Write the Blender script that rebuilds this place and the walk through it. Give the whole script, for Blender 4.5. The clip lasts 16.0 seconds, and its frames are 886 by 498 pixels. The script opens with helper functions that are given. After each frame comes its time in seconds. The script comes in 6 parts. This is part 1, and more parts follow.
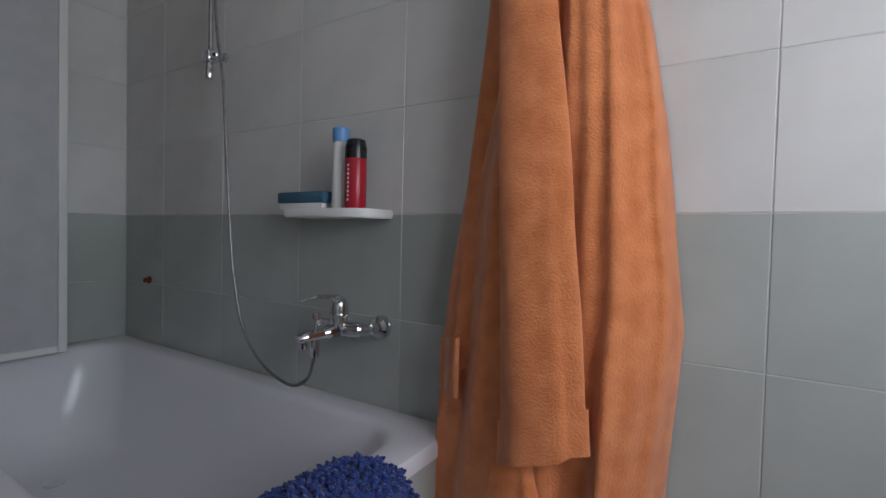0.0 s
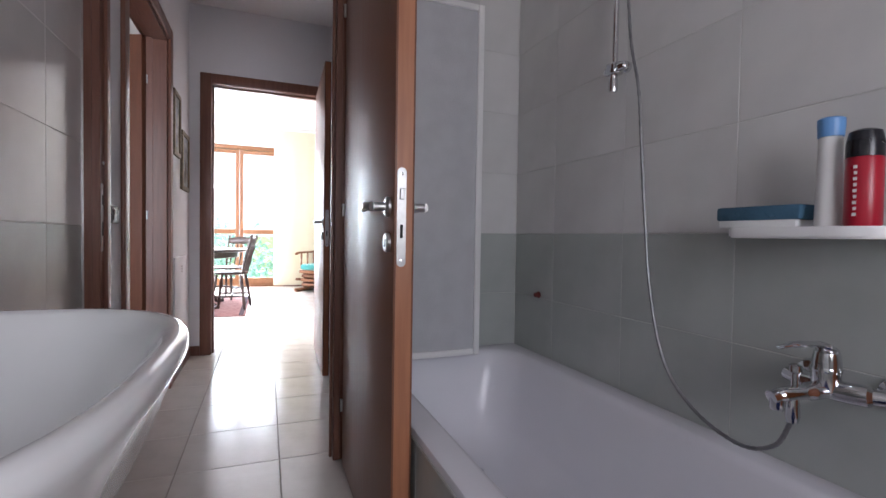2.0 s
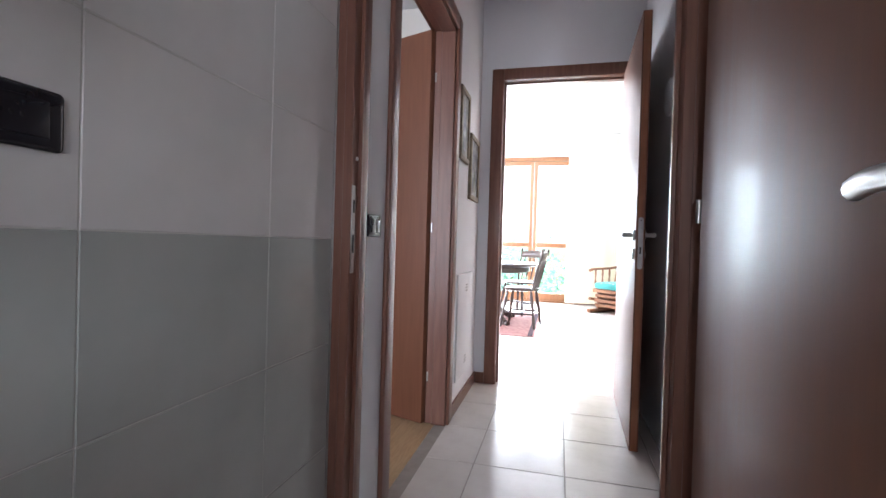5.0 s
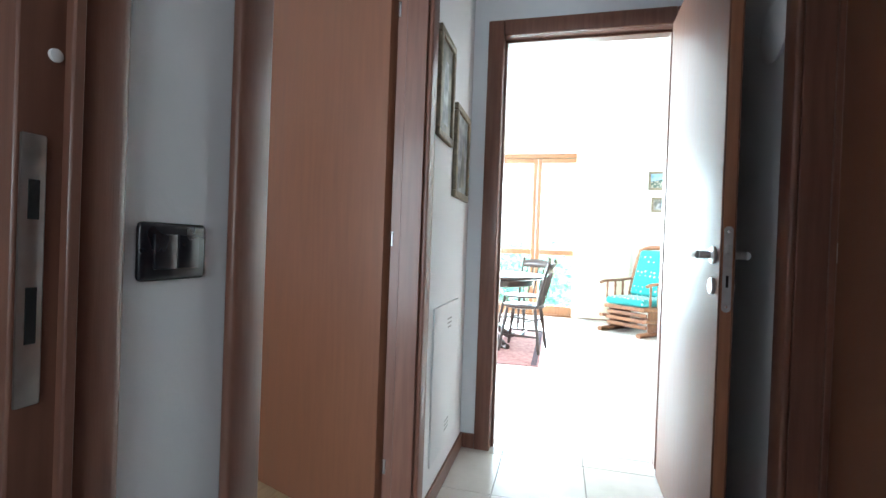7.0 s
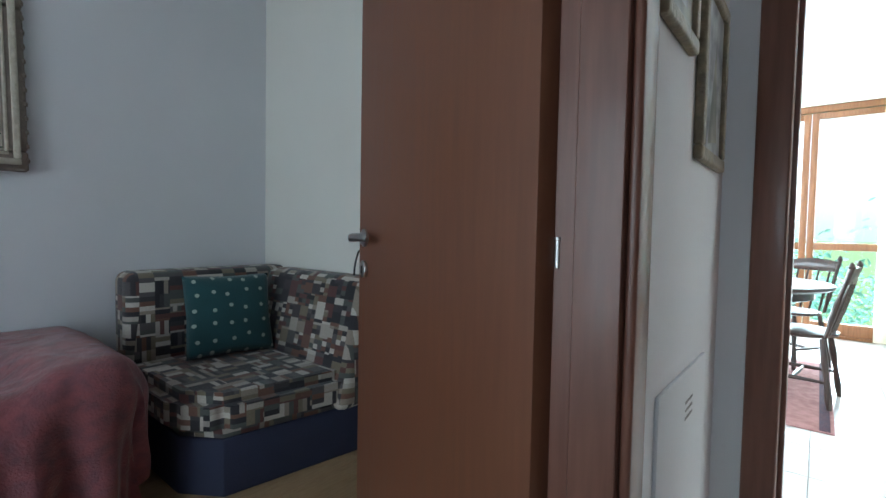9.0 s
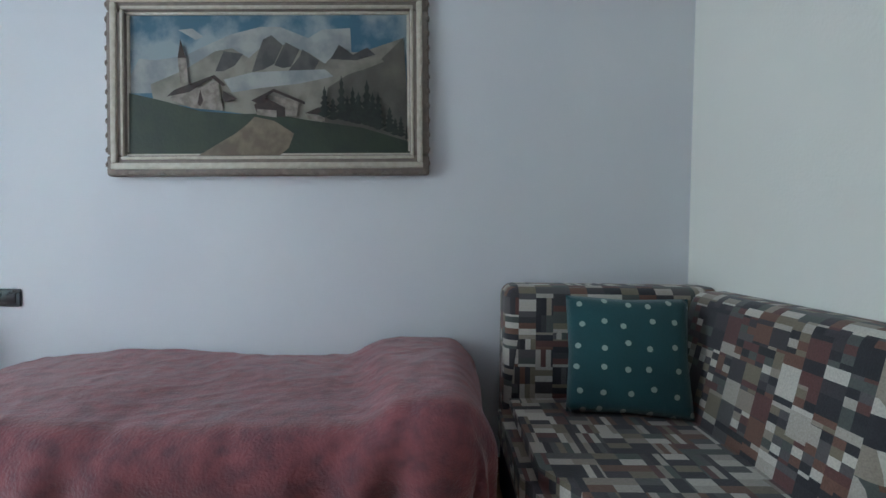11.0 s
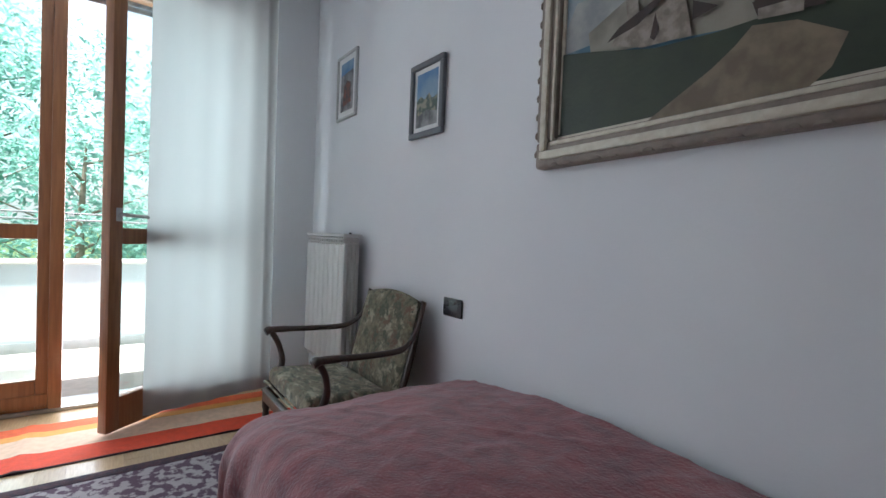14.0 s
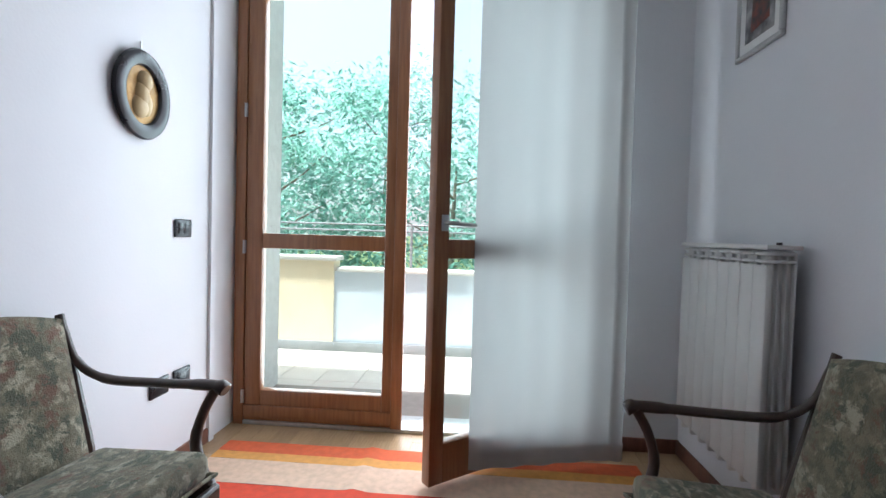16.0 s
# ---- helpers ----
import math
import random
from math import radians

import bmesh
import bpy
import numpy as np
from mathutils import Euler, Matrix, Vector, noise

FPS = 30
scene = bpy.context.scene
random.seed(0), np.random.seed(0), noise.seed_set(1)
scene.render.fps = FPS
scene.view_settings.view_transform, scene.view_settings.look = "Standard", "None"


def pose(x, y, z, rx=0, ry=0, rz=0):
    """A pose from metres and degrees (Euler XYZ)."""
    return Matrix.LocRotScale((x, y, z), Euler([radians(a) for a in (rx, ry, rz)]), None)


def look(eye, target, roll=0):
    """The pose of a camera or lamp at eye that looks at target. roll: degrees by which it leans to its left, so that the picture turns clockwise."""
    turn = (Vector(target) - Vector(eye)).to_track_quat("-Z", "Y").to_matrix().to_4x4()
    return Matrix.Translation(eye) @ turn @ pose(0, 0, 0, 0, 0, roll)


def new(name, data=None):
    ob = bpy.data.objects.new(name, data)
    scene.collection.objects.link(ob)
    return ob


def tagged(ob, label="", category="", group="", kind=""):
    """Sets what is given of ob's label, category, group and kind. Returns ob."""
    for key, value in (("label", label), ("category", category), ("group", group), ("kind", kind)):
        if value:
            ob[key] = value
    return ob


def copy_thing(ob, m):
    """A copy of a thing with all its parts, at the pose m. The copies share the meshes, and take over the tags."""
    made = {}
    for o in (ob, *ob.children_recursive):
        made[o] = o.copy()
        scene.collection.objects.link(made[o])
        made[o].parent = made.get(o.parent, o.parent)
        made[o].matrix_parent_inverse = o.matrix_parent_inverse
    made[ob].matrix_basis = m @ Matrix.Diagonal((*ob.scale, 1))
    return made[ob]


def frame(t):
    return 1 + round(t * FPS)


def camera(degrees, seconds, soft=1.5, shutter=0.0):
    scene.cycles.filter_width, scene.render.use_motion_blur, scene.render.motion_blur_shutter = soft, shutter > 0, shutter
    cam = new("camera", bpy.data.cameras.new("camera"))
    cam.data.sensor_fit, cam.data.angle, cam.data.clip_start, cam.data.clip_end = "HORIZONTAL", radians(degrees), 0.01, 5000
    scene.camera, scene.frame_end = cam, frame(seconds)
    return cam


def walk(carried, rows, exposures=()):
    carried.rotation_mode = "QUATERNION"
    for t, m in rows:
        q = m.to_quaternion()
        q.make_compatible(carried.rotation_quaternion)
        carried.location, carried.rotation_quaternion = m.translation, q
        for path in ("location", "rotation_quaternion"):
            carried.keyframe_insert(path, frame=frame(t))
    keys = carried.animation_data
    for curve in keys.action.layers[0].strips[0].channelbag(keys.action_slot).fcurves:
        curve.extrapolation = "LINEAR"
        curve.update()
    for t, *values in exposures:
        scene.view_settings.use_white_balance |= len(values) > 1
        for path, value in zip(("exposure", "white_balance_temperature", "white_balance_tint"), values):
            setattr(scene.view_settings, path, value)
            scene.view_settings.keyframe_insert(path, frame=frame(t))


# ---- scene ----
cam = camera(87.6, 16.0)
PATH = [
    (0, (0.022, 0.037, 0.916), (-1.037, 1.732, 0.86), 1.5),
    (0.5, (-0.051, 0.006, 0.918), (-1.352, 1.524, 0.868), 1.3),
    (1, (-0.12, -0.013, 0.919), (-1.642, 1.283, 0.863), 1.2),
    (1.5, (-0.204, -0.053, 0.93), (-1.914, 0.983, 0.872), 1.0),
    (2, (-0.286, -0.105, 0.949), (-2.154, 0.61, 0.898), 0.9),
    (2.5, (-0.347, -0.141, 0.963), (-2.312, 0.232, 0.922), 0.7),
    (3, (-0.41, -0.154, 0.965), (-2.41, -0.162, 0.926), 0.5),
    (3.5, (-0.546, -0.135, 0.966), (-2.525, -0.425, 0.926), 0.7),
    (4, (-0.711, -0.058, 0.951), (-2.664, -0.486, 0.914), 0.6),
    (6.5, (-1.736, -0.194, 1.02), (-3.672, -0.696, 1.001), 2.0),
    (7, (-1.95, -0.201, 1.035), (-3.89, -0.685, 1.021), 2.1),
    (7.5, (-2.142, -0.237, 1.044), (-4.087, -0.704, 1.035), 2.1),
    (8, (-2.377, -0.277, 1.037), (-4.318, -0.757, 1.03), 2.2),
    (8.5, (-2.592, -0.304, 1.044), (-4.423, -1.108, 1.02), 2.5),
    (9, (-2.781, -0.439, 1.085), (-4.33, -1.701, 1.006), 1.1),
    (9.5, (-3.053, -0.615, 1.053), (-4.238, -2.225, 1.004), 1.1),
    (10, (-3.119, -0.759, 1.052), (-3.914, -2.593, 0.987), 0.5),
    (10.2, (-3.166, -0.855, 1.048), (-3.78, -2.757, 0.991), 0.3),
    (12.5, (-3.305, -1.561, 1.043), (-2.467, -3.377, 1.012), 2.7),
    (13, (-3.296, -1.701, 1.067), (-2.148, -3.338, 1.004), 2.4),
    (13.5, (-3.107, -1.863, 1.052), (-1.7, -3.283, 0.996), 2.4),
    (14, (-2.916, -2.017, 1.047), (-1.296, -3.19, 0.996), 2.3),
    (14.5, (-2.721, -2.131, 1.043), (-0.888, -2.928, 0.982), 1.8),
    (15, (-2.467, -2.148, 1.059), (-0.514, -2.573, 0.999), 1.9),
    (15.5, (-2.241, -2.203, 1.06), (-0.248, -2.356, 0.995), 1.7),
    (16, (-2.012, -2.191, 1.046), (-0.019, -2.04, 0.985), 1.6),
]
EXPOSURES = [(0.0, 1.72, 6200, 15), (1.5, 2.1, 6300, 22), (2.5, 2.25, 6300, 25), (4.2, 2.4, 6250, 25), (6.3, 3.0, 5750, 5), (7.2, 2.85, 5600, 2), (8.2, 2.25, 5550, 2),
             (9.2, 1.95, 5600, 2), (10.2, 2.3, 5600, 2), (12.5, 2.4, 5750, 4), (13.0, 2.2, 5850, 6), (14.0, 1.8, 6000, 9), (15.0, 1.65, 6000, 11), (16.0, 1.5, 5950, 11)]
walk(cam, [(t, look(eye, target, roll)) for t, eye, target, roll in PATH], EXPOSURES)

# ---- world and light ----
world = bpy.data.worlds.new("world")
scene.world = world
world.use_nodes = True
wn, wl = world.node_tree.nodes, world.node_tree.links
sky = wn.new("ShaderNodeTexSky")
sky.sky_type, sky.sun_disc = "NISHITA", False
sky.sun_elevation, sky.sun_rotation = radians(71), radians(-29)
sky.dust_density, sky.air_density = 6.0, 1.0
haze = wn.new("ShaderNodeMix")
haze.data_type = "RGBA"
haze.inputs["Factor"].default_value, haze.inputs["B"].default_value = 0.5, (3.6, 3.6, 3.5, 1)
wl.new(sky.outputs[0], haze.inputs["A"])
wl.new(haze.outputs["Result"], wn["Background"].inputs[0])
wn["Background"].inputs[1].default_value = 0.15
sun = new("sun", bpy.data.lights.new("sun", "SUN"))
sun.data.energy, sun.data.angle, sun.data.color = 5.0, radians(3), (1.0, 0.95, 0.87)
sun.matrix_world = look((-5, 9, 30), (0, 0, 0))


def area_lamp(name, eye, target, w, h, watts, colour):
    lamp = new(name, bpy.data.lights.new(name, "AREA"))
    lamp.data.shape, lamp.data.size, lamp.data.size_y = "RECTANGLE", w, h
    lamp.data.energy, lamp.data.color = watts, colour
    lamp.matrix_world = look(eye, target)
    return lamp


area_lamp("bedroom_daylight", (0.55, -1.80, 1.2), (-2, -1.80, 1.0), 1.65, 2.2, 22, (0.93, 0.95, 1.0))
area_lamp("bathroom_daylight", (0.88, 0.25, 1.35), (-2, 0.3, 1.2), 0.8, 0.95, 3.9, (0.95, 0.97, 1.0))
area_lamp("living_daylight", (-9.42, -1.15, 1.2), (-4, -1.0, 1.0), 2.6, 2.2, 95, (0.90, 0.96, 1.0))
# added fill from the south side, where no window is known
area_lamp("living_side_daylight", (-6.2, -3.55, 1.3), (-6.2, 0, 1.0), 2.2, 1.9, 60, (0.92, 0.97, 1.0))


# ---- materials ----
def material(name, base, rough=0.5, second=None, scale=8.0, metal=0.0, bump=0.0, bump_scale=60.0, stretch=(1, 1, 1), vary=0.0, coat=0.0, spread=(0.35, 0.65), sheen=0.0):
    """Two-tone noise at two sizes, with fine relief; vary: difference from object to object."""
    m = bpy.data.materials.new(name)
    m.use_nodes = True
    n, l = m.node_tree.nodes, m.node_tree.links
    b = n["Principled BSDF"]
    b.inputs["Metallic"].default_value = metal
    b.inputs["Coat Weight"].default_value = coat
    b.inputs["Coat Roughness"].default_value = 0.12
    b.inputs["Sheen Weight"].default_value = sheen
    co = n.new("ShaderNodeTexCoord")
    mp = n.new("ShaderNodeMapping")
    mp.inputs["Scale"].default_value = stretch
    l.new(co.outputs["Object"], mp.inputs[0])
    big = n.new("ShaderNodeTexNoise")
    big.inputs["Scale"].default_value, big.inputs["Detail"].default_value = scale, 6
    l.new(mp.outputs[0], big.inputs["Vector"])
    ramp = n.new("ShaderNodeValToRGB")
    ramp.color_ramp.elements[0].position, ramp.color_ramp.elements[1].position = spread
    two = second or tuple(c * 0.86 for c in base)
    ramp.color_ramp.elements[0].color, ramp.color_ramp.elements[1].color = (*two, 1), (*base, 1)
    l.new(big.outputs["Fac"], ramp.inputs[0])
    out = ramp.outputs[0]
    if vary:
        info = n.new("ShaderNodeObjectInfo")
        hsv = n.new("ShaderNodeHueSaturation")
        ma = n.new("ShaderNodeMapRange")
        ma.inputs["To Min"].default_value, ma.inputs["To Max"].default_value = 1 - vary, 1 + vary
        l.new(info.outputs["Random"], ma.inputs[0])
        l.new(ma.outputs[0], hsv.inputs["Value"])
        l.new(out, hsv.inputs["Color"])
        out = hsv.outputs[0]
    l.new(out, b.inputs["Base Color"])
    fine = n.new("ShaderNodeTexNoise")
    fine.inputs["Scale"].default_value, fine.inputs["Detail"].default_value = bump_scale, 4
    l.new(mp.outputs[0], fine.inputs["Vector"])
    rr = n.new("ShaderNodeMapRange")
    rr.inputs["To Min"].default_value, rr.inputs["To Max"].default_value = max(rough - 0.07, 0.02), min(rough + 0.09, 1)
    l.new(big.outputs["Fac"], rr.inputs[0])
    l.new(rr.outputs[0], b.inputs["Roughness"])
    if bump:
        bp = n.new("ShaderNodeBump")
        bp.inputs["Strength"].default_value, bp.inputs["Distance"].default_value = bump, 0.01
        l.new(fine.outputs["Fac"], bp.inputs["Height"])
        l.new(bp.outputs[0], b.inputs["Normal"])
    return m


WHITE_WALL = material("white_plaster", (0.76, 0.77, 0.79), 0.85, (0.72, 0.73, 0.76), 1.5, bump=0.054, bump_scale=90)
CREAM_WALL = material("cream_plaster", (0.80, 0.79, 0.73), 0.85, (0.77, 0.76, 0.70), 1.5, bump=0.12, bump_scale=90)
CEILING = material("ceiling_paint", (0.82, 0.82, 0.82), 0.9, (0.79, 0.79, 0.79), 2, bump=0.08, bump_scale=80)
TILE_LIGHT = material("light_tile_glaze", (0.66, 0.655, 0.645), 0.16, (0.60, 0.60, 0.59), 5, bump=0.03, bump_scale=25, vary=0.03)
TILE_GREEN = material("grey_green_tile_glaze", (0.43, 0.455, 0.435), 0.16, (0.38, 0.405, 0.385), 5, bump=0.03, bump_scale=25, vary=0.035)
GROUT = material("grout", (0.60, 0.60, 0.57), 0.9, scale=20, bump=0.2)
FLOOR_TILE = material("beige_floor_tile", (0.60, 0.57, 0.53), 0.17, (0.54, 0.51, 0.47), 7, bump=0.04, bump_scale=30, vary=0.03)
FLOOR_GROUT = material("floor_grout", (0.30, 0.27, 0.24), 0.9, scale=20)
PARQUET = material("oak_parquet", (0.46, 0.32, 0.18), 0.33, (0.37, 0.245, 0.13), 9, bump=0.05, stretch=(1.5, 14, 14), vary=0.14)
DOOR_WOOD = material("cherry_door_veneer", (0.182, 0.071, 0.036), 0.48, (0.152, 0.058, 0.029), 6, bump=0.03, bump_scale=50, stretch=(10, 10, 0.7), coat=0.06, spread=(0.3, 0.7))
FRAME_WOOD = material("brown_frame_veneer", (0.200, 0.088, 0.058), 0.38, (0.152, 0.063, 0.042), 6, bump=0.05, bump_scale=50, stretch=(10, 10, 0.7), coat=0.10)
WINDOW_WOOD = material("varnished_window_wood", (0.31, 0.135, 0.055), 0.35, (0.23, 0.095, 0.038), 6, bump=0.06, bump_scale=50, stretch=(12, 12, 0.8), coat=0.2)
DARK_WOOD = material("dark_stained_wood", (0.040, 0.018, 0.010), 0.35, (0.024, 0.011, 0.007), 9, bump=0.06, stretch=(3, 3, 1), coat=0.15)
MID_WOOD = material("turned_maple_wood", (0.27, 0.115, 0.05), 0.38, (0.19, 0.075, 0.03), 8, bump=0.06, stretch=(4, 4, 1))
CHROME = material("chrome", (0.75, 0.76, 0.78), 0.1, metal=1.0, scale=30)
STEEL = material("satin_steel", (0.55, 0.55, 0.54), 0.3, metal=1.0, scale=40)
PORCELAIN = material("white_porcelain", (0.66, 0.67, 0.665), 0.1, (0.63, 0.64, 0.635), 3, coat=0.4)
ENAMEL = material("white_tub_enamel", (0.73, 0.73, 0.77), 0.22, (0.70, 0.70, 0.74), 3)
WHITE_PLASTIC = material("white_plastic", (0.78, 0.78, 0.77), 0.35, (0.74, 0.74, 0.73), 4)
BLACK_PLASTIC = material("black_plastic", (0.014, 0.015, 0.02), 0.28, (0.01, 0.01, 0.014), 10)
# black of solid pieces that paint the shade inside keyholes, slots and pin holes
DARK = material("hole_shade_black", (0.01, 0.01, 0.01), 0.8)


# ---- helpers of this scene ----
def thing(name, m, label, category, group="", kind=""):
    ob = new(name)
    ob.matrix_world = m
    return tagged(ob, label, category, group, kind)


def mesh_of(name, bm, mats, smooth=None):
    me = bpy.data.meshes.new(name)
    bm.normal_update()
    bm.to_mesh(me)
    bm.free()
    for m in mats if isinstance(mats, (list, tuple)) else [mats]:
        me.materials.append(m)
    if smooth is not None:
        me.shade_smooth()
        me.set_sharp_from_angle(angle=radians(smooth))
    return me


def part(name, bm, mats, parent=None, label="", smooth=35):
    ob = new(name, mesh_of(name, bm, mats, smooth))
    if parent is not None:
        ob.parent = parent
    return tagged(ob, label)


def structure(name, bm, mats, label, category, smooth=None):
    return tagged(part(name, bm, mats, None, "", smooth), label, category, "", "structure")


def box(bm, a, b, bev=0.0, seg=2, mi=0):
    lo, hi = [min(p, q) for p, q in zip(a, b)], [max(p, q) for p, q in zip(a, b)]
    vs = [bm.verts.new((x, y, z)) for x in (lo[0], hi[0]) for y in (lo[1], hi[1]) for z in (lo[2], hi[2])]
    fs = [bm.faces.new([vs[i] for i in f]) for f in ((0, 1, 3, 2), (4, 6, 7, 5), (0, 4, 5, 1), (2, 3, 7, 6), (0, 2, 6, 4), (1, 5, 7, 3))]
    for f in fs:
        f.material_index = mi
    if bev:
        es = list({e for f in fs for e in f.edges})
        bmesh.ops.bevel(bm, geom=es, offset=bev, segments=seg, profile=0.5, affect="EDGES")
    return bm


def B(a, b, bev=0.0, seg=2):
    return box(bmesh.new(), a, b, bev, seg)


def tube(bm, pts, radii, segs=10, flat=1.0, caps=True):
    """A round bar along points; radii one number or one for each point; flat squeezes it along its second axis."""
    pts = [Vector(p) for p in pts]
    radii = [radii] * len(pts) if isinstance(radii, (int, float)) else radii
    rings, side = [], None
    for i, p in enumerate(pts):
        d = (pts[min(i + 1, len(pts) - 1)] - pts[max(i - 1, 0)]).normalized()
        if side is None:
            side = d.cross(Vector((0, 0, 1)) if abs(d.z) < 0.9 else Vector((1, 0, 0))).normalized()
        side = (side - d * side.dot(d)).normalized()
        up = d.cross(side)
        rings.append([bm.verts.new(p + radii[i] * (math.cos(a) * side + flat * math.sin(a) * up)) for a in (2 * math.pi * k / segs for k in range(segs))])
    for r, s in zip(rings, rings[1:]):
        for k in range(segs):
            bm.faces.new((r[k], r[(k + 1) % segs], s[(k + 1) % segs], s[k]))
    if caps:
        bm.faces.new(rings[0][::-1])
        bm.faces.new(rings[-1])
    return bm


def smooth_path(pts, n=6):
    """Points on a smooth line through the given points."""
    P = [Vector(p) for p in pts]
    P = [2 * P[0] - P[1]] + P + [2 * P[-1] - P[-2]]
    out = []
    for i in range(1, len(P) - 2):
        for k in range(n):
            t = k / n
            a, b, c, d = P[i - 1 : i + 3]
            out.append(0.5 * ((2 * b) + (c - a) * t + (2 * a - 5 * b + 4 * c - d) * t * t + (3 * b - a - 3 * c + d) * t ** 3))
    return out + [P[-2]]


def lathe(bm, profile, segs=20, at=(0, 0, 0), sx=1.0, sy=1.0, mi=0):
    """A turned shape from (radius, height) pairs."""
    rings = [[bm.verts.new((at[0] + sx * r * math.cos(2 * math.pi * k / segs), at[1] + sy * r * math.sin(2 * math.pi * k / segs), at[2] + z)) for k in range(segs)] for r, z in profile]
    for a, b in zip(rings, rings[1:]):
        for k in range(segs):
            f = bm.faces.new((a[k], a[(k + 1) % segs], b[(k + 1) % segs], b[k]))
            f.material_index = mi
    for ring, flip in ((rings[0], True), (rings[-1], False)):
        f = bm.faces.new(ring[::-1] if flip else ring)
        f.material_index = mi
    return bm


def turn(bm, m):
    bmesh.ops.transform(bm, matrix=m, verts=bm.verts)
    return bm


def grid(bm, nu, nv, f, close=False):
    """A sheet of nu x nv cells from f(u, v), both 0 to 1."""
    vs = [[bm.verts.new(f(i / nu, j / nv)) for j in range(nv + 1)] for i in range(nu + (0 if close else 1))]
    for i in range(nu):
        for j in range(nv):
            a, b = vs[i], vs[(i + 1) % len(vs)]
            bm.faces.new((a[j], b[j], b[j + 1], a[j + 1]))
    return bm


def thick(ob, t):
    m = ob.modifiers.new("thickness", "SOLIDIFY")
    m.thickness, m.offset = t, -1
    return ob


def wobble(x, y, z, s=1.0):
    return noise.noise(Vector((x * s, y * s, z * s)))


# ---- the plan ----
H, LH = 2.70, 2.88
BX, BN, BS, BE = -2.26, 1.03, -0.705, 0.82      # bathroom: west, north, south, east faces
HX0, HX1, HS, HN = -4.30, -2.33, -0.66, 0.40   # hall
RW, RS, RN, RE = -4.48, -3.20, -0.89, 0.32     # bedroom
LX0, LX1, LS, LN = -9.30, -4.42, -3.40, 1.60   # living room


def walls(name, boxes, mat, label):
    bm = bmesh.new()
    for a, b in boxes:
        box(bm, a, b)
    return structure(name, bm, mat, label, "wall")


bath_north = walls("wall_bath_north", [((BX, BN + 0.0016, 0), (BE + 0.2, BN + 0.12, H))], GROUT, "grey-green and off-white tiled bathroom wall")
bath_south = walls("wall_bath_south", [((BX + 0.02, BS - 0.0016, 0), (BE, BS - 0.074, H))], GROUT, "grey-green and off-white tiled wall behind the washbasin")
bath_west = walls("wall_bath_west", [((BX - 0.0016, 0.19, 0), (HX1 + 0.002, BN + 0.12, H)), ((BX - 0.0016, BS - 0.07, 0), (HX1 + 0.002, -0.665, H)), ((BX - 0.0016, -0.665, 2.12), (HX1 + 0.002, 0.19, H))], GROUT, "tiled bathroom wall with the doorway")
bath_east = walls("wall_bath_east", [((BE + 0.0016, BS - 0.15, 0), (BE + 0.2, -0.2, H)), ((BE + 0.0016, 0.7, 0), (BE + 0.2, BN, H)), ((BE + 0.0016, -0.2, 0), (BE + 0.2, 0.7, 0.86)), ((BE + 0.0016, -0.2, 1.86), (BE + 0.2, 0.7, H))], GROUT, "tiled bathroom wall with a window")
walls("wall_hall_south", [((HX0 - 0.12, HS, 0), (-3.49, -0.78, H)), ((-2.56, HS, 0), (HX1 + 0.05, -0.78, H)), ((-3.49, HS, 2.12), (-2.56, -0.78, H))], WHITE_WALL, "white plaster hall wall with the bedroom doorway")
walls("wall_hall_north", [((HX0, HN, 0), (-3.365, HN + 0.12, H)), ((-2.495, HN, 0), (HX1, HN + 0.12, H)), ((-3.365, HN, 2.12), (-2.495, HN + 0.12, H))], WHITE_WALL, "white plaster hall wall with a closed door")
walls("wall_hall_west", [((HX0, HS, 0), (LX1, -0.52, H)), ((HX0, 0.31, 0), (LX1, HN + 0.12, H)), ((HX0, -0.52, 2.12), (LX1, 0.31, H))], WHITE_WALL, "white plaster wall with the living room doorway")
walls("wall_hall_east", [((HX1, HS, 0), (HX1 + 0.002 + 0.001, -0.659, H)), ((HX1 - 0.001, 0.19, 0), (HX1 + 0.0015, HN, H)), ((HX1 - 0.001, -0.66, 2.12), (HX1 + 0.0015, 0.19, H))], WHITE_WALL, "white plaster hall side of the bathroom wall")
walls("wall_bed_south", [((RW - 0.15, RS, 0), (RE + 0.25, RS - 0.15, H))], WHITE_WALL, "white plaster bedroom wall behind the bed")
walls("wall_bed_west", [((RW, RS, 0), (RW - 0.12, -0.78, H))], WHITE_WALL, "white plaster bedroom wall behind the corner sofa")
walls("wall_bed_north", [((-2.24, RN, 0), (0.13, BS - 0.074, H)), ((0.13, RN - 0.015, 0), (0.17, BS - 0.074, H)), ((0.17, RN + 0.005, 0), (0.57, BS - 0.074, H))], WHITE_WALL, "white plaster bedroom wall with a pilaster edge")
walls("wall_bed_east", [((RE, -2.73, 0), (RE + 0.25, RS, H)), ((RE, -2.73, 2.42), (RE + 0.25, RN, H)), ((RE + 0.06, -0.945, 0), (RE + 0.25, RN, 2.42))], WHITE_WALL, "white plaster wall round the balcony door")
walls("wall_living_west", [((LX0, 0.17, 0), (LX0 - 0.25, LN + 0.15, LH)), ((LX0, -2.60, 2.53), (LX0 - 0.25, 0.17, LH)), ((LX0, LS - 0.15, 0), (LX0 - 0.25, -2.60, LH))], CREAM_WALL, "cream wall round the living room window")
walls("wall_living_north", [((LX0, LN, 0), (LX1 + 0.2, LN + 0.15, LH))], CREAM_WALL, "cream living room wall")
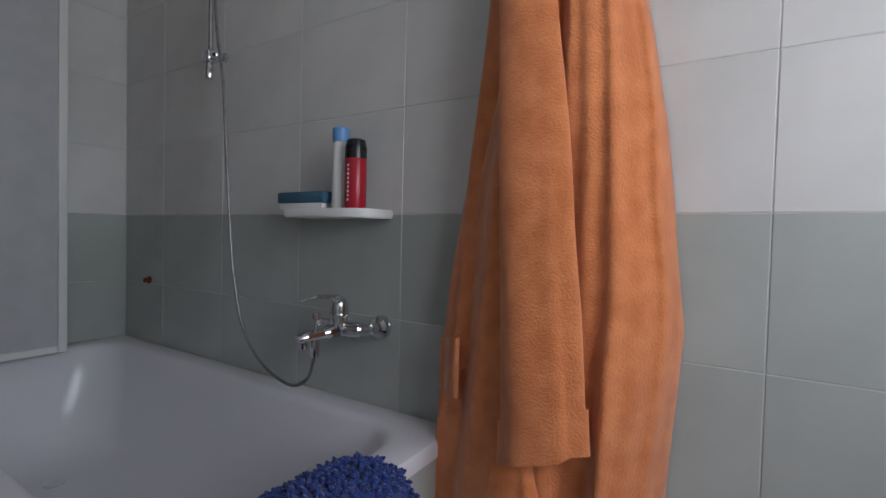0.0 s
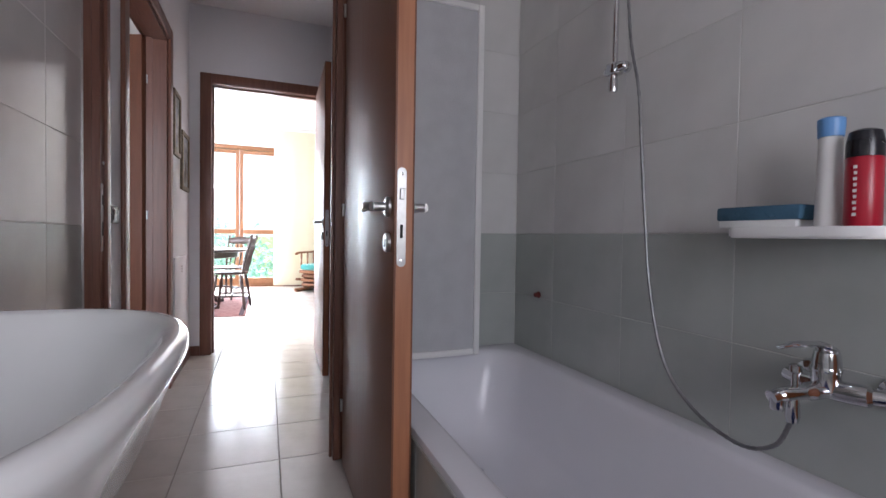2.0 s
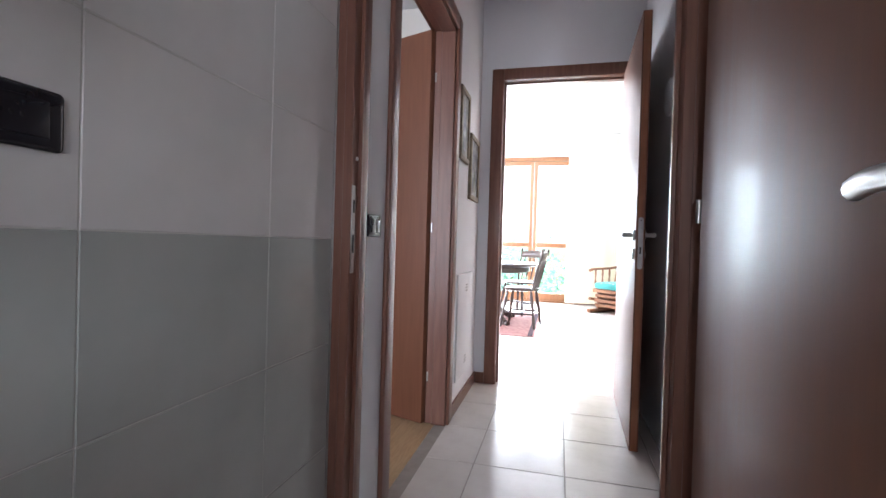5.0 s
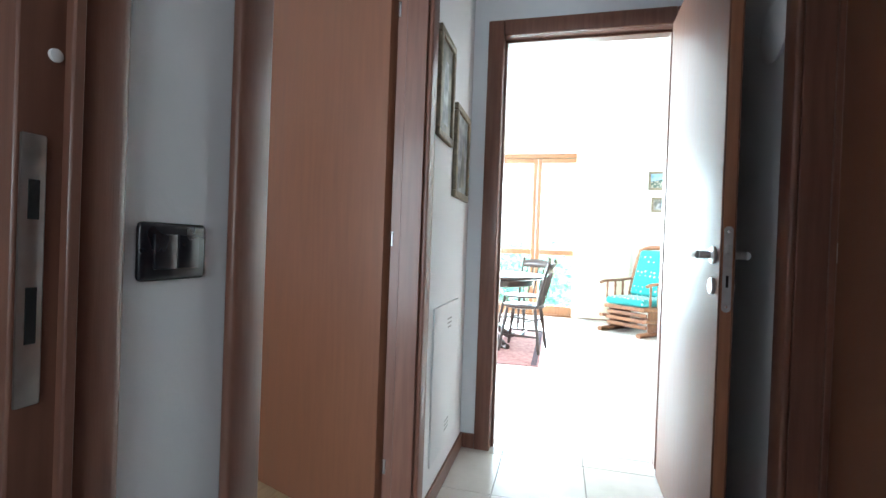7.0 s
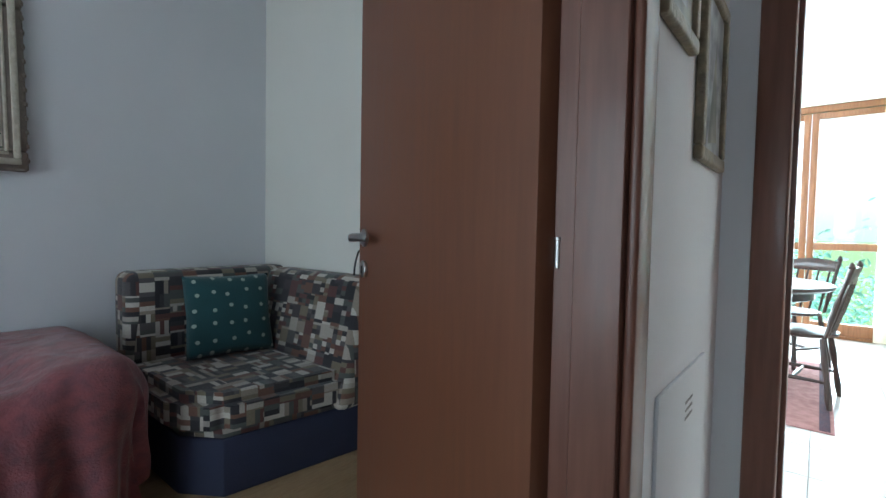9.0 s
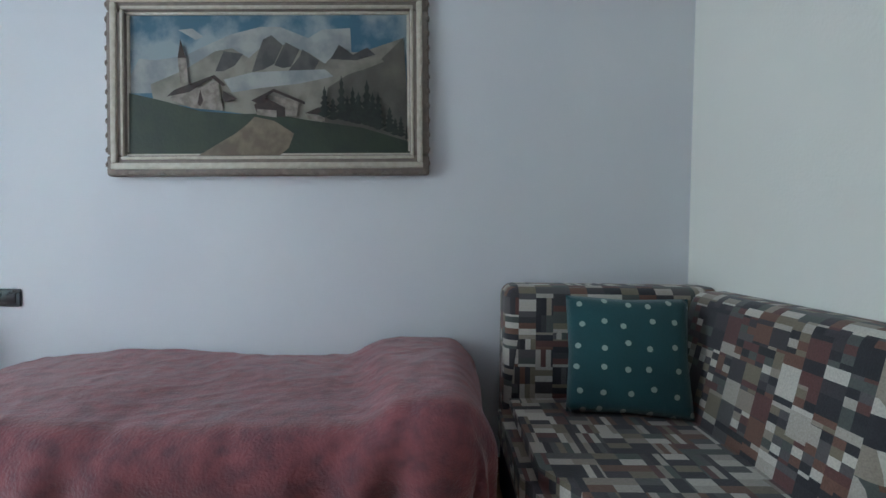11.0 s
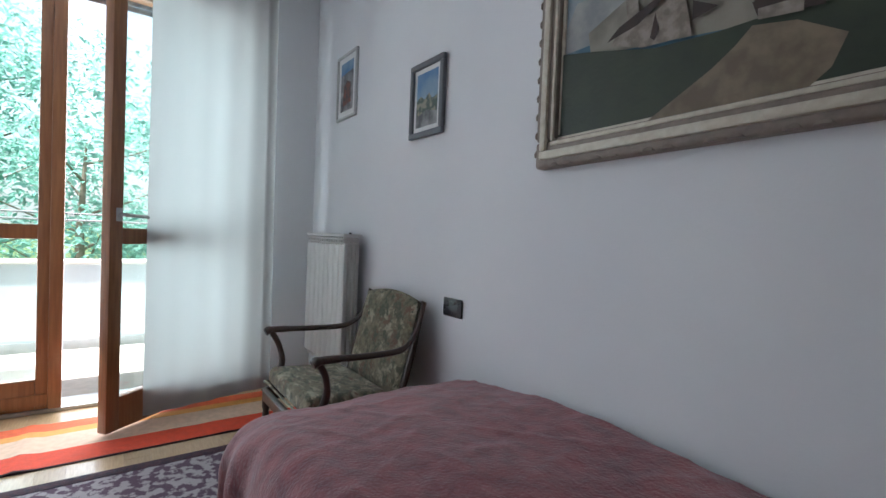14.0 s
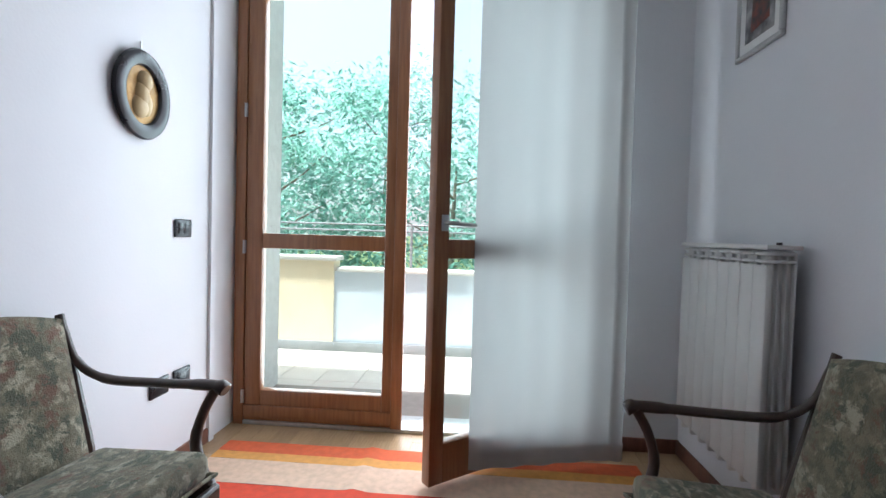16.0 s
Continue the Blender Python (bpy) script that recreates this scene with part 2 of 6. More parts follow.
# the gap in the south wall is added, unseen, and lets the side fill in
walls("wall_living_south", [((LX0, LS, 0), (-7.4, LS - 0.15, LH)), ((-5.0, LS, 0), (LX1, LS - 0.15, LH)), ((-7.4, LS, 0), (-5.0, LS - 0.15, 0.3)), ((-7.4, LS, 2.3), (-5.0, LS - 0.15, LH))], CREAM_WALL, "cream living room wall with an added unseen opening")
walls("wall_living_east", [((LX1, HN + 0.12, 0), (LX1 + 0.12, LN, LH)), ((LX1 - 0.001, LS, 0), (LX1 + 0.06, -0.79, LH)), ((LX1 - 0.002, -0.79, H), (LX1 + 0.06, HN + 0.12, LH))], CREAM_WALL, "cream living room wall beside the doorway")
for nm, a, b in (("bath", (BX - 0.1, BS - 0.1), (BE + 0.2, BN + 0.12)), ("hall", (LX1, HS - 0.12), (BX - 0.1, HN + 0.12)), ("bedroom", (RW - 0.12, RS - 0.15), (RE + 0.25, HS - 0.13)), ("living", (LX0 - 0.25, LS - 0.15), (LX1, LN + 0.15))):
    top = LH if nm == "living" else H
    structure("ceiling_" + nm, B((a[0], a[1], top), (b[0], b[1], top + 0.12)), CEILING, "plain white painted ceiling", "ceiling")

floor_main = structure("floor_hall", B((LX0 - 0.25, LS - 0.15, -0.12), (BE + 0.2, BN + 0.7, -0.004)), FLOOR_GROUT, "beige ceramic tiles in straight joints", "floor")
floor_bed = structure("floor_bedroom", B((RW - 0.12, RS - 0.15, -0.1), (RE + 0.25, -0.72, -0.002)), PARQUET, "warm wooden strip parquet in the bedroom", "floor")


# ---- doors and frames ----
def casing(name, axis, face, lo, hi, top, out, w=0.075, d=0.018):
    """A rounded surround on a wall face; axis: the one along the wall; out: the way it stands proud."""
    fr = thing(name, pose(0, 0, 0), "brown wood-grain moulded door surround", "door frame", "", "structure")
    for nm, a0, a1, z0, z1 in (("jamb", lo - w, lo, 0, top + w), ("jamb", hi, hi + w, 0, top + w), ("head", lo, hi, top, top + w)):
        p, q = (a0, face, z0), (a1, face + out * d, z1)
        if axis == "y":
            p, q = (face, a0, z0), (face + out * d, a1, z1)
        part(nm, B(p, q, 0.007, 3), FRAME_WOOD, fr, "", 40)
    return fr


def lining(name, axis, f0, f1, lo, hi, top, stop, t=0.03):
    """The lining of a doorway between two wall faces, with a stop along it."""
    fr = thing(name, pose(0, 0, 0), "brown wood-grain door lining", "door frame", "", "structure")
    s0, s1 = stop
    for nm, a0, a1, z0, z1, b0, b1 in (("lining_board", lo - t + 0.004, lo, 0, top, f0, f1), ("lining_board", hi, hi + t - 0.004, 0, top, f0, f1), ("lining_head", lo - t + 0.004, hi + t - 0.004, top, top + t - 0.004, f0, f1),
                                       ("stop", lo, lo + 0.012, 0, top, s0, s1), ("stop", hi - 0.012, hi, 0, top, s0, s1), ("stop", lo, hi, top - 0.012, top, s0, s1)):
        part(nm, B(*(((a0, b0, z0), (a1, b1, z1)) if axis == "x" else ((b0, a0, z0), (b1, a1, z1))), 0.002, 1), FRAME_WOOD, fr, "", 40)
    return fr


def lever(parent, x, y, z, side, toward):
    """A lever handle with its round rose and a key rose below; side: +1 or -1 across the leaf; toward: the way the lever points along it."""
    bm = turn(lathe(bmesh.new(), [(0.026, 0), (0.026, 0.007), (0.022, 0.010), (0.011, 0.011), (0.011, 0.042)], 20), pose(x, y, z, -90 * side))
    h = part("handle", bm, STEEL, parent, "satin steel lever handle")
    pts = smooth_path([(x, y + side * 0.044, z), (x + toward * 0.03, y + side * 0.052, z + 0.002), (x + toward * 0.08, y + side * 0.050, z + 0.004), (x + toward * 0.125, y + side * 0.042, z)])
    part("grip", tube(bmesh.new(), pts, [0.0105] * 8 + [0.0095] * (len(pts) - 9) + [0.006], 12, 1.15), STEEL, h)
    bm = turn(lathe(bmesh.new(), [(0.025, 0), (0.025, 0.008), (0.021, 0.011), (0.012, 0.011)], 20), pose(x, y, z - 0.092, -90 * side))
    k = part("key_rose", bm, STEEL, parent, "round satin steel keyhole rose")
    part("keyhole", B((x - 0.003, y + side * 0.011, z - 0.104), (x + 0.003, y + side * 0.0125, z - 0.082)), DARK, k)


def door_leaf(name, m, w, label, cyl=1, half=0.0205, off=0.0, lift=0.028):
    """A flush leaf: hinge edge at the origin, leaf along +x, faces at y = +-0.02."""
    d = thing(name, m, label, "door", "", "structure")
    part("leaf", B((0.003, -half, 0.008), (w, half, 2.095), 0.003, 2), DOOR_WOOD, d)
    part("edge_band", B((w - 0.001, 0.006 - half, 0.01), (w + 0.0012, half - 0.006, 2.09)), EDGE_WOOD, d, "lighter reddish edge band")
    bm = bmesh.new()
    zc = 0.997
    prof = [(off + 0.0115 * math.cos(a), (0.112 if k < 10 else -0.112) + 0.0115 * math.sin(a)) for k, a in enumerate([math.pi * i / 9 for i in range(10)] + [math.pi + math.pi * i / 9 for i in range(10)])]
    vs = [bm.verts.new((w + 0.001, py, zc + pz)) for py, pz in prof]
    f = bm.faces.new(vs)
    r = bmesh.ops.extrude_face_region(bm, geom=[f])
    bmesh.ops.translate(bm, verts=[v for v in r["geom"] if isinstance(v, bmesh.types.BMVert)], vec=(0.003, 0, 0))
    bmesh.ops.recalc_face_normals(bm, faces=bm.faces)
    pl = part("lock_plate", bm, STEEL, d, "rounded satin steel lock plate")
    part("latch", B((w, off - 0.006, zc + 0.044), (w + 0.009, off + 0.006, zc + 0.072), 0.002, 1), STEEL, pl)
    part("bolt_slot", B((w, off - 0.0035, zc - 0.052), (w + 0.0045, off + 0.0035, zc - 0.018)), DARK, pl)
    for zz in (zc + 0.108, zc - 0.108):
        part("screw", turn(lathe(bmesh.new(), [(0.0035, 0), (0.0035, 0.001), (0.002, 0.0015)], 10), pose(w + 0.0038, off, zz, 0, 90)), CHROME, pl)
    for side in (1, -1):
        lever(d, w - 0.05, side * half, zc + lift, side, -1)
    for zz in (0.25, 1.05, 1.85):
        bm = lathe(bmesh.new(), [(0.0055, -0.022), (0.0055, 0.022)], 12, (0.0, cyl * (half + 0.0035), zz))
        part("hinge", lathe(bm, [(0.0065, 0.023), (0.0065, 0.028)], 12, (0.0, cyl * (half + 0.0035), zz)), STEEL, d, "small steel hinge")
    return d


EDGE_WOOD = material("door_edge_band", (0.40, 0.17, 0.085), 0.4, (0.33, 0.13, 0.065), 6, stretch=(10, 10, 0.7))
casing("door_frame_bath_hall", "y", HX1 - 0.001, -0.655, 0.165, 2.10, -1)
casing("door_frame_bath_inside", "y", BX, -0.655, 0.165, 2.10, 1, 0.07, 0.016)
bath_lining = lining("door_lining_bath", "y", BX + 0.018, HX1 - 0.001, -0.652, 0.162, 2.097, (-2.292, -2.280))
part("edge_moulding", B((-2.351, -0.72, 0), (-2.294, -0.646, 2.10), 0.016, 5), FRAME_WOOD, bath_lining, "rounded glossy edge moulding", 60)
casing("door_frame_bedroom_hall", "x", HS, -3.475, -2.585, 2.10, 1)
casing("door_frame_bedroom_inside", "x", -0.78, -3.475, -2.585, 2.10, -1)
lining("door_lining_bedroom", "x", -0.78, HS, -3.475, -2.585, 2.10, (-0.735, HS))
casing("door_frame_living_hall", "y", HX0, -0.505, 0.295, 2.105, 1, 0.08, 0.02)
casing("door_frame_living_inside", "y", LX1, -0.505, 0.295, 2.105, -1)
lining("door_lining_living", "y", LX1, HX0, -0.505, 0.295, 2.105, (-4.40, -4.345))
casing("door_frame_closet", "x", HN, -3.34, -2.52, 2.10, -1, 0.075, 0.018)
lining("door_lining_closet", "x", HN, HN + 0.14, -3.34, -2.52, 2.10, (0.47, 0.485))
door_leaf("door_1", pose(-2.187, 0.217, 0), 0.785, "brown wood veneer bathroom door standing open", -1, 0.0265, -0.008)
door_leaf("door_2", pose(-4.262, 0.292, 0, 0, 0, -1.5), 0.83, "brown wood veneer living room door standing open", 1, 0.0205, 0.0, 0.04)
door_leaf("door_3", pose(-3.455, -0.775, 0, 0, 0, -110.5), 0.80, "brown wood veneer bedroom door standing open", -1, 0.0205, 0.0, 0.062)
door_leaf("door_4", pose(-3.335, 0.507, 0), 0.81, "brown wood veneer door closed in the hall", -1)


# ---- tiles, planks ----
TILES = {}


def tile_piece(name, mat, u0, z0, w, h, put, parent, d=0.006):
    """A tile with a chamfered rim; put turns (along, out, up) into a pose."""
    key = (name, mat.name, round(w, 3), round(h, 3))
    if key not in TILES:
        bm, c = bmesh.new(), 0.0014
        lo = [bm.verts.new(p) for p in ((0, 0, 0), (w, 0, 0), (w, 0, h), (0, 0, h))]
        md = [bm.verts.new(p) for p in ((0, -d + c, 0), (w, -d + c, 0), (w, -d + c, h), (0, -d + c, h))]
        hi = [bm.verts.new(p) for p in ((c, -d, c), (w - c, -d, c), (w - c, -d, h - c), (c, -d, h - c))]
        for a, b in ((lo, md), (md, hi)):
            for k in range(4):
                bm.faces.new((a[k], a[(k + 1) % 4], b[(k + 1) % 4], b[k]))
        bm.faces.new(hi)
        bmesh.ops.recalc_face_normals(bm, faces=bm.faces)
        TILES[key] = mesh_of(name, bm, mat)
    ob = new(name, TILES[key])
    ob.matrix_world = put(u0, z0)
    ob.parent = parent
    return ob


def tile_wall(parent, length, put, first, holes=(), top=2.62, pitch=0.405, row=0.285, joint=0.0018):
    us = [0.0] + [u for u in (first + pitch * k for k in range(-20, 20)) if 0.02 < u < length - 0.02] + [length]
    zs = [0.1165 + row * k for k in range(9)]
    zs = [0.0] + [z for z in zs if z > 0.1 and z < top - 0.03] + [top]
    for u0, u1 in zip(us, us[1:]):
        for z0, z1 in zip(zs, zs[1:]):
            mat = TILE_GREEN if z1 < 0.98 else TILE_LIGHT
            pieces = [(u0, u1, z0, z1)]
            for h0, h1, g0, g1 in holes:
                cut = []
                for a0, a1, b0, b1 in pieces:
                    if a1 <= h0 or a0 >= h1 or b1 <= g0 or b0 >= g1:
                        cut.append((a0, a1, b0, b1))
                        continue
                    if a0 < h0:
                        cut.append((a0, h0, b0, b1))
                    if a1 > h1:
                        cut.append((h1, a1, b0, b1))
                    m0, m1 = max(a0, h0), min(a1, h1)
                    if b0 < g0:
                        cut.append((m0, m1, b0, g0))
                    if b1 > g1:
                        cut.append((m0, m1, g1, b1))
                pieces = cut
            for a0, a1, b0, b1 in pieces:
                if a1 - a0 > 0.008 and b1 - b0 > 0.008:
                    tile_piece("wall_tile", mat, a0 + joint / 2, b0 + joint / 2, a1 - a0 - joint, b1 - b0 - joint, put, parent)


tile_wall(bath_north, BE - BX, lambda u, z: pose(BX + u, BN + 0.006, z), -0.73 - BX)
tile_wall(bath_south, BE - BX - 0.02, lambda u, z: pose(BE - u, BS - 0.006, z, 0, 0, 180), 0.35)
tile_wall(bath_west, BN - BS, lambda u, z: pose(BX - 0.006, BS + u, z, 0, 0, 90), 0.30, [(-0.1, 0.2 - BS, -1, 2.12)])
tile_wall(bath_east, BN - BS, lambda u, z: pose(BE + 0.006, BN - u, z, 0, 0, -90), 0.30, [(BN - 0.7, BN + 0.2, 0.86, 1.86)])
structure("trim_tile_edge", B((BX + 0.008, BS - 0.004, 0), (BX + 0.018, BS + 0.004, 2.62)), STEEL, "pale metal tile edge trim", "trim")


def floor_tiles(parent, x0, x1, y0, y1, px=-2.712, py=-0.048, pitch=0.389, joint=0.004):
    xs = [x0] + [x for x in (px + pitch * k for k in range(-30, 30)) if x0 + 0.02 < x < x1 - 0.02] + [x1]
    ys = [y0] + [y for y in (py + pitch * k for k in range(-30, 30)) if y0 + 0.02 < y < y1 - 0.02] + [y1]
    for a, b in zip(xs, xs[1:]):
        for c, d in zip(ys, ys[1:]):
            tile_piece("floor_tile", FLOOR_TILE, 0, 0, b - a - joint, d - c - joint, lambda u, z: Matrix.Translation((a + joint / 2, c + joint / 2, -0.005)) @ Matrix(((1, 0, 0, 0), (0, 0, 1, 0), (0, -1, 0, 0), (0, 0, 0, 1))), parent, 0.005)


floor_tiles(floor_main, HX0 - 0.12, HX1, HS, HN)
floor_tiles(floor_main, HX1, BE, BS, BN)
floor_tiles(floor_main, LX0, HX0 - 0.12, LS, LN)

# ---- bathroom ----
tub = thing("bathtub", pose(-1.40, 0.645, 0) @ Matrix.Diagonal((1.01, 1, 1, 1)), "white enamel built-in bathtub with a tiled apron", "bathtub")


def rounded(hx, hy, r, n=6):
    return [(sx * (hx - r) + r * math.cos(a), sy * (hy - r) + r * math.sin(a)) for sx, sy, a0 in ((1, 1, 0), (-1, 1, 90), (-1, -1, 180), (1, -1, 270)) for a in (radians(a0 + 90 * k / n) for k in range(n + 1))]


bm = bmesh.new()
rings = []
for hx, hy, r, z, dx in ((0.85, 0.385, 0.012, 0.02, 0), (0.85, 0.385, 0.012, 0.40, 0), (0.85, 0.385, 0.012, 0.428, 0), (0.846, 0.381, 0.015, 0.438, 0), (0.838, 0.373, 0.02, 0.441, 0), (0.775, 0.315, 0.13, 0.441, 0), (0.762, 0.302, 0.13, 0.437, 0), (0.750, 0.290, 0.13, 0.420, 0.0), (0.72, 0.268, 0.15, 0.30, -0.01), (0.66, 0.235, 0.16, 0.14, -0.03), (0.58, 0.19, 0.15, 0.075, -0.05), (0.45, 0.13, 0.12, 0.06, -0.06)):
    rings.append([bm.verts.new((x + dx, y, z)) for x, y in rounded(hx, hy, r)])
for a, b in zip(rings[1:], rings[2:]):
    for k in range(len(a)):
        bm.faces.new((a[k], a[(k + 1) % len(a)], b[(k + 1) % len(a)], b[k]))
bm.faces.new(rings[-1])
for v in rings[0]:
    bm.verts.remove(v)
part("basin", bm, ENAMEL, tub, "smooth white enamel", 45)
part("drain", lathe(bmesh.new(), [(0.03, 0.0), (0.03, 0.004), (0.022, 0.005), (0.0001, 0.003)], 20, (-0.45, 0, 0.061)), CHROME, tub)
apron = part("apron", B((-0.848, -0.383, 0), (0.848, -0.372, 0.425)), GROUT, tub, "grey-green tiled apron")
for k in range(4):
    tile_piece("apron_tile", TILE_GREEN, 0, 0, 0.421, 0.30, lambda u, z: Matrix.Translation((-0.846 + 0.424 * k, -0.383, 0.12)), apron)
    tile_piece("apron_tile", TILE_GREEN, 0, 0, 0.421, 0.115, lambda u, z: Matrix.Translation((-0.846 + 0.424 * k, -0.383, 0.002)), apron)
part("end_panel", B((0.838, -0.38, 0), (0.846, 0.38, 0.425)), TILE_GREEN, tub)

screen = thing("bath_screen", pose(-2.105, 0.29, 0.445), "frosted bath screen in a white frame on the tub rim", "shower screen")
FROST = material("frosted_acrylic", (0.50, 0.51, 0.53), 0.32, (0.46, 0.47, 0.49), 12, bump=0.15, bump_scale=180)
for k, dx in ((0, 0.0), (1, -0.035), (2, -0.07)):
    bm = bmesh.new()
    for a, b in (((dx, 0.03, 0), (dx + 0.022, 0.44, 0.026)), ((dx, 0.03, 1.464), (dx + 0.022, 0.44, 1.49)), ((dx, 0.0, 0), (dx + 0.022, 0.03, 1.49)), ((dx, 0.44, 0), (dx + 0.022, 0.468, 1.49))):
        box(bm, a, b, 0.004, 2)
    fr = part("panel_frame", bm, WHITE_PLASTIC, screen, "white profile frame")
    part("pane", B((dx + 0.008, 0.028, 0.024), (dx + 0.013, 0.442, 1.466)), FROST, fr, "grey frosted pane")

rail = thing("shower_rail", pose(-1.533, BN - 0.001, 0), "chrome shower rail with a hand shower and holder", "shower")
part("bar", lathe(bmesh.new(), [(0.0095, 1.47), (0.0095, 2.18)], 14, (0, -0.055, 0)), CHROME, rail)
for zz in (2.16,):
    part("bracket", turn(lathe(bmesh.new(), [(0.018, 0), (0.018, 0.012), (0.011, 0.015), (0.011, 0.06)], 16), pose(0, 0, zz, 90)), CHROME, rail)
part("bracket", turn(lathe(bmesh.new(), [(0.018, 0), (0.018, 0.012), (0.011, 0.015), (0.011, 0.06)], 16), pose(0, 0, 1.53, 90)), CHROME, rail)
sl = part("slider", B((-0.021, -0.078, 1.495), (0.021, -0.034, 1.535), 0.008, 3), CHROME, rail, "chrome slider with a knob")
part("knob", turn(lathe(bmesh.new(), [(0.016, 0), (0.018, 0.01), (0.012, 0.03), (0.004, 0.034)], 14), pose(0.02, -0.056, 1.515, 0, 90)), CHROME, sl)
part("knob", turn(lathe(bmesh.new(), [(0.013, 0), (0.015, 0.012), (0.010, 0.024)], 14), pose(-0.02, -0.056, 1.515, 0, -90)), CHROME, sl)
part("holder", lathe(bmesh.new(), [(0.013, 1.44), (0.015, 1.455), (0.015, 1.475), (0.011, 1.495)], 14, (0.0, -0.06, 0)), CHROME, rail)
hose_pts = smooth_path([(0.10, -0.10, 2.05), (0.12, -0.118, 1.75), (0.142, -0.12, 1.541), (0.176, -0.12, 1.393), (0.194, -0.12, 1.214), (0.213, -0.12, 1.019), (0.239, -0.12, 0.807), (0.294, -0.12, 0.62), (0.391, -0.12, 0.523), (0.516, -0.125, 0.488), (0.605, -0.14, 0.525), (0.648, -0.155, 0.60)], 12)
rings_r = [0.0052 if k % 2 else 0.0040 for k in range(len(hose_pts))]
part("hose", tube(bmesh.new(), hose_pts, rings_r, 10), material("dull_hose_metal", (0.30, 0.30, 0.31), 0.38, (0.22, 0.22, 0.23), 30, metal=0.85), rail, "ribbed metal hose", 60)
hs = part("hand_shower", tube(bmesh.new(), [(0.036, -0.09, 2.0), (0.03, -0.075, 2.1), (0.02, -0.10, 2.2), (0.01, -0.14, 2.25)], [0.012, 0.013, 0.016, 0.02], 12), CHROME, rail)
part("spray_head", turn(lathe(bmesh.new(), [(0.02, 0), (0.045, 0.012), (0.047, 0.024), (0.04, 0.026)], 20), pose(0.01, -0.135, 2.25, 125)), CHROME, hs)

mixer = thing("bath_mixer", pose(0, BN - 0.001, 0), "chrome single-lever bath mixer on the wall", "tap")
for xx in (-0.79, -0.94):
    part("rose", turn(lathe(bmesh.new(), [(0.033, 0), (0.033, 0.006), (0.029, 0.016), (0.016, 0.022), (0.014, 0.060)], 22), pose(xx, 0, 0.661, 90)), CHROME, mixer)
part("body", tube(bmesh.new(), smooth_path([(-0.775, -0.062, 0.663), (-0.81, -0.072, 0.660), (-0.865, -0.078, 0.658), (-0.92, -0.072, 0.660), (-0.955, -0.062, 0.663)]), [0.015] * 5 + [0.021] * 14 + [0.015] * 6, 16), CHROME, mixer)
part("cartridge", lathe(bmesh.new(), [(0.022, 0.655), (0.025, 0.672), (0.025, 0.712), (0.022, 0.732), (0.010, 0.742)], 20, (-0.868, -0.086, 0)), CHROME, mixer)
part("collar", lathe(bmesh.new(), [(0.0256, 0.694), (0.0265, 0.698), (0.0256, 0.702)], 20, (-0.868, -0.086, 0)), CHROME, mixer)
part("lever", tube(bmesh.new(), smooth_path([(-0.866, -0.080, 0.735), (-0.870, -0.115, 0.748), (-0.880, -0.160, 0.750), (-0.890, -0.197, 0.744)]), [0.019] * 5 + [0.012] * 9 + [0.008] * 4 + [0.005], 12, 0.5), CHROME, mixer)
part("spout", tube(bmesh.new(), smooth_path([(-0.868, -0.08, 0.657), (-0.880, -0.13, 0.652), (-0.893, -0.175, 0.648), (-0.900, -0.198, 0.642)]), [0.021] * 6 + [0.017] * 8 + [0.015] * 5, 16, 0.85), CHROME, mixer)
part("aerator", lathe(bmesh.new(), [(0.011, 0.618), (0.013, 0.622), (0.013, 0.642)], 14, (-0.896, -0.186, 0)), CHROME, mixer)
part("diverter", lathe(bmesh.new(), [(0.007, 0.655), (0.007, 0.690), (0.011, 0.693), (0.011, 0.706), (0.006, 0.709)], 14, (-0.886, -0.150, 0)), CHROME, mixer)
part("outlet", lathe(bmesh.new(), [(0.010, 0.592), (0.013, 0.605), (0.011, 0.640)], 14, (-0.886, -0.155, 0)), CHROME, mixer)

shelf = thing("wall_shelf", pose(0, BN - 0.002, 0), "white plastic bathroom shelf on the tiles", "shelf")
bm = bmesh.new()
pr = [(-1.075, 0.0), (-1.075, -0.10), (-1.055, -0.122), (-0.85, -0.128), (-0.795, -0.115), (-0.765, -0.085), (-0.757, -0.04), (-0.757, 0.0)]
f = bm.faces.new([bm.verts.new((x, y, 0.958)) for x, y in pr])
r = bmesh.ops.extrude_face_region(bm, geom=[f])
bmesh.ops.translate(bm, verts=[v for v in r["geom"] if isinstance(v, bmesh.types.BMVert)], vec=(0, 0, 0.024))
bmesh.ops.recalc_face_normals(bm, faces=bm.faces)
bmesh.ops.bevel(bm, geom=list(bm.edges), offset=0.004, segments=2, affect="EDGES")
part("board", bm, WHITE_PLASTIC, shelf)


def col(name, c, rough=0.35, **k):
    return material(name, c, rough, tuple(v * 0.88 for v in c), k.pop("scale", 12), **k)


BLUE_CAP, RED_CAN, SPONGE = col("light_blue_plastic", (0.12, 0.30, 0.60)), col("red_paint", (0.42, 0.012, 0.03), 0.3), col("blue_sponge", (0.045, 0.12, 0.19), 0.9, bump=0.5, bump_scale=90)
box_ = thing("sponge_box", pose(-1.01, 0.972, 0.982), "flat blue box lying on the wall shelf", "box")
part("lid", B((-0.095, -0.05, 0.016), (0.095, 0.05, 0.048), 0.006), SPONGE, box_)
part("base", B((-0.09, -0.046, 0), (0.085, 0.046, 0.018), 0.003), WHITE_PLASTIC, box_)
bt = thing("shampoo_bottle", pose(-0.876, 0.945, 0.982), "slim white bottle with a light blue cap", "bottle")
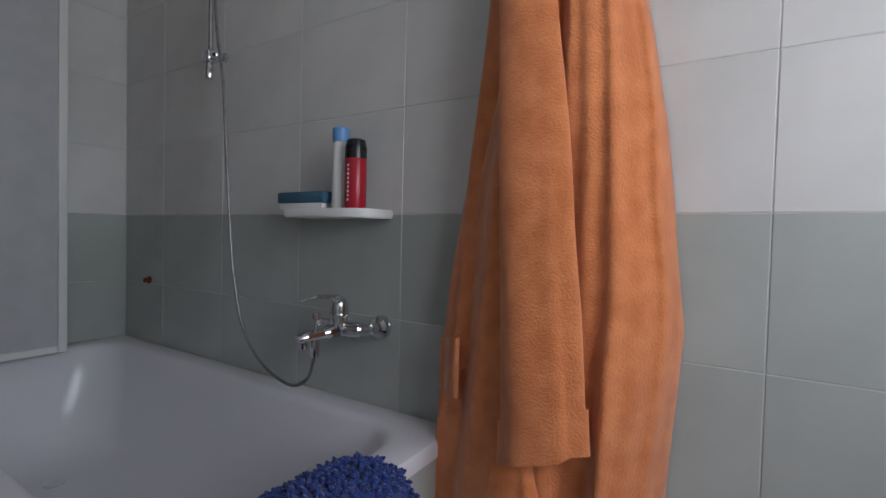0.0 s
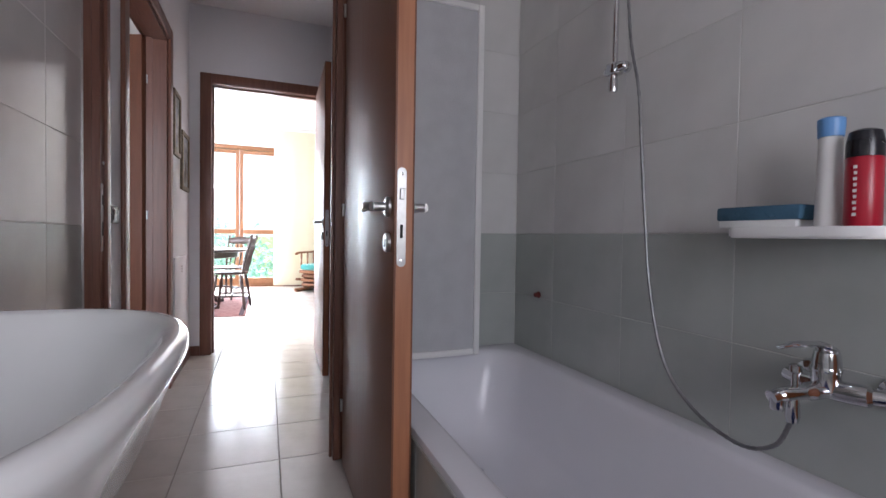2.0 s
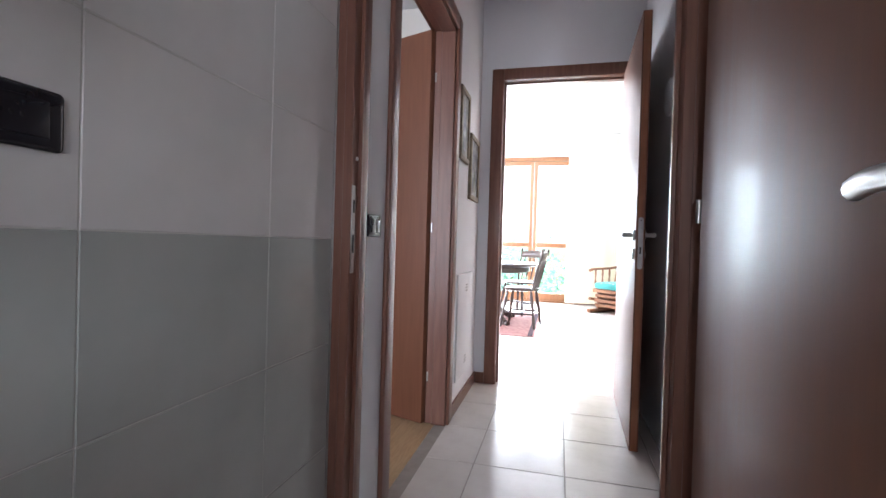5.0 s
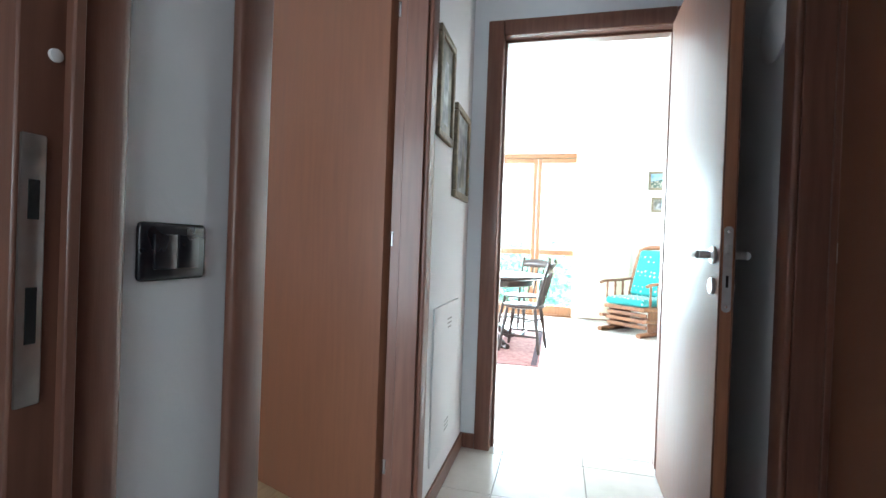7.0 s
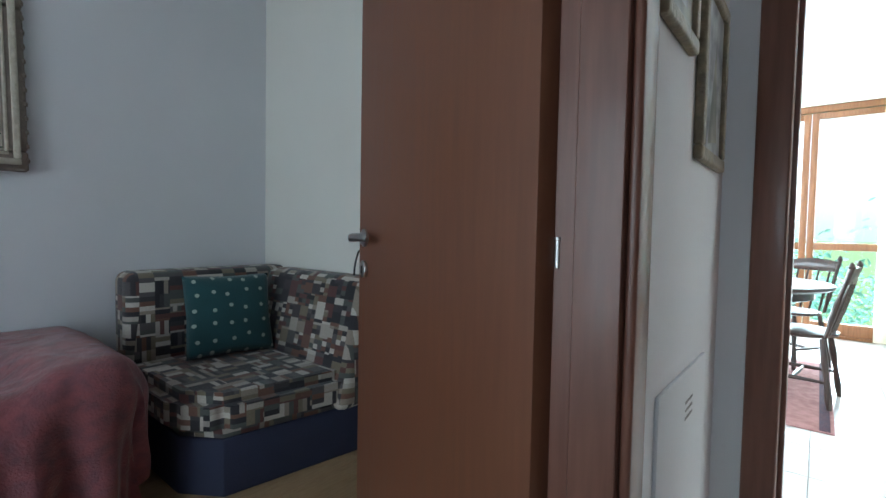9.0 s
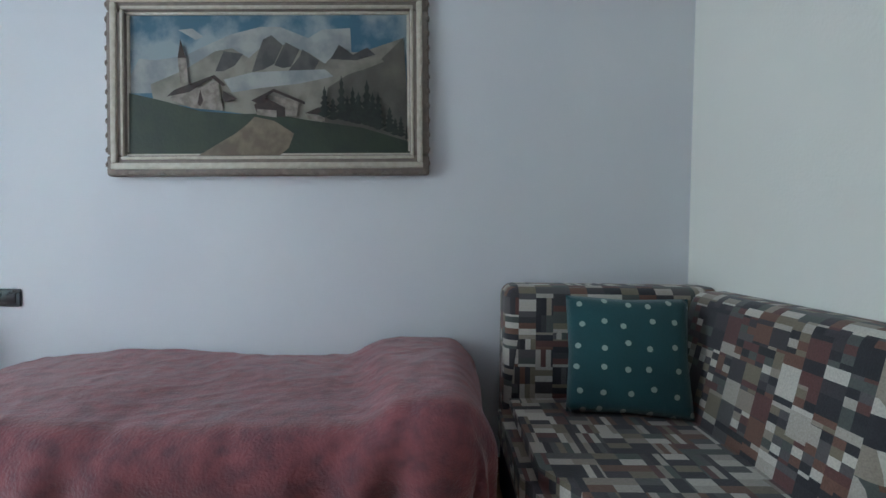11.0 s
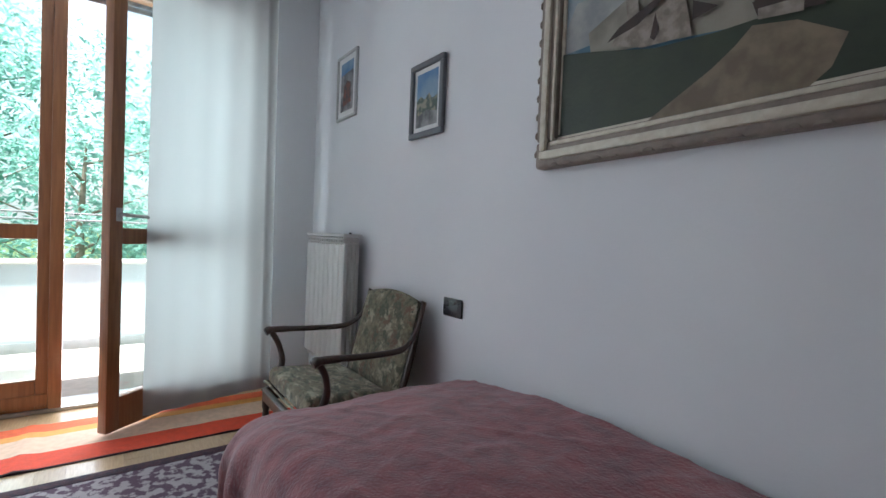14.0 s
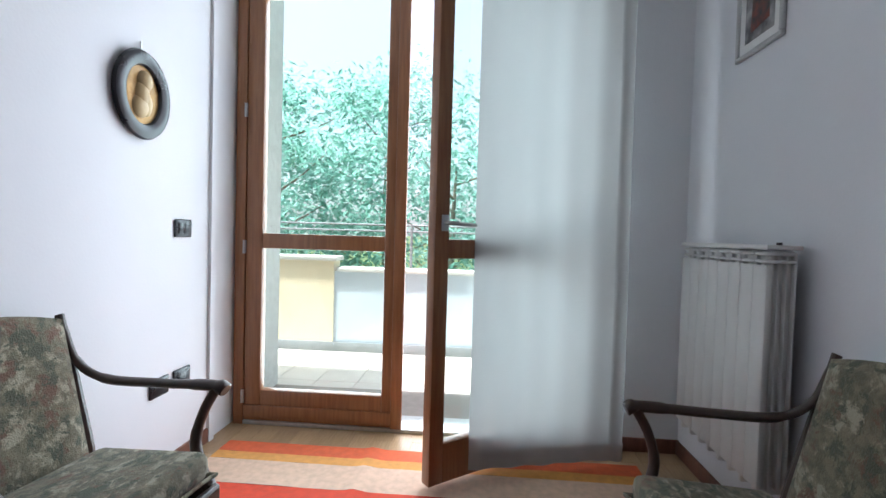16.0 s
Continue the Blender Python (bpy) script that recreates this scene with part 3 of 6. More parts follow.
part("body", lathe(bmesh.new(), [(0.021, 0), (0.023, 0.006), (0.021, 0.10), (0.0195, 0.175), (0.016, 0.18)], 20), WHITE_PLASTIC, bt)
part("cap", lathe(bmesh.new(), [(0.0215, 0.178), (0.023, 0.20), (0.023, 0.213), (0.019, 0.216)], 20), BLUE_CAP, bt, "light blue cap")
bt = thing("spray_can", pose(-0.815, 0.938, 0.982), "red spray can with a black cap", "bottle")
part("body", lathe(bmesh.new(), [(0.027, 0), (0.0285, 0.004), (0.0285, 0.125), (0.024, 0.135)], 22), RED_CAN, bt)
part("cap", lathe(bmesh.new(), [(0.0285, 0.128), (0.0285, 0.155), (0.024, 0.176), (0.016, 0.180)], 22), BLACK_PLASTIC, bt, "black cap")
lb = part("label_bars", bmesh.new(), WHITE_PLASTIC, bt, "white unreadable lettering")
bm = bmesh.new()
for k in range(9):
    box(bm, (-0.0025 + 0.001 * (k % 2), -0.0292, 0.018 + 0.011 * k), (0.0035, -0.0284, 0.024 + 0.011 * k))
bm.to_mesh(lb.data)
bm.free()
pl = thing("wall_plug", pose(-2.045, BN - 0.001, 0.70), "small dark red rubber hook on the tiles", "hook")
part("knob", turn(lathe(bmesh.new(), [(0.014, 0), (0.016, 0.004), (0.009, 0.012), (0.011, 0.022), (0.004, 0.026)], 14), pose(0, 0, 0, 90)), col("dark_red_rubber", (0.13, 0.018, 0.014), 0.6), pl)

# blue shaggy mat hung over the end of the tub
MAT_BLUE = col("blue_chenille", (0.012, 0.04, 0.22), 0.95, scale=25, bump=0.6, bump_scale=120, sheen=0.3)
mat = thing("bath_mat", pose(-0.565, 0.575, 0.445), "blue shaggy chenille bath mat over the tub end", "bath mat")


def mat_at(u, v):
    """The draped line across the rim: from inside the tub, over it, and down outside."""
    prof = [(-0.17, -0.12), (-0.13, -0.05), (-0.10, -0.01), (-0.05, 0.012), (0.0, 0.016), (0.045, 0.01), (0.085, -0.03), (0.095, -0.16), (0.10, -0.30)]
    p = u * (len(prof) - 1)
    i = min(int(p), len(prof) - 2)
    a, b = prof[i], prof[i + 1]
    w = p - i
    y = -0.20 + 0.40 * v
    edge = 1 - abs(2 * v - 1) ** 6
    return Vector((a[0] + (b[0] - a[0]) * w + 0.012 * wobble(u * 7, v * 7, 3), y + 0.012 * wobble(u * 9, v * 5, 8), (a[1] + (b[1] - a[1]) * w) - 0.02 * (1 - edge) + 0.008 * wobble(u * 8, v * 8, 1)))


part("backing", grid(bmesh.new(), 34, 30, mat_at), MAT_BLUE, mat)
bm = bmesh.new()
rnd = random.Random(5)
for k in range(1500):
    u, v = rnd.random(), rnd.random()
    p = mat_at(u, v)
    n = (mat_at(min(u + 0.01, 1), v) - p).cross(mat_at(u, min(v + 0.01, 1)) - p)
    n = n.normalized() if n.length > 1e-9 else Vector((0, 0, 1))
    if n.z < -0.2:
        n = -n
    tip = p + n * rnd.uniform(0.009, 0.017) + Vector((rnd.uniform(-0.008, 0.008), rnd.uniform(-0.008, 0.008), -0.003))
    tube(bm, [p - n * 0.003, (p + tip) / 2 + Vector((rnd.uniform(-0.003, 0.003), rnd.uniform(-0.003, 0.003), 0.002)), tip], [0.0045, 0.0055, 0.0025], 5)
tagged(part("shag", bm, MAT_BLUE, mat, "thick chenille shag"), kind="stuff")

# orange bathrobe on a hook
ROBE = material("orange_terry", (0.70, 0.235, 0.082), 0.95, (0.58, 0.172, 0.052), 22, bump=0.42, bump_scale=210, sheen=0.35)
robe = thing("bathrobe", pose(-0.27, BN - 0.004, 0), "orange terry bathrobe hanging from a wall hook", "bathrobe")


def robe_body(u, v):
    z = 1.78 - 1.52 * v
    wl = float(np.interp(v, (0, 0.08, 0.22, 0.47, 0.64, 1), (0.03, 0.09, 0.15, 0.235, 0.285, 0.325)))
    wr = float(np.interp(v, (0, 0.08, 0.25, 0.41, 0.68, 0.9, 1), (0.03, 0.085, 0.135, 0.178, 0.222, 0.20, 0.185)))
    a = -math.pi * (1 - u)
    x = (wl if math.cos(a) < 0 else wr) * math.cos(a)
    drift = 0.05 * math.sin(2.1 * v + 1.3) + 0.03 * wobble(u * 2, v * 1.6, 9)
    ridge = math.sin(2 * math.pi * (3.1 * (u + drift) + 0.1)) + 0.55 * math.sin(2 * math.pi * (5.7 * (u - 0.6 * drift) + 0.35)) + 0.28 * math.sin(2 * math.pi * (11.3 * u + 0.8 * v))
    folds = 0.022 * v ** 0.4 * ridge + 0.010 * wobble(u * 7, v * 3, 6) + 0.05 * v * math.exp(-((u - 0.80) / 0.09) ** 2) - 0.055 * max(0, v - 0.5) * math.exp(-((u - 0.33) / 0.05) ** 2)
    d = (0.10 + 0.055 * v) * (-math.sin(a)) ** 0.75 + folds * (-math.sin(a)) + 0.012 * wobble(u * 4, v * 5, 2)
    return Vector((x + 0.006 * wobble(u * 6, v * 9, 5), -max(d, 0.002), z))


part("robe_body", grid(bmesh.new(), 110, 60, robe_body), ROBE, robe, "folded terry cloth body", 80)


def sleeve(u, v, x0, x1, z0, z1, r0, r1, y0, y1):
    a = 2 * math.pi * u
    w = r0 + (r1 - r0) * v
    f = 1 + 0.10 * math.sin(3 * a + 1.6 * math.sin(3 * v)) + 0.05 * math.sin(7 * a + 3 * v) * v + 0.07 * wobble(math.cos(a) * 2, math.sin(a) * 2, v * 5)
    return Vector((x0 + (x1 - x0) * v + w * f * math.cos(a), y0 + (y1 - y0) * v + 0.36 * w * f * math.sin(a), z0 + (z1 - z0) * v + 0.03 * v * math.cos(a)))


sl = part("sleeve", grid(bmesh.new(), 56, 40, lambda u, v: sleeve(u, v, -0.10, 0.01, 1.66, 0.515, 0.052, 0.082, -0.100, -0.185), True), ROBE, robe, "hanging sleeve with a turned cuff", 80)
part("cuff", grid(bmesh.new(), 56, 5, lambda u, v: sleeve(u, 0.93 + 0.07 * v, -0.10, 0.01, 1.66, 0.515, 0.0565, 0.087, -0.100, -0.186), True), ROBE, sl, "", 80)
part("sleeve", grid(bmesh.new(), 48, 30, lambda u, v: sleeve(u, v, -0.13, -0.205, 1.55, 0.62, 0.04, 0.062, -0.06, -0.075), True), ROBE, robe, "", 80)
pk = part("pocket", grid(bmesh.new(), 10, 10, lambda u, v: Vector((-0.268 + 0.075 * u, -0.085 - 0.05 * u + 0.006 * math.sin(6 * u), 0.68 - 0.13 * v + 0.02 * u))), ROBE, robe, "patch pocket with a hem", 80)
thick(pk, 0.008)
part("belt", tube(bmesh.new(), smooth_path([(-0.03, -0.17, 0.52), (0.0, -0.205, 0.46), (0.03, -0.21, 0.38), (0.055, -0.215, 0.27)]), 0.013, 10, 0.4), ROBE, robe)
hk = thing("robe_hook", pose(-0.27, BN - 0.001, 1.80), "chrome robe hook on the tiles", "hook")
part("plate", turn(lathe(bmesh.new(), [(0.022, 0), (0.022, 0.006)], 16), pose(0, 0, 0, 90)), CHROME, hk)
part("peg", tube(bmesh.new(), smooth_path([(0, 0, 0), (0, -0.03, -0.01), (0, -0.05, 0.015)]), 0.006, 10), CHROME, hk)

# washbasin
sink = thing("washbasin", pose(-0.762, BS, 0) @ Matrix.Diagonal((1.035, 1.03, 1.027, 1)), "white porcelain oval washbasin on the tiled wall", "washbasin")
bm = bmesh.new()


def sink_ring(a, b, z, cy, flat):
    out = []
    for k in range(56):
        t = 2 * math.pi * k / 56
        x, y = (r * math.copysign(abs(c) ** 0.714, c) for r, c in ((a, math.cos(t)), (b, math.sin(t))))
        if y < 0:
            y = -flat * math.tanh(-1.35 * y / flat) if flat < 0.2 else max(y * 1.35, -flat)
        out.append(bm.verts.new((x, cy + y, z)))
    return out


rg = [sink_ring(a, b, z, cy, fl) for a, b, z, cy, fl in ((0.10, 0.09, 0.60, 0.20, 0.197), (0.20, 0.16, 0.63, 0.22, 0.217), (0.28, 0.22, 0.71, 0.25, 0.247), (0.308, 0.237, 0.785, 0.262, 0.259), (0.316, 0.244, 0.80, 0.264, 0.262), (0.316, 0.244, 0.812, 0.264, 0.262), (0.310, 0.239, 0.818, 0.264, 0.26), (0.302, 0.229, 0.818, 0.264, 0.258), (0.294, 0.219, 0.812, 0.264, 0.125), (0.283, 0.206, 0.79, 0.264, 0.118), (0.26, 0.18, 0.72, 0.262, 0.108), (0.19, 0.135, 0.665, 0.26, 0.09), (0.07, 0.05, 0.645, 0.255, 0.045))]
for a, b in zip(rg, rg[1:]):
    for k in range(56):
        bm.faces.new((a[k], a[(k + 1) % 56], b[(k + 1) % 56], b[k]))
bm.faces.new(rg[-1])
bm.faces.new(rg[0][::-1])
part("bowl", bm, PORCELAIN, sink, "glazed white bowl", 60)
part("pedestal", lathe(bmesh.new(), [(0.10, 0), (0.085, 0.05), (0.075, 0.35), (0.095, 0.62)], 24, (0, 0.17, 0)), PORCELAIN, sink)
of = part("overflow_ring", turn(lathe(bmesh.new(), [(0.017, 0), (0.018, 0.004), (0.014, 0.006), (0.011, 0.004)], 20), pose(-0.09, 0.153, 0.778, -70)), CHROME, sink)
# a solid black disc paints the shade of the overflow hole
part("overflow_hole", turn(lathe(bmesh.new(), [(0.011, 0.0), (0.011, 0.0048)], 16), pose(-0.09, 0.153, 0.778, -70)), DARK, of)
part("drain", lathe(bmesh.new(), [(0.022, 0.646), (0.022, 0.650), (0.014, 0.651)], 18, (0, 0.255, 0)), CHROME, sink)
tap = thing("basin_mixer", pose(-0.855, BS + 0.085, 0.839), "chrome single-lever mixer on the washbasin", "tap")
part("body", lathe(bmesh.new(), [(0.027, 0), (0.027, 0.006), (0.023, 0.012), (0.023, 0.06), (0.020, 0.075)], 22), CHROME, tap)
part("spout", tube(bmesh.new(), smooth_path([(0, 0.0, 0.04), (0, 0.05, 0.055), (0, 0.095, 0.050), (0, 0.118, 0.034)]), [0.020] * 8 + [0.016] * 10 + [0.014], 16, 0.8), CHROME, tap)
part("aerator", lathe(bmesh.new(), [(0.011, 0.018), (0.013, 0.022), (0.013, 0.034)], 14, (0, 0.116, 0)), STEEL, tap)
part("lever", tube(bmesh.new(), smooth_path([(0, -0.01, 0.075), (0, 0.02, 0.098), (0, 0.07, 0.108), (0, 0.125, 0.096)]), [0.020] * 7 + [0.013] * 11 + [0.006], 12, 0.5), CHROME, tap)
dish = thing("soap_dish", pose(-0.968, BS + 0.10, 0.839), "chrome oval soap dish with a cream soap bar", "soap dish")
part("tray", lathe(bmesh.new(), [(0.048, 0.0), (0.052, 0.004), (0.052, 0.024), (0.048, 0.024), (0.046, 0.012)], 28, sx=1.1, sy=0.8), CHROME, dish)
sp = thing("soap_bar", pose(-0.968, BS + 0.10, 0.856), "cream soap bar in the dish", "soap")
part("bar", B((-0.042, -0.027, 0), (0.042, 0.027, 0.028), 0.011, 4), col("cream_soap", (0.62, 0.50, 0.36), 0.5), sp)

cab = thing("mirror_cabinet", pose(-0.008, BS, 0.012), "white bathroom cabinet with a mirror door", "cabinet")
part("bottom", B((-1.315, 0.001, 1.20), (-0.30, 0.14, 1.217), 0.003), WHITE_PLASTIC, cab)
part("top", B((-1.315, 0.001, 1.90), (-0.30, 0.14, 1.917), 0.003), WHITE_PLASTIC, cab)
for xx in (-1.295, -1.083, -0.305):
    part("side", B((xx, 0.001, 1.2175), (xx + 0.014, 0.128, 1.8995)), WHITE_PLASTIC, cab)
part("back", B((-1.28, 0.001, 1.2175), (-0.306, 0.006, 1.8995)), WHITE_PLASTIC, cab)
dr = part("door", B((-1.288, 0.129, 1.222), (-1.072, 0.142, 1.895), 0.003), WHITE_PLASTIC, cab)
MIRROR = material("mirror_glass", (0.9, 0.9, 0.9), 0.02, (0.9, 0.9, 0.9), metal=1.0)
part("mirror", B((-1.243, 0.1424, 1.272), (-1.10, 0.1442, 1.86)), MIRROR, dr)
ls = thing("toiletry_shelf", pose(0, BS, 0), "white plastic shelf above the washbasin", "shelf")
part("board", B((-1.285, 0.001, 1.020), (-0.30, 0.135, 1.037), 0.006, 3), WHITE_PLASTIC, ls)
NAVY, YELLOW, WOODY = col("navy_print", (0.012, 0.016, 0.07), 0.3), col("yellow_print", (0.55, 0.36, 0.06), 0.35), col("bristle_brown", (0.16, 0.07, 0.035), 0.8, bump=0.5)
it = thing("shaving_foam_can", pose(-1.187, BS + 0.075, 1.038), "dark blue spray can with a yellow band", "bottle")
part("body", lathe(bmesh.new(), [(0.025, 0), (0.0265, 0.004), (0.0265, 0.10), (0.0265, 0.122)], 24), NAVY, it)
part("band", lathe(bmesh.new(), [(0.0268, 0.078), (0.0268, 0.108)], 24), YELLOW, it, "yellow band with a mark")
part("cap", lathe(bmesh.new(), [(0.0268, 0.109), (0.0268, 0.142), (0.024, 0.148)], 24), NAVY, it)
bm = bmesh.new()
for k in range(8):
    box(bm, (-0.013, 0.0262, 0.012 + 0.0075 * k), (-0.013 + (0.022 if k % 3 else 0.016), 0.0274, 0.0145 + 0.0075 * k))
part("label_bars", bm, WHITE_PLASTIC, it, "white unreadable small print")
it = thing("aftershave_bottle", pose(-1.132, BS + 0.072, 1.038), "dark bottle with a white cap", "bottle")
part("body", lathe(bmesh.new(), [(0.019, 0), (0.021, 0.004), (0.021, 0.068), (0.016, 0.076)], 20), BLACK_PLASTIC, it)
part("cap", lathe(bmesh.new(), [(0.017, 0.074), (0.017, 0.094), (0.014, 0.096)], 20), WHITE_PLASTIC, it, "white cap")
it = thing("shaving_brush", pose(-1.145, BS + 0.035, 1.038), "brown bristle shaving brush", "brush")
part("grip", lathe(bmesh.new(), [(0.014, 0), (0.016, 0.01), (0.011, 0.05), (0.013, 0.075)], 16), WOODY, it)
part("bristles", lathe(bmesh.new(), [(0.012, 0.075), (0.019, 0.10), (0.021, 0.125), (0.012, 0.135)], 16), WOODY, it)
it = thing("cream_bottle", pose(-1.062, BS + 0.078, 1.038), "white lotion bottle with a round dark mark", "bottle")
part("body", B((-0.034, -0.019, 0), (0.034, 0.019, 0.078), 0.011, 4), WHITE_PLASTIC, it)
part("cap", B((-0.026, -0.016, 0.076), (0.026, 0.016, 0.102), 0.006, 3), WHITE_PLASTIC, it)
part("mark", turn(lathe(bmesh.new(), [(0.014, 0), (0.014, 0.001)], 20), pose(-0.012, 0.0188, 0.055, -90)), BLACK_PLASTIC, it, "round dark emblem")
it = thing("razor", pose(-1.01, BS + 0.10, 1.038), "black razor lying on the shelf", "razor")
part("grip", tube(bmesh.new(), smooth_path([(0.10, 0.0, 0.006), (0.04, 0.004, 0.008), (-0.03, 0.0, 0.012), (-0.06, 0.01, 0.014)]), 0.007, 8, 0.7), BLACK_PLASTIC, it)
part("head", B((-0.075, -0.015, 0.004), (-0.055, 0.028, 0.016), 0.003), BLACK_PLASTIC, it)
it = thing("white_bottle", pose(-1.02, BS + 0.08, 1.230), "white translucent bottle in the cabinet", "bottle")
part("body", B((-0.045, -0.03, 0), (0.045, 0.03, 0.17), 0.012, 3), WHITE_PLASTIC, it)
part("cap", lathe(bmesh.new(), [(0.016, 0.17), (0.016, 0.195)], 16), BLUE_CAP, it)
it = thing("blue_jar", pose(-0.93, BS + 0.09, 1.230), "blue plastic jar in the cabinet", "jar")
part("body", lathe(bmesh.new(), [(0.032, 0), (0.034, 0.006), (0.034, 0.06), (0.03, 0.066)], 20), col("blue_plastic", (0.02, 0.12, 0.45)), it)


def wall_plate(name, m, w, h, label, kind_="switch"):
    """A black plate with rocker modules; it stands on the local xz plane and looks along +y."""
    s = thing(name, m, label, "switch" if kind_ == "switch" else "socket")
    part("plate", B((-w / 2, 0, -h / 2), (w / 2, 0.009, h / 2), 0.006, 3), BLACK_PLASTIC, s)
    if kind_ == "switch":
        n = 2
        for k in range(n):
            x0 = -w * 0.34 + w * 0.68 * k / n
            part("rocker", B((x0 + 0.001, 0.008, -h * 0.3), (x0 + w * 0.68 / n - 0.001, 0.0125, h * 0.3), 0.0015), BLACK_PLASTIC, s)
    else:
        part("insert", B((-w * 0.34, 0.008, -h * 0.31), (w * 0.34, 0.0115, h * 0.31), 0.0015), BLACK_PLASTIC, s)
        for xx in (-0.011, 0, 0.011):
            part("pin_hole", turn(lathe(bmesh.new(), [(0.0026, 0), (0.0026, 0.0012)], 8), pose(xx, 0.0112, 0, -90)), DARK, s)
    return s


wall_plate("bath_socket", pose(-1.469, BS, 1.10), 0.12, 0.072, "black wall socket plate on the bathroom tiles", "socket")
wall_plate("hall_switch", pose(-2.416, HS, 1.016), 0.100, 0.068, "black light switch plate on the white hall wall")

# ---- hall ----
strike = thing("strike_plate", pose(-2.256, -0.652, 1.0), "steel strike plate on the door lining", "strike plate")
part("plate", B((-0.0105, 0, -0.12), (0.0105, 0.0025, 0.12), 0.002), STEEL, strike)
for z0, z1 in ((0.045, 0.08), (-0.065, -0.015)):
    part("slot", B((-0.005, 0.002, z0), (0.004, 0.0032, z1)), DARK, strike)
bump_ = thing("door_buffer", pose(-2.272, -0.652, 1.195), "tiny clear rubber door buffer", "buffer")
part("pad", turn(lathe(bmesh.new(), [(0.006, 0), (0.006, 0.003), (0.003, 0.004)], 12), pose(0, 0, 0, -90)), WHITE_PLASTIC, bump_)
GILT = material("worn_gilt_frame", (0.25, 0.20, 0.12), 0.45, (0.14, 0.11, 0.07), 30, bump=0.4, bump_scale=70)


def framed(name, m, w, h, fw, fmat, pictures, label, depth=0.02, mount=0.0, glass=False):
    """A framed picture on the local xz plane, facing +y, with its lower left at the origin; pictures: polygons (material, points 0 to 1)."""
    t = thing(name, m, label, "picture")
    for a, b in (((0, 0, 0), (w, depth, fw)), ((0, 0, h - fw), (w, depth, h)), ((0, 0, fw), (fw, depth, h - fw)), ((w - fw, 0, fw), (w, depth, h - fw))):
        part("frame_bar", B(a, b, min(fw, depth) * 0.28, 3), fmat, t)
    if mount:
        part("mount", B((fw, 0.002, fw), (w - fw, depth * 0.45, h - fw)), WHITE_PLASTIC, t, "white mount")
    iw, ih, o = w - 2 * fw - 2 * mount, h - 2 * fw - 2 * mount, fw + mount
    for k, (pm, pts) in enumerate(pictures):
        y = depth * 0.5 + 0.0006 * k
        bm = bmesh.new()
        f = bm.faces.new([bm.verts.new((o + iw * px, y, o + ih * pz)) for px, pz in pts])
        f.normal_update()
        if f.normal.y < 0:
            f.normal_flip()
        bmesh.ops.triangulate(bm, faces=[f])
        part("painted_area", bm, pm, t, "", None)
    return t


FULL = [(0, 0), (1, 0), (1, 1), (0, 1)]
P_DULL = material("dull_print", (0.30, 0.28, 0.22), 0.5, (0.07, 0.07, 0.06), 11)
P_GREY = material("grey_photo", (0.34, 0.34, 0.34), 0.4, (0.06, 0.06, 0.07), 16)
framed("hall_picture", pose(-3.59, HS, 1.445, 0, 0, 0) @ Matrix.Diagonal((-1, 1, 1, 1)), 0.24, 0.41, 0.03, GILT, [(P_DULL, FULL), (P_GREY, [(0.25, 0.1), (0.75, 0.1), (0.65, 0.8), (0.35, 0.8)])], "small gilt-framed picture on the hall wall")
framed("hall_picture", pose(-3.90, HS, 1.25, 0, 0, 0) @ Matrix.Diagonal((-1, 1, 1, 1)), 0.29, 0.41, 0.032, GILT, [(P_GREY, FULL), (P_DULL, [(0.3, 0.05), (0.8, 0.1), (0.6, 0.75)])], "small gilt-framed picture on the hall wall")
pan = thing("access_panel", pose(-3.89, HS, 0.48), "white painted access panel with vents", "panel")
part("cover", B((-0.22, 0, -0.31), (0.22, 0.008, 0.31), 0.003), WHITE_WALL, pan)
# the vents are solid grey bars, their grey painted in for the slots' shade
for zz in (0.20, -0.245):
    for k in range(3):
        part("vent_slot", B((-0.07, 0.0078, zz + 0.018 * k), (0.0, 0.0088, zz + 0.006 + 0.018 * k)), P_GREY, pan)
pa = thing("door_ornament", pose(-3.50, HN, 1.70), "round pale grey ornament hanging on the hall wall", "ornament")
part("disc", turn(lathe(bmesh.new(), [(0.085, 0), (0.09, 0.012), (0.07, 0.022), (0.03, 0.026)], 26), pose(0, 0, 0, 90)), WHITE_WALL, pa)
base_mat = FRAME_WOOD
for nm, a, b in (("hall_south_far", (HX0, HS, 0), (-3.552, HS + 0.012, 0.075)), ("hall_south_near", (-2.505, HS, 0), (HX1 - 0.02, HS + 0.012, 0.075)), ("hall_west", (HX0, HS + 0.012, 0), (HX0 + 0.012, -0.586, 0.075)), ("bed_south", (RW, RS, 0), (RE, RS + 0.012, 0.07)), ("bed_west", (RW, RS + 0.012, 0), (RW + 0.012, -0.78, 0.07)), ("bed_north", (-2.24, RN - 0.012, 0), (0.13, RN, 0.07)), ("bed_east", (RE - 0.012, RS + 0.012, 0), (RE, -2.74, 0.07)), ("living_west", (LX0, 0.18, 0), (LX0 + 0.012, LN, 0.075)), ("living_north", (LX0 + 0.012, LN - 0.012, 0), (-7.32, LN, 0.075))):
    structure("baseboard_" + nm, B(a, b, 0.003), base_mat, "brown wooden skirting board", "baseboard")

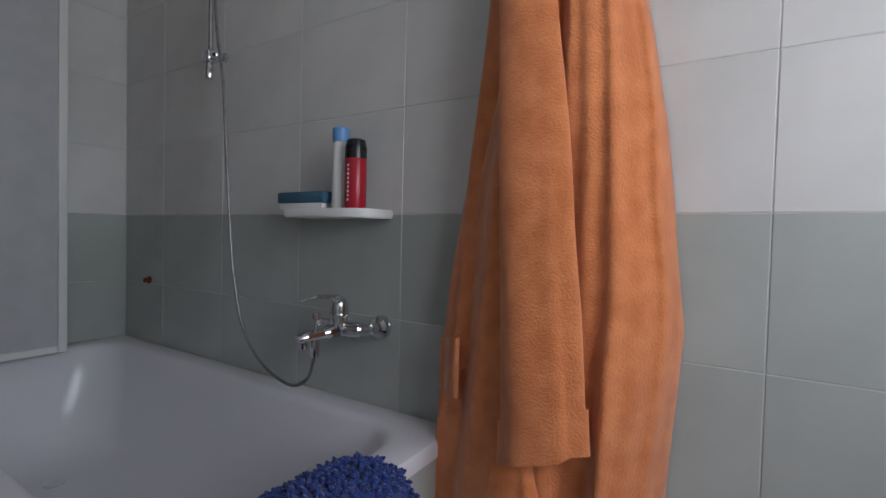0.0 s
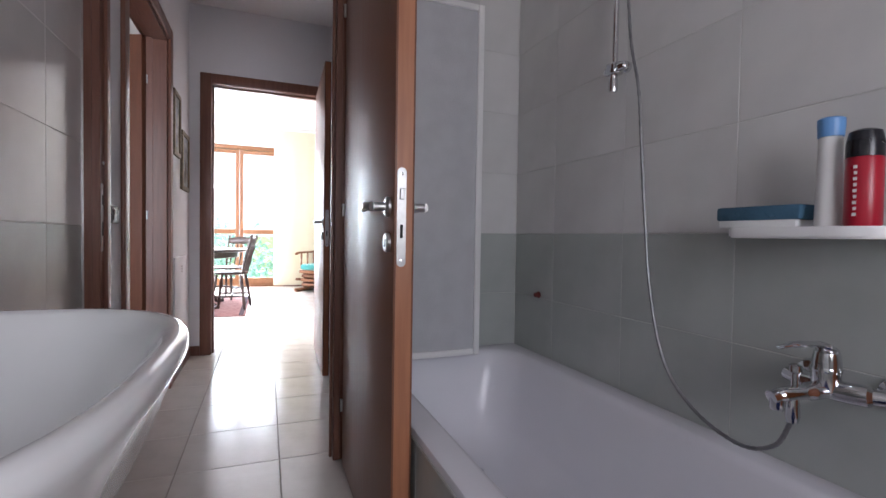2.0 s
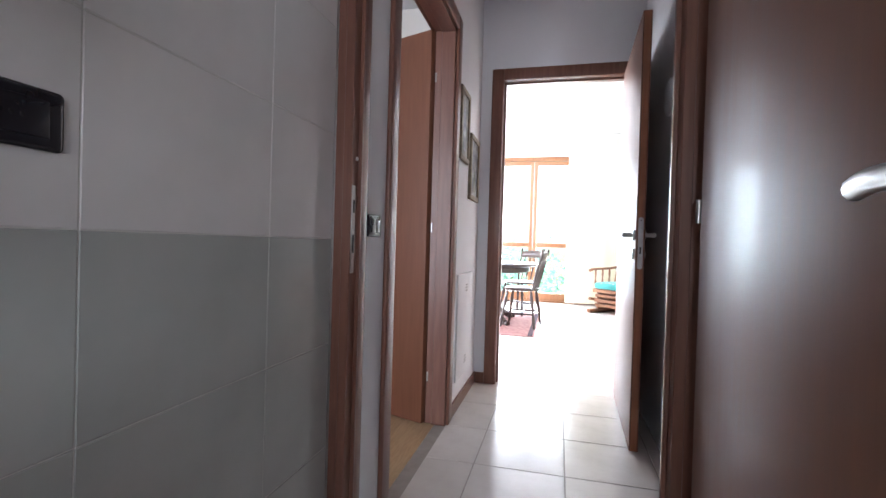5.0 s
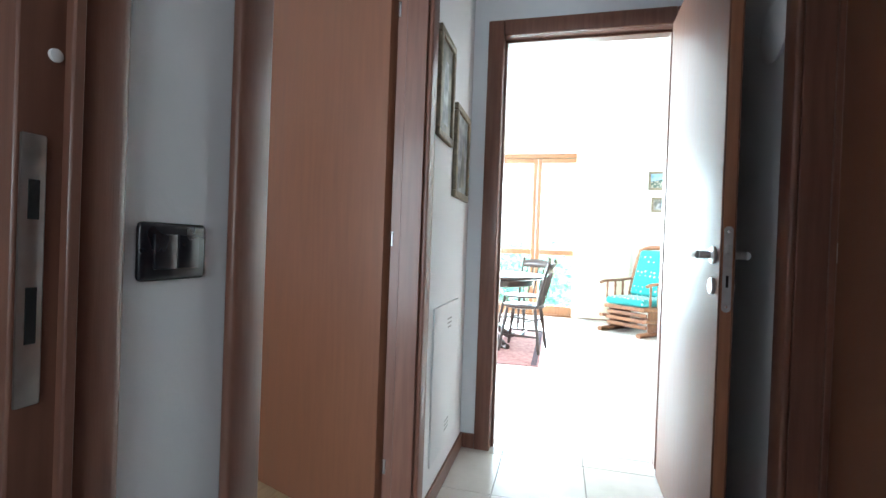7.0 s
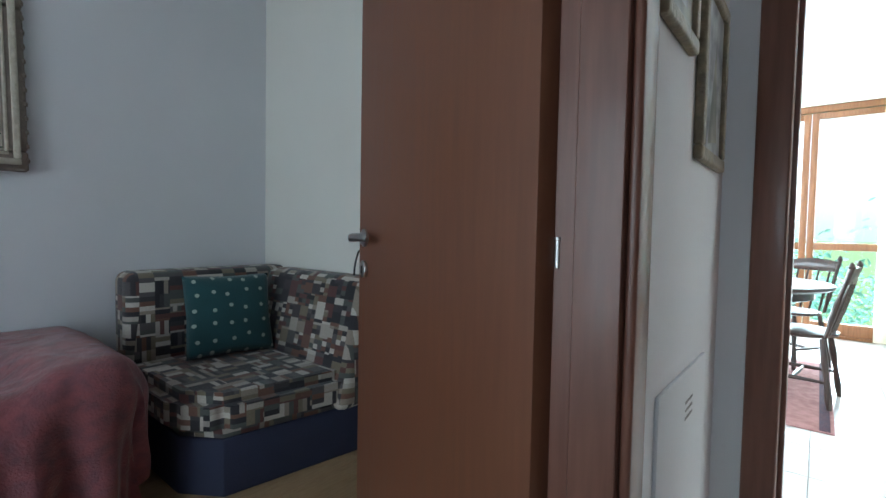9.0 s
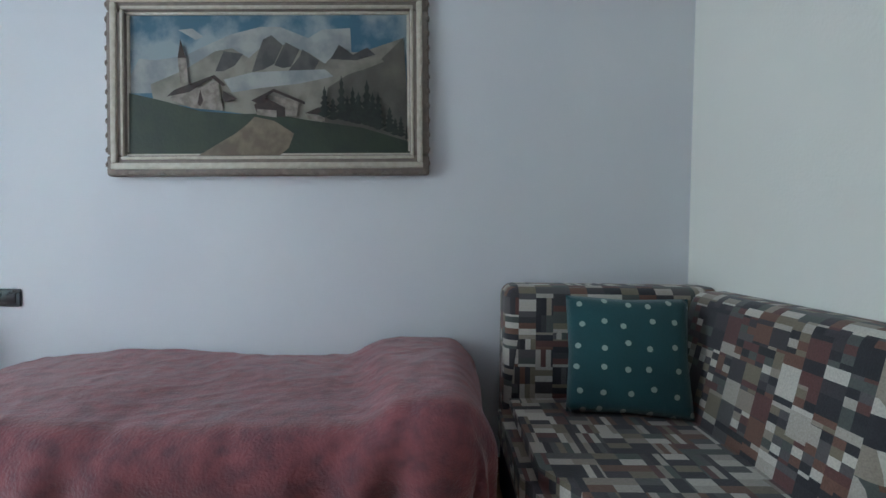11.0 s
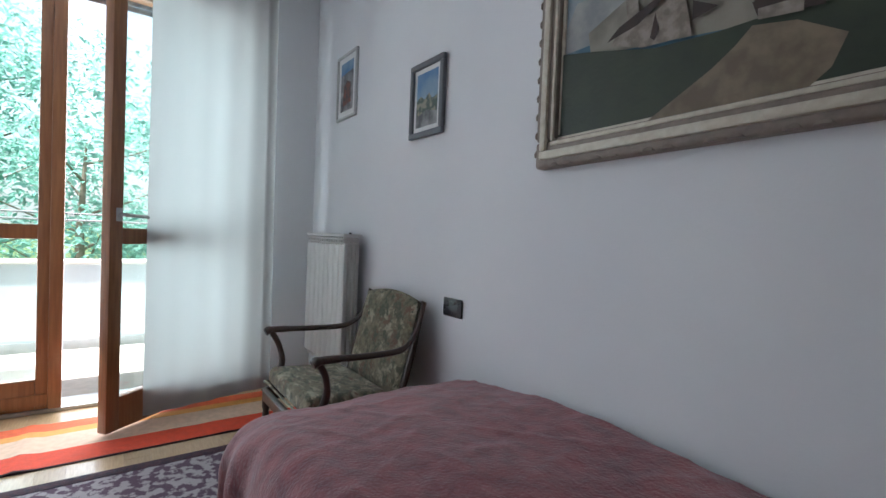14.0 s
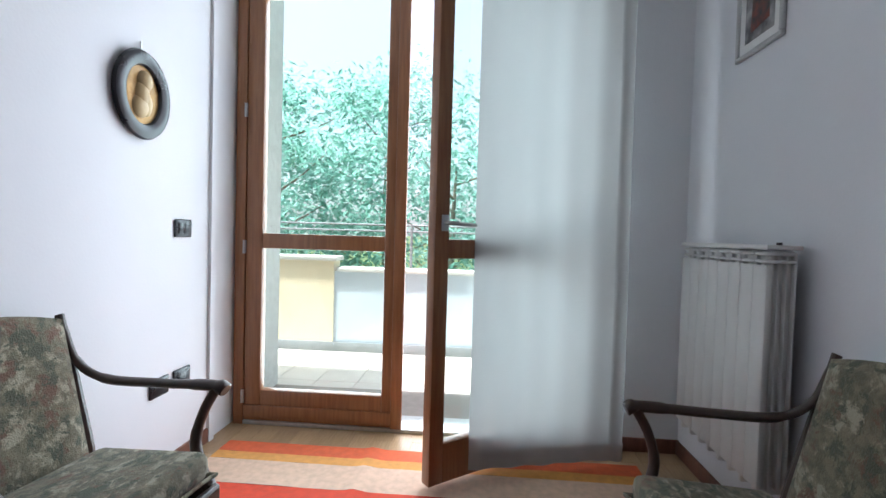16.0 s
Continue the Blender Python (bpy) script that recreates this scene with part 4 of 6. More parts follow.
# ---- bedroom ----
def cloth(name, colours, cell, rough=0.95, bump=0.3, turn_z=0.0, weave=220):
    """Patches in a grid of uneven cells, each cell of one of the colours, over a fine weave."""
    m = bpy.data.materials.new(name)
    m.use_nodes = True
    n, l = m.node_tree.nodes, m.node_tree.links
    b = n["Principled BSDF"]
    b.inputs["Roughness"].default_value = rough
    b.inputs["Sheen Weight"].default_value = 0.2
    co, mp = n.new("ShaderNodeTexCoord"), n.new("ShaderNodeMapping")
    mp.inputs["Rotation"].default_value = (0.0, 0.0, turn_z)
    l.new(co.outputs["Object"], mp.inputs[0])
    outs = []
    for k, sc in enumerate(((0.75 * cell, 2.5 * cell, 2.5 * cell), (2.5 * cell, 1.25 * cell, 0.85 * cell), (2.5 * cell, 2.5 * cell, 2.5 * cell))):
        sn = n.new("ShaderNodeVectorMath")
        sn.operation = "SNAP"
        l.new(mp.outputs[0], sn.inputs[0])
        sn.inputs[1].default_value = sc
        wn_ = n.new("ShaderNodeTexWhiteNoise")
        l.new(sn.outputs[0], wn_.inputs["Vector"])
        rp = n.new("ShaderNodeValToRGB")
        rp.color_ramp.interpolation = "CONSTANT"
        while len(rp.color_ramp.elements) < len(colours):
            rp.color_ramp.elements.new(0.5)
        for i, c in enumerate(colours):
            rp.color_ramp.elements[i].position = i / len(colours)
            rp.color_ramp.elements[i].color = (*c, 1)
        l.new(wn_.outputs["Value"], rp.inputs[0])
        outs.append((rp.outputs[0], wn_.outputs["Color"]))
    sep = n.new("ShaderNodeSeparateColor")
    l.new(outs[2][1], sep.inputs[0])
    gt = n.new("ShaderNodeMath")
    gt.operation = "GREATER_THAN"
    gt.inputs[1].default_value = 0.5
    l.new(sep.outputs[1], gt.inputs[0])
    mx = n.new("ShaderNodeMix")
    mx.data_type = "RGBA"
    l.new(gt.outputs[0], mx.inputs["Factor"])
    l.new(outs[0][0], mx.inputs["A"])
    l.new(outs[1][0], mx.inputs["B"])
    ns = n.new("ShaderNodeTexNoise")
    ns.inputs["Scale"].default_value = weave
    l.new(co.outputs["Object"], ns.inputs["Vector"])
    mr = n.new("ShaderNodeMapRange")
    mr.inputs["To Min"].default_value, mr.inputs["To Max"].default_value = 0.65, 1.3
    l.new(ns.outputs["Fac"], mr.inputs[0])
    hs_ = n.new("ShaderNodeHueSaturation")
    l.new(mr.outputs[0], hs_.inputs["Value"])
    l.new(mx.outputs["Result"], hs_.inputs["Color"])
    l.new(hs_.outputs[0], b.inputs["Base Color"])
    bp = n.new("ShaderNodeBump")
    bp.inputs["Strength"].default_value, bp.inputs["Distance"].default_value = bump, 0.004
    l.new(ns.outputs["Fac"], bp.inputs["Height"])
    l.new(bp.outputs[0], b.inputs["Normal"])
    return m


def dotted(name, base, dot, scale, size=0.25, flat=False):
    """Plain cloth with small scattered sprigs."""
    m = material(name, base, 0.92, tuple(c * 0.8 for c in base), 9, bump=0.35, bump_scale=200, sheen=0.2)
    n, l = m.node_tree.nodes, m.node_tree.links
    vo = n.new("ShaderNodeTexVoronoi")
    vo.inputs["Scale"].default_value, vo.inputs["Randomness"].default_value = scale, 0.35
    if flat:
        vo.voronoi_dimensions = "2D"
        up = n.new("ShaderNodeMapping")
        up.inputs["Rotation"].default_value = (-math.pi / 2, 0, 0)
        l.new(n["Texture Coordinate"].outputs["Object"], up.inputs[0])
        l.new(up.outputs[0], vo.inputs["Vector"])
    else:
        l.new(n["Texture Coordinate"].outputs["Object"], vo.inputs["Vector"])
    lt = n.new("ShaderNodeMath")
    lt.operation = "LESS_THAN"
    lt.inputs[1].default_value = size
    l.new(vo.outputs["Distance"], lt.inputs[0])
    mx = n.new("ShaderNodeMix")
    mx.data_type = "RGBA"
    b = n["Principled BSDF"]
    l.new(b.inputs["Base Color"].links[0].from_socket, mx.inputs["A"])
    mx.inputs["B"].default_value = (*dot, 1)
    l.new(lt.outputs[0], mx.inputs["Factor"])
    l.new(mx.outputs["Result"], b.inputs["Base Color"])
    return m


PATCH = cloth("patchwork_tapestry", [(0.055, 0.050, 0.055), (0.30, 0.26, 0.21), (0.10, 0.095, 0.095), (0.16, 0.085, 0.06), (0.035, 0.034, 0.04), (0.20, 0.17, 0.12), (0.42, 0.38, 0.33), (0.09, 0.10, 0.09), (0.12, 0.055, 0.05), (0.03, 0.03, 0.035), (0.55, 0.52, 0.46)], 0.027)
NAVY_CLOTH = col("navy_cloth", (0.030, 0.036, 0.075), 0.9, bump=0.3, bump_scale=200)
GREEN_DOT = dotted("teal_cushion_cloth", (0.022, 0.085, 0.095), (0.36, 0.42, 0.38), 15, 0.13, True)
SPREAD = material("dusty_rose_chenille", (0.295, 0.088, 0.100), 0.95, (0.160, 0.060, 0.076), 22, bump=0.5, bump_scale=120, sheen=0.35, spread=(0.30, 0.66))


def floral(name, ground, tones):
    """Tapestry: blurred blossoms and leaves of several tones over an olive ground, with a coarse weave."""
    m = material(name, ground, 0.92, tuple(c * 0.62 for c in ground), 42, bump=0.45, bump_scale=230, sheen=0.15, spread=(0.38, 0.62))
    n, l = m.node_tree.nodes, m.node_tree.links
    b = n["Principled BSDF"]
    for k, (tone, sc, lo, hi) in enumerate(tones):
        mv = n.new("ShaderNodeMapping")
        mv.inputs["Location"].default_value = (3.7 * k, 1.9 * k, 5.3 * k)
        l.new(n["Texture Coordinate"].outputs["Object"], mv.inputs[0])
        ns = n.new("ShaderNodeTexNoise")
        ns.inputs["Scale"].default_value, ns.inputs["Detail"].default_value, ns.inputs["Distortion"].default_value = sc, 5, 0.35
        ns.inputs["Roughness"].default_value = 0.68
        l.new(mv.outputs[0], ns.inputs["Vector"])
        mr = n.new("ShaderNodeMapRange")
        mr.inputs["From Min"].default_value, mr.inputs["From Max"].default_value = lo, hi
        l.new(ns.outputs["Fac"], mr.inputs[0])
        mx = n.new("ShaderNodeMix")
        mx.data_type = "RGBA"
        l.new(b.inputs["Base Color"].links[0].from_socket, mx.inputs["A"])
        mx.inputs["B"].default_value = (*tone, 1)
        l.new(mr.outputs[0], mx.inputs["Factor"])
        l.new(mx.outputs["Result"], b.inputs["Base Color"])
    return m


FLORAL = floral("olive_floral_tapestry", (0.225, 0.205, 0.135), [((0.38, 0.35, 0.25), 15, 0.51, 0.58), ((0.17, 0.10, 0.065), 12, 0.55, 0.62), ((0.09, 0.10, 0.065), 19, 0.52, 0.58)])


bed = thing("bed", pose(0, 0, 0), "single bed under a dusty rose bedspread", "bed")
X0, X1, Y0, Y1, TOP = -3.42, -1.36, -3.17, -2.29, 0.495


def bed_top(x, y):
    u = (x - X0) / (X1 - X0)
    pil = 1 / (1 + math.exp((u - 0.225 + 0.10 * (y - Y0)) * 70)) * (1 - max(0, 0.06 - u) * 9)
    z = TOP + 0.055 * (1 - u) ** 0.8 + 0.022 * math.sin(min(max((u - 0.5) / 0.4, 0), 1) * math.pi) - 0.07 * max(0.0, (u - 0.88) / 0.12) ** 2 + pil * 0.085 * (1 - 0.25 * ((y - (Y0 + Y1) / 2) / 0.45) ** 2)
    z += 0.010 * wobble(x * 3, y * 4, 1) + 0.005 * wobble(x * 11, y * 9, 4) + 0.0022 * wobble(x * 31, y * 27, 2)
    p, q = 0.8 * x + 0.6 * y, 0.8 * y - 0.6 * x
    z += 0.004 * (1 - abs(wobble(p * 1.6, q * 5.0, 3))) ** 12 + 0.005 * (1 - abs(wobble(q * 2.2, p * 7, 8))) ** 14 - 0.006
    return z + 0.006 * math.sin(13 * x + 15 * y + 3 * wobble(x * 2, y * 2, 0)) * max(0, wobble(x * 2.2, y * 3, 7))


def bed_sheet(u, v):
    """The cover: over the top, and down to the floor along the open side and both ends."""
    x, y = X0 - 0.30 + (X1 - X0 + 0.60) * u, Y0 + (Y1 - Y0 + 0.38) * v
    r = 0.13
    cx, cy = min(max(x, X0 + r), X1 - r), min(y, Y1 - r)
    dx, dy = x - cx, y - cy
    d = math.hypot(dx, dy)
    z = bed_top(cx, cy)
    if d < 1e-6:
        return Vector((x, y, z))
    s = min(d, r * math.pi / 2)
    a = s / r
    out, down = r * math.sin(a), r * (1 - math.cos(a)) + max(0, d - s)
    along = x * 22 if abs(dy) > abs(dx) else y * 22
    fold = 0.026 * (math.sin(along + 2.2 * math.sin(along * 0.37)) - 0.6) * min(1, down / 0.3) + 0.012 * wobble(x * 9, y * 9, 2)
    drop = min(down * 1.25, z - 0.015)
    return Vector((cx + dx / d * (out + fold), cy + dy / d * (out + fold), z - drop))


part("bedspread", grid(bmesh.new(), 240, 150, bed_sheet), SPREAD, bed, "rumpled dusty rose chenille bedspread", 80)
part("mattress", B((X0 + 0.14, Y0 + 0.02, 0.24), (X1 - 0.14, Y1 - 0.14, 0.43), 0.03), WHITE_PLASTIC, bed)
part("bed_base", B((X0 + 0.15, Y0 + 0.04, 0.12), (X1 - 0.15, Y1 - 0.15, 0.24)), DARK_WOOD, bed)
for xx in (X0 + 0.18, X1 - 0.24):
    for yy in (Y0 + 0.08, Y1 - 0.22):
        part("leg", B((xx, yy, 0), (xx + 0.06, yy + 0.06, 0.12)), DARK_WOOD, bed)

sofa = thing("corner_sofa", pose(0, 0, 0), "patchwork corner sofa seat with a navy base", "sofa")


def prism(pts, z0, z1, bev, seg=3):
    bm = bmesh.new()
    f = bm.faces.new([bm.verts.new((x, y, z0)) for x, y in pts])
    f.normal_update()
    r = bmesh.ops.extrude_face_region(bm, geom=[f])
    bmesh.ops.translate(bm, verts=[v for v in r["geom"] if isinstance(v, bmesh.types.BMVert)], vec=(0, 0, z1 - z0))
    bmesh.ops.recalc_face_normals(bm, faces=bm.faces)
    if bev:
        bmesh.ops.bevel(bm, geom=list(bm.edges), offset=bev, segments=seg, affect="EDGES")
    return bm


seat_pts = [(-3.50, -3.0), (-3.50, -2.40), (-3.62, -2.22), (-4.24, -2.12), (-4.24, -3.0)]
part("base", prism([(-3.53, -3.1), (-3.53, -2.41), (-3.64, -2.245), (-4.40, -2.135), (-4.44, -3.1)], 0.0, 0.235, 0.006, 1), NAVY_CLOTH, sofa, "navy fabric base")
bm = prism(seat_pts, 0.235, 0.42, 0.045, 4)
bmesh.ops.subdivide_edges(bm, edges=[e for e in bm.edges if e.calc_length() > 0.15], cuts=5, use_grid_fill=True)
for v in bm.verts:
    if v.co.z > 0.3:
        v.co.z += 0.02 * (1 - min(1, math.hypot((v.co.x + 3.9) / 0.4, (v.co.y + 2.65) / 0.4)))
part("seat_cushion", bm, PATCH, sofa, "patchwork seat cushion", 80)


def cushion_back(x0, x1, y0, y1, z0, z1, lean, taper=0.0):
    bm = B((x0, y0, z0), (x1, y1, z1), 0.05, 4)
    for v in bm.verts:
        t = (v.co.z - z0) / (z1 - z0)
        v.co.x += lean[0] * t
        v.co.y += lean[1] * t
        if v.co.x > (x0 + x1) / 2:
            v.co.x -= taper * t
    return bm


part("backrest", cushion_back(-4.43, -3.525, -3.17, -2.96, 0.235, 0.855, (0, -0.015)), PATCH, sofa, "patchwork backrest", 80)
part("backrest", cushion_back(-4.44, -4.10, -2.98, -2.10, 0.235, 0.85, (-0.015, 0), 0.13), PATCH, sofa, "patchwork backrest", 80)
cu = thing("cushion", pose(-3.93, -2.76, 0.43, 14, 0, -10) @ Matrix.Diagonal((1.15, 1.1, 1.12, 1)), "teal square cushion with white sprigs on the sofa", "cushion")


def puff(u, v, w, t):
    a, b = 2 * u - 1, 2 * v - 1
    e = max(0.0, (1 - a * a) * (1 - b * b)) ** 0.4
    return a * w * (1 - 0.05 * (1 - abs(b))), b * w * (1 - 0.05 * (1 - abs(a))), t * e


for sgn in (1, -1):
    def face(u, v):
        x, z, y = puff(u, v, 0.185, 0.075)
        return Vector((x, sgn * y, z + 0.185))
    if sgn > 0:
        front = grid(bmesh.new(), 22, 22, face)
    else:
        grid(front, 22, 22, face)
bmesh.ops.remove_doubles(front, verts=front.verts, dist=0.0005)
bmesh.ops.recalc_face_normals(front, faces=front.faces)
part("cover", front, GREEN_DOT, cu, "", 80)

# the large landscape painting
CREAM_GILT = material("cream_carved_frame", (0.60, 0.56, 0.47), 0.55, (0.50, 0.45, 0.36), 40, bump=0.5, bump_scale=60)
PA = {k: material("paint_" + k, c, 0.55, d, sc, bump=0.12, bump_scale=70, spread=sp) for k, c, d, sc, sp in (
    ("sky", (0.27, 0.32, 0.34), (0.055, 0.13, 0.19), 5, (0.45, 0.6)), ("haze", (0.27, 0.25, 0.205), (0.17, 0.155, 0.125), 8, (0.4, 0.6)), ("rock", (0.10, 0.095, 0.085), (0.06, 0.058, 0.055), 14, (0.4, 0.6)),
    ("slope", (0.135, 0.122, 0.098), (0.085, 0.078, 0.064), 9, (0.35, 0.65)), ("meadow", (0.032, 0.045, 0.024), (0.020, 0.030, 0.018), 12, (0.35, 0.65)), ("road", (0.21, 0.165, 0.11), (0.14, 0.105, 0.07), 18, (0.4, 0.6)),
    ("wall", (0.30, 0.26, 0.22), (0.18, 0.15, 0.12), 30, (0.4, 0.6)), ("roof", (0.045, 0.026, 0.02), (0.03, 0.018, 0.014), 30, (0.4, 0.6)), ("pine", (0.012, 0.016, 0.012), (0.02, 0.026, 0.018), 40, (0.4, 0.6)), ("cloud", (0.36, 0.36, 0.34), (0.22, 0.24, 0.245), 9, (0.4, 0.6)))}


def pine(x, z, w, h):
    pts, n = [(x - w * 0.1, z)], 5
    for k in range(n):
        pts += [(x - w * (0.5 - 0.09 * k) , z + h * (0.1 + 0.18 * k)), (x - w * (0.18 - 0.03 * k), z + h * (0.2 + 0.17 * k))]
    pts += [(x, z + h)]
    for k in reversed(range(n)):
        pts += [(x + w * (0.18 - 0.03 * k), z + h * (0.2 + 0.17 * k)), (x + w * (0.5 - 0.09 * k), z + h * (0.1 + 0.18 * k))]
    return pts + [(x + w * 0.1, z)]


landscape = [(PA["sky"], FULL), (PA["cloud"], [(0, 0.53), (0.04, 0.68), (0.1, 0.67), (0.2, 0.7), (0.31, 0.8), (0.37, 0.85), (0.47, 0.9), (0.54, 0.9), (0.64, 0.82), (0.69, 0.88), (0.79, 0.89), (0.8, 0.43), (0, 0.44)]),
             (PA["cloud"], [(0.18, 0.88), (0.23, 0.89), (0.27, 0.83), (0.24, 0.81)]), (PA["haze"], [(0.08, 0.5), (0.2, 0.6), (0.31, 0.73), (0.37, 0.75), (0.43, 0.68), (0.48, 0.77), (0.54, 0.78), (0.64, 0.72), (0.7, 0.64), (0.74, 0.72), (0.83, 0.72), (0.89, 0.76), (0.98, 0.82), (1, 0.13), (0.09, 0.38)]),
             (PA["rock"], [(0.31, 0.59), (0.34, 0.73), (0.41, 0.71), (0.38, 0.63), (0.34, 0.59)]), (PA["rock"], [(0.44, 0.58), (0.46, 0.7), (0.48, 0.81), (0.51, 0.84), (0.55, 0.77), (0.52, 0.64), (0.48, 0.6)]),
             (PA["rock"], [(0.52, 0.63), (0.54, 0.71), (0.56, 0.79), (0.61, 0.74), (0.58, 0.62), (0.55, 0.61)]), (PA["rock"], [(0.57, 0.59), (0.61, 0.69), (0.62, 0.74), (0.68, 0.66), (0.66, 0.59), (0.61, 0.58)]),
             (PA["cloud"], [(0.34, 0.53), (0.44, 0.58), (0.55, 0.59), (0.7, 0.6), (0.73, 0.55), (0.61, 0.5), (0.47, 0.47), (0.37, 0.44)]), (PA["slope"], [(0.69, 0.23), (0.71, 0.47), (0.78, 0.56), (0.88, 0.63), (0.98, 0.82), (1, 0.06), (0.83, 0.17)]),
             (PA["rock"], [(0.72, 0.67), (0.75, 0.77), (0.8, 0.7), (0.85, 0.75), (0.88, 0.7), (0.81, 0.66)]), (PA["haze"], [(0.74, 0.62), (0.83, 0.63), (0.9, 0.67), (0.91, 0.65), (0.83, 0.59), (0.76, 0.57)]),
             (PA["meadow"], [(0, 0.44), (0.11, 0.39), (0.26, 0.31), (0.39, 0.29), (0.51, 0.29), (0.65, 0.24), (0.83, 0.19), (1, 0.09), (1, 0), (0, 0)]), (PA["road"], [(0.25, 0), (0.38, 0.15), (0.42, 0.21), (0.45, 0.27), (0.52, 0.24), (0.59, 0.15), (0.57, 0.05), (0.54, 0)]),
             (PA["wall"], [(0.19, 0.48), (0.18, 0.68), (0.21, 0.68), (0.22, 0.48)]), (PA["roof"], [(0.18, 0.68), (0.19, 0.81), (0.21, 0.68)]),
             (PA["wall"], [(0.15, 0.39), (0.17, 0.44), (0.26, 0.47), (0.32, 0.52), (0.34, 0.31), (0.23, 0.33)]), (PA["roof"], [(0.14, 0.41), (0.17, 0.46), (0.31, 0.56), (0.35, 0.49), (0.34, 0.48), (0.3, 0.54), (0.22, 0.44)]),
             (PA["roof"], [(0.34, 0.45), (0.39, 0.39), (0.34, 0.37)]), (PA["roof"], [(0.26, 0.46), (0.27, 0.38), (0.26, 0.34), (0.25, 0.36)]),
             (PA["wall"], [(0.52, 0.41), (0.61, 0.37), (0.6, 0.27), (0.55, 0.27)]), (PA["roof"], [(0.44, 0.38), (0.51, 0.45), (0.52, 0.46), (0.63, 0.37), (0.63, 0.35), (0.52, 0.44), (0.46, 0.36)]),
             (PA["roof"], [(0.45, 0.35), (0.49, 0.4), (0.56, 0.33), (0.56, 0.26), (0.46, 0.29)]), (PA["wall"], [(0.46, 0.32), (0.53, 0.31), (0.53, 0.26), (0.46, 0.28)]),
             (PA["roof"], [(0.63, 0.29), (0.68, 0.33), (0.72, 0.28), (0.71, 0.27)]), (PA["wall"], [(0.63, 0.28), (0.7, 0.26), (0.7, 0.23), (0.64, 0.25)]),
             (PA["cloud"], [(0.73, 0.26), (0.77, 0.27), (0.81, 0.23), (0.8, 0.23), (0.76, 0.26), (0.73, 0.25)])]
landscape += [(PA["pine"], pine(x, z + 0.02, w * 1.25, h * 1.2)) for x, z, w, h in ((0.7, 0.24, 0.04, 0.18), (0.73, 0.22, 0.04, 0.13), (0.76, 0.22, 0.04, 0.26), (0.78, 0.21, 0.04, 0.15), (0.8, 0.2, 0.04, 0.21), (0.82, 0.19, 0.05, 0.19), (0.85, 0.18, 0.05, 0.27), (0.87, 0.17, 0.05, 0.2), (0.89, 0.15, 0.04, 0.22), (0.93, 0.13, 0.04, 0.15), (0.95, 0.11, 0.03, 0.1), (0.97, 0.1, 0.03, 0.12), (0.99, 0.08, 0.01, 0.08))]
FRAME_EDGE = material("dull_taupe_frame", (0.25, 0.205, 0.17), 0.6, (0.19, 0.155, 0.13), 30, bump=0.4, bump_scale=70)
painting = framed("landscape_painting", pose(-1.84, RS, 1.282, 1.2, 1.1) @ Matrix.Diagonal((-0.975, 1, 1.033, 1)), 1.41, 0.765, 0.085, FRAME_EDGE, landscape, "large alpine village painting in a cream carved frame", 0.045)
for a, b in (((0.078, 0.01, 0.078), (1.332, 0.030, 0.096)), ((0.078, 0.01, 0.669), (1.332, 0.030, 0.687)), ((0.078, 0.01, 0.096), (0.096, 0.030, 0.669)), ((1.314, 0.01, 0.096), (1.332, 0.030, 0.669))):
    part("inner_slip", B(a, b, 0.004), CREAM_GILT, painting)
for a, b in (((0.026, 0.02, 0.026), (1.384, 0.056, 0.052)), ((0.026, 0.02, 0.713), (1.384, 0.056, 0.739)), ((0.026, 0.02, 0.052), (0.052, 0.056, 0.713)), ((1.358, 0.02, 0.052), (1.384, 0.056, 0.713)),
             ((0.066, 0.02, 0.066), (1.344, 0.050, 0.080)), ((0.066, 0.02, 0.685), (1.344, 0.050, 0.699)), ((0.066, 0.02, 0.080), (0.080, 0.050, 0.685)), ((1.330, 0.02, 0.080), (1.344, 0.050, 0.685))):
    part("raised_moulding", B(a, b, 0.006), CREAM_GILT, painting, "cream raised moulding")
rnd = random.Random(2)
for k in range(26):
    xx = 0.03 + 1.35 * k / 25
    for zz in (0.006, 0.759):
        if k % 3:
            part("carving", lathe(bmesh.new(), [(0.016, -0.004), (0.012, 0.006), (0.004, 0.011)], 8, (xx, 0.036, zz), 1.4, 1.0), FRAME_EDGE, painting)
for k in range(12):
    for xx in (0.004, 1.406):
        part("carving", lathe(bmesh.new(), [(0.014, -0.012), (0.016, 0.0), (0.006, 0.012)], 8, (xx, 0.034, 0.05 + 0.06 * k), 0.6, 0.9), FRAME_EDGE, painting)
GREY_FRAME, SILVER_FRAME = col("grey_frame", (0.15, 0.16, 0.18), 0.45, scale=30, bump=0.3), col("pale_frame", (0.50, 0.50, 0.50), 0.4)
P_BLUE, P_TOWN, P_RED = material("blue_sky_paint", (0.10, 0.22, 0.42), 0.5, (0.26, 0.36, 0.46), 9), material("town_paint", (0.28, 0.26, 0.20), 0.5, (0.06, 0.09, 0.07), 34, spread=(0.45, 0.55)), material("rust_paint", (0.22, 0.07, 0.05), 0.5, (0.05, 0.05, 0.05), 34)
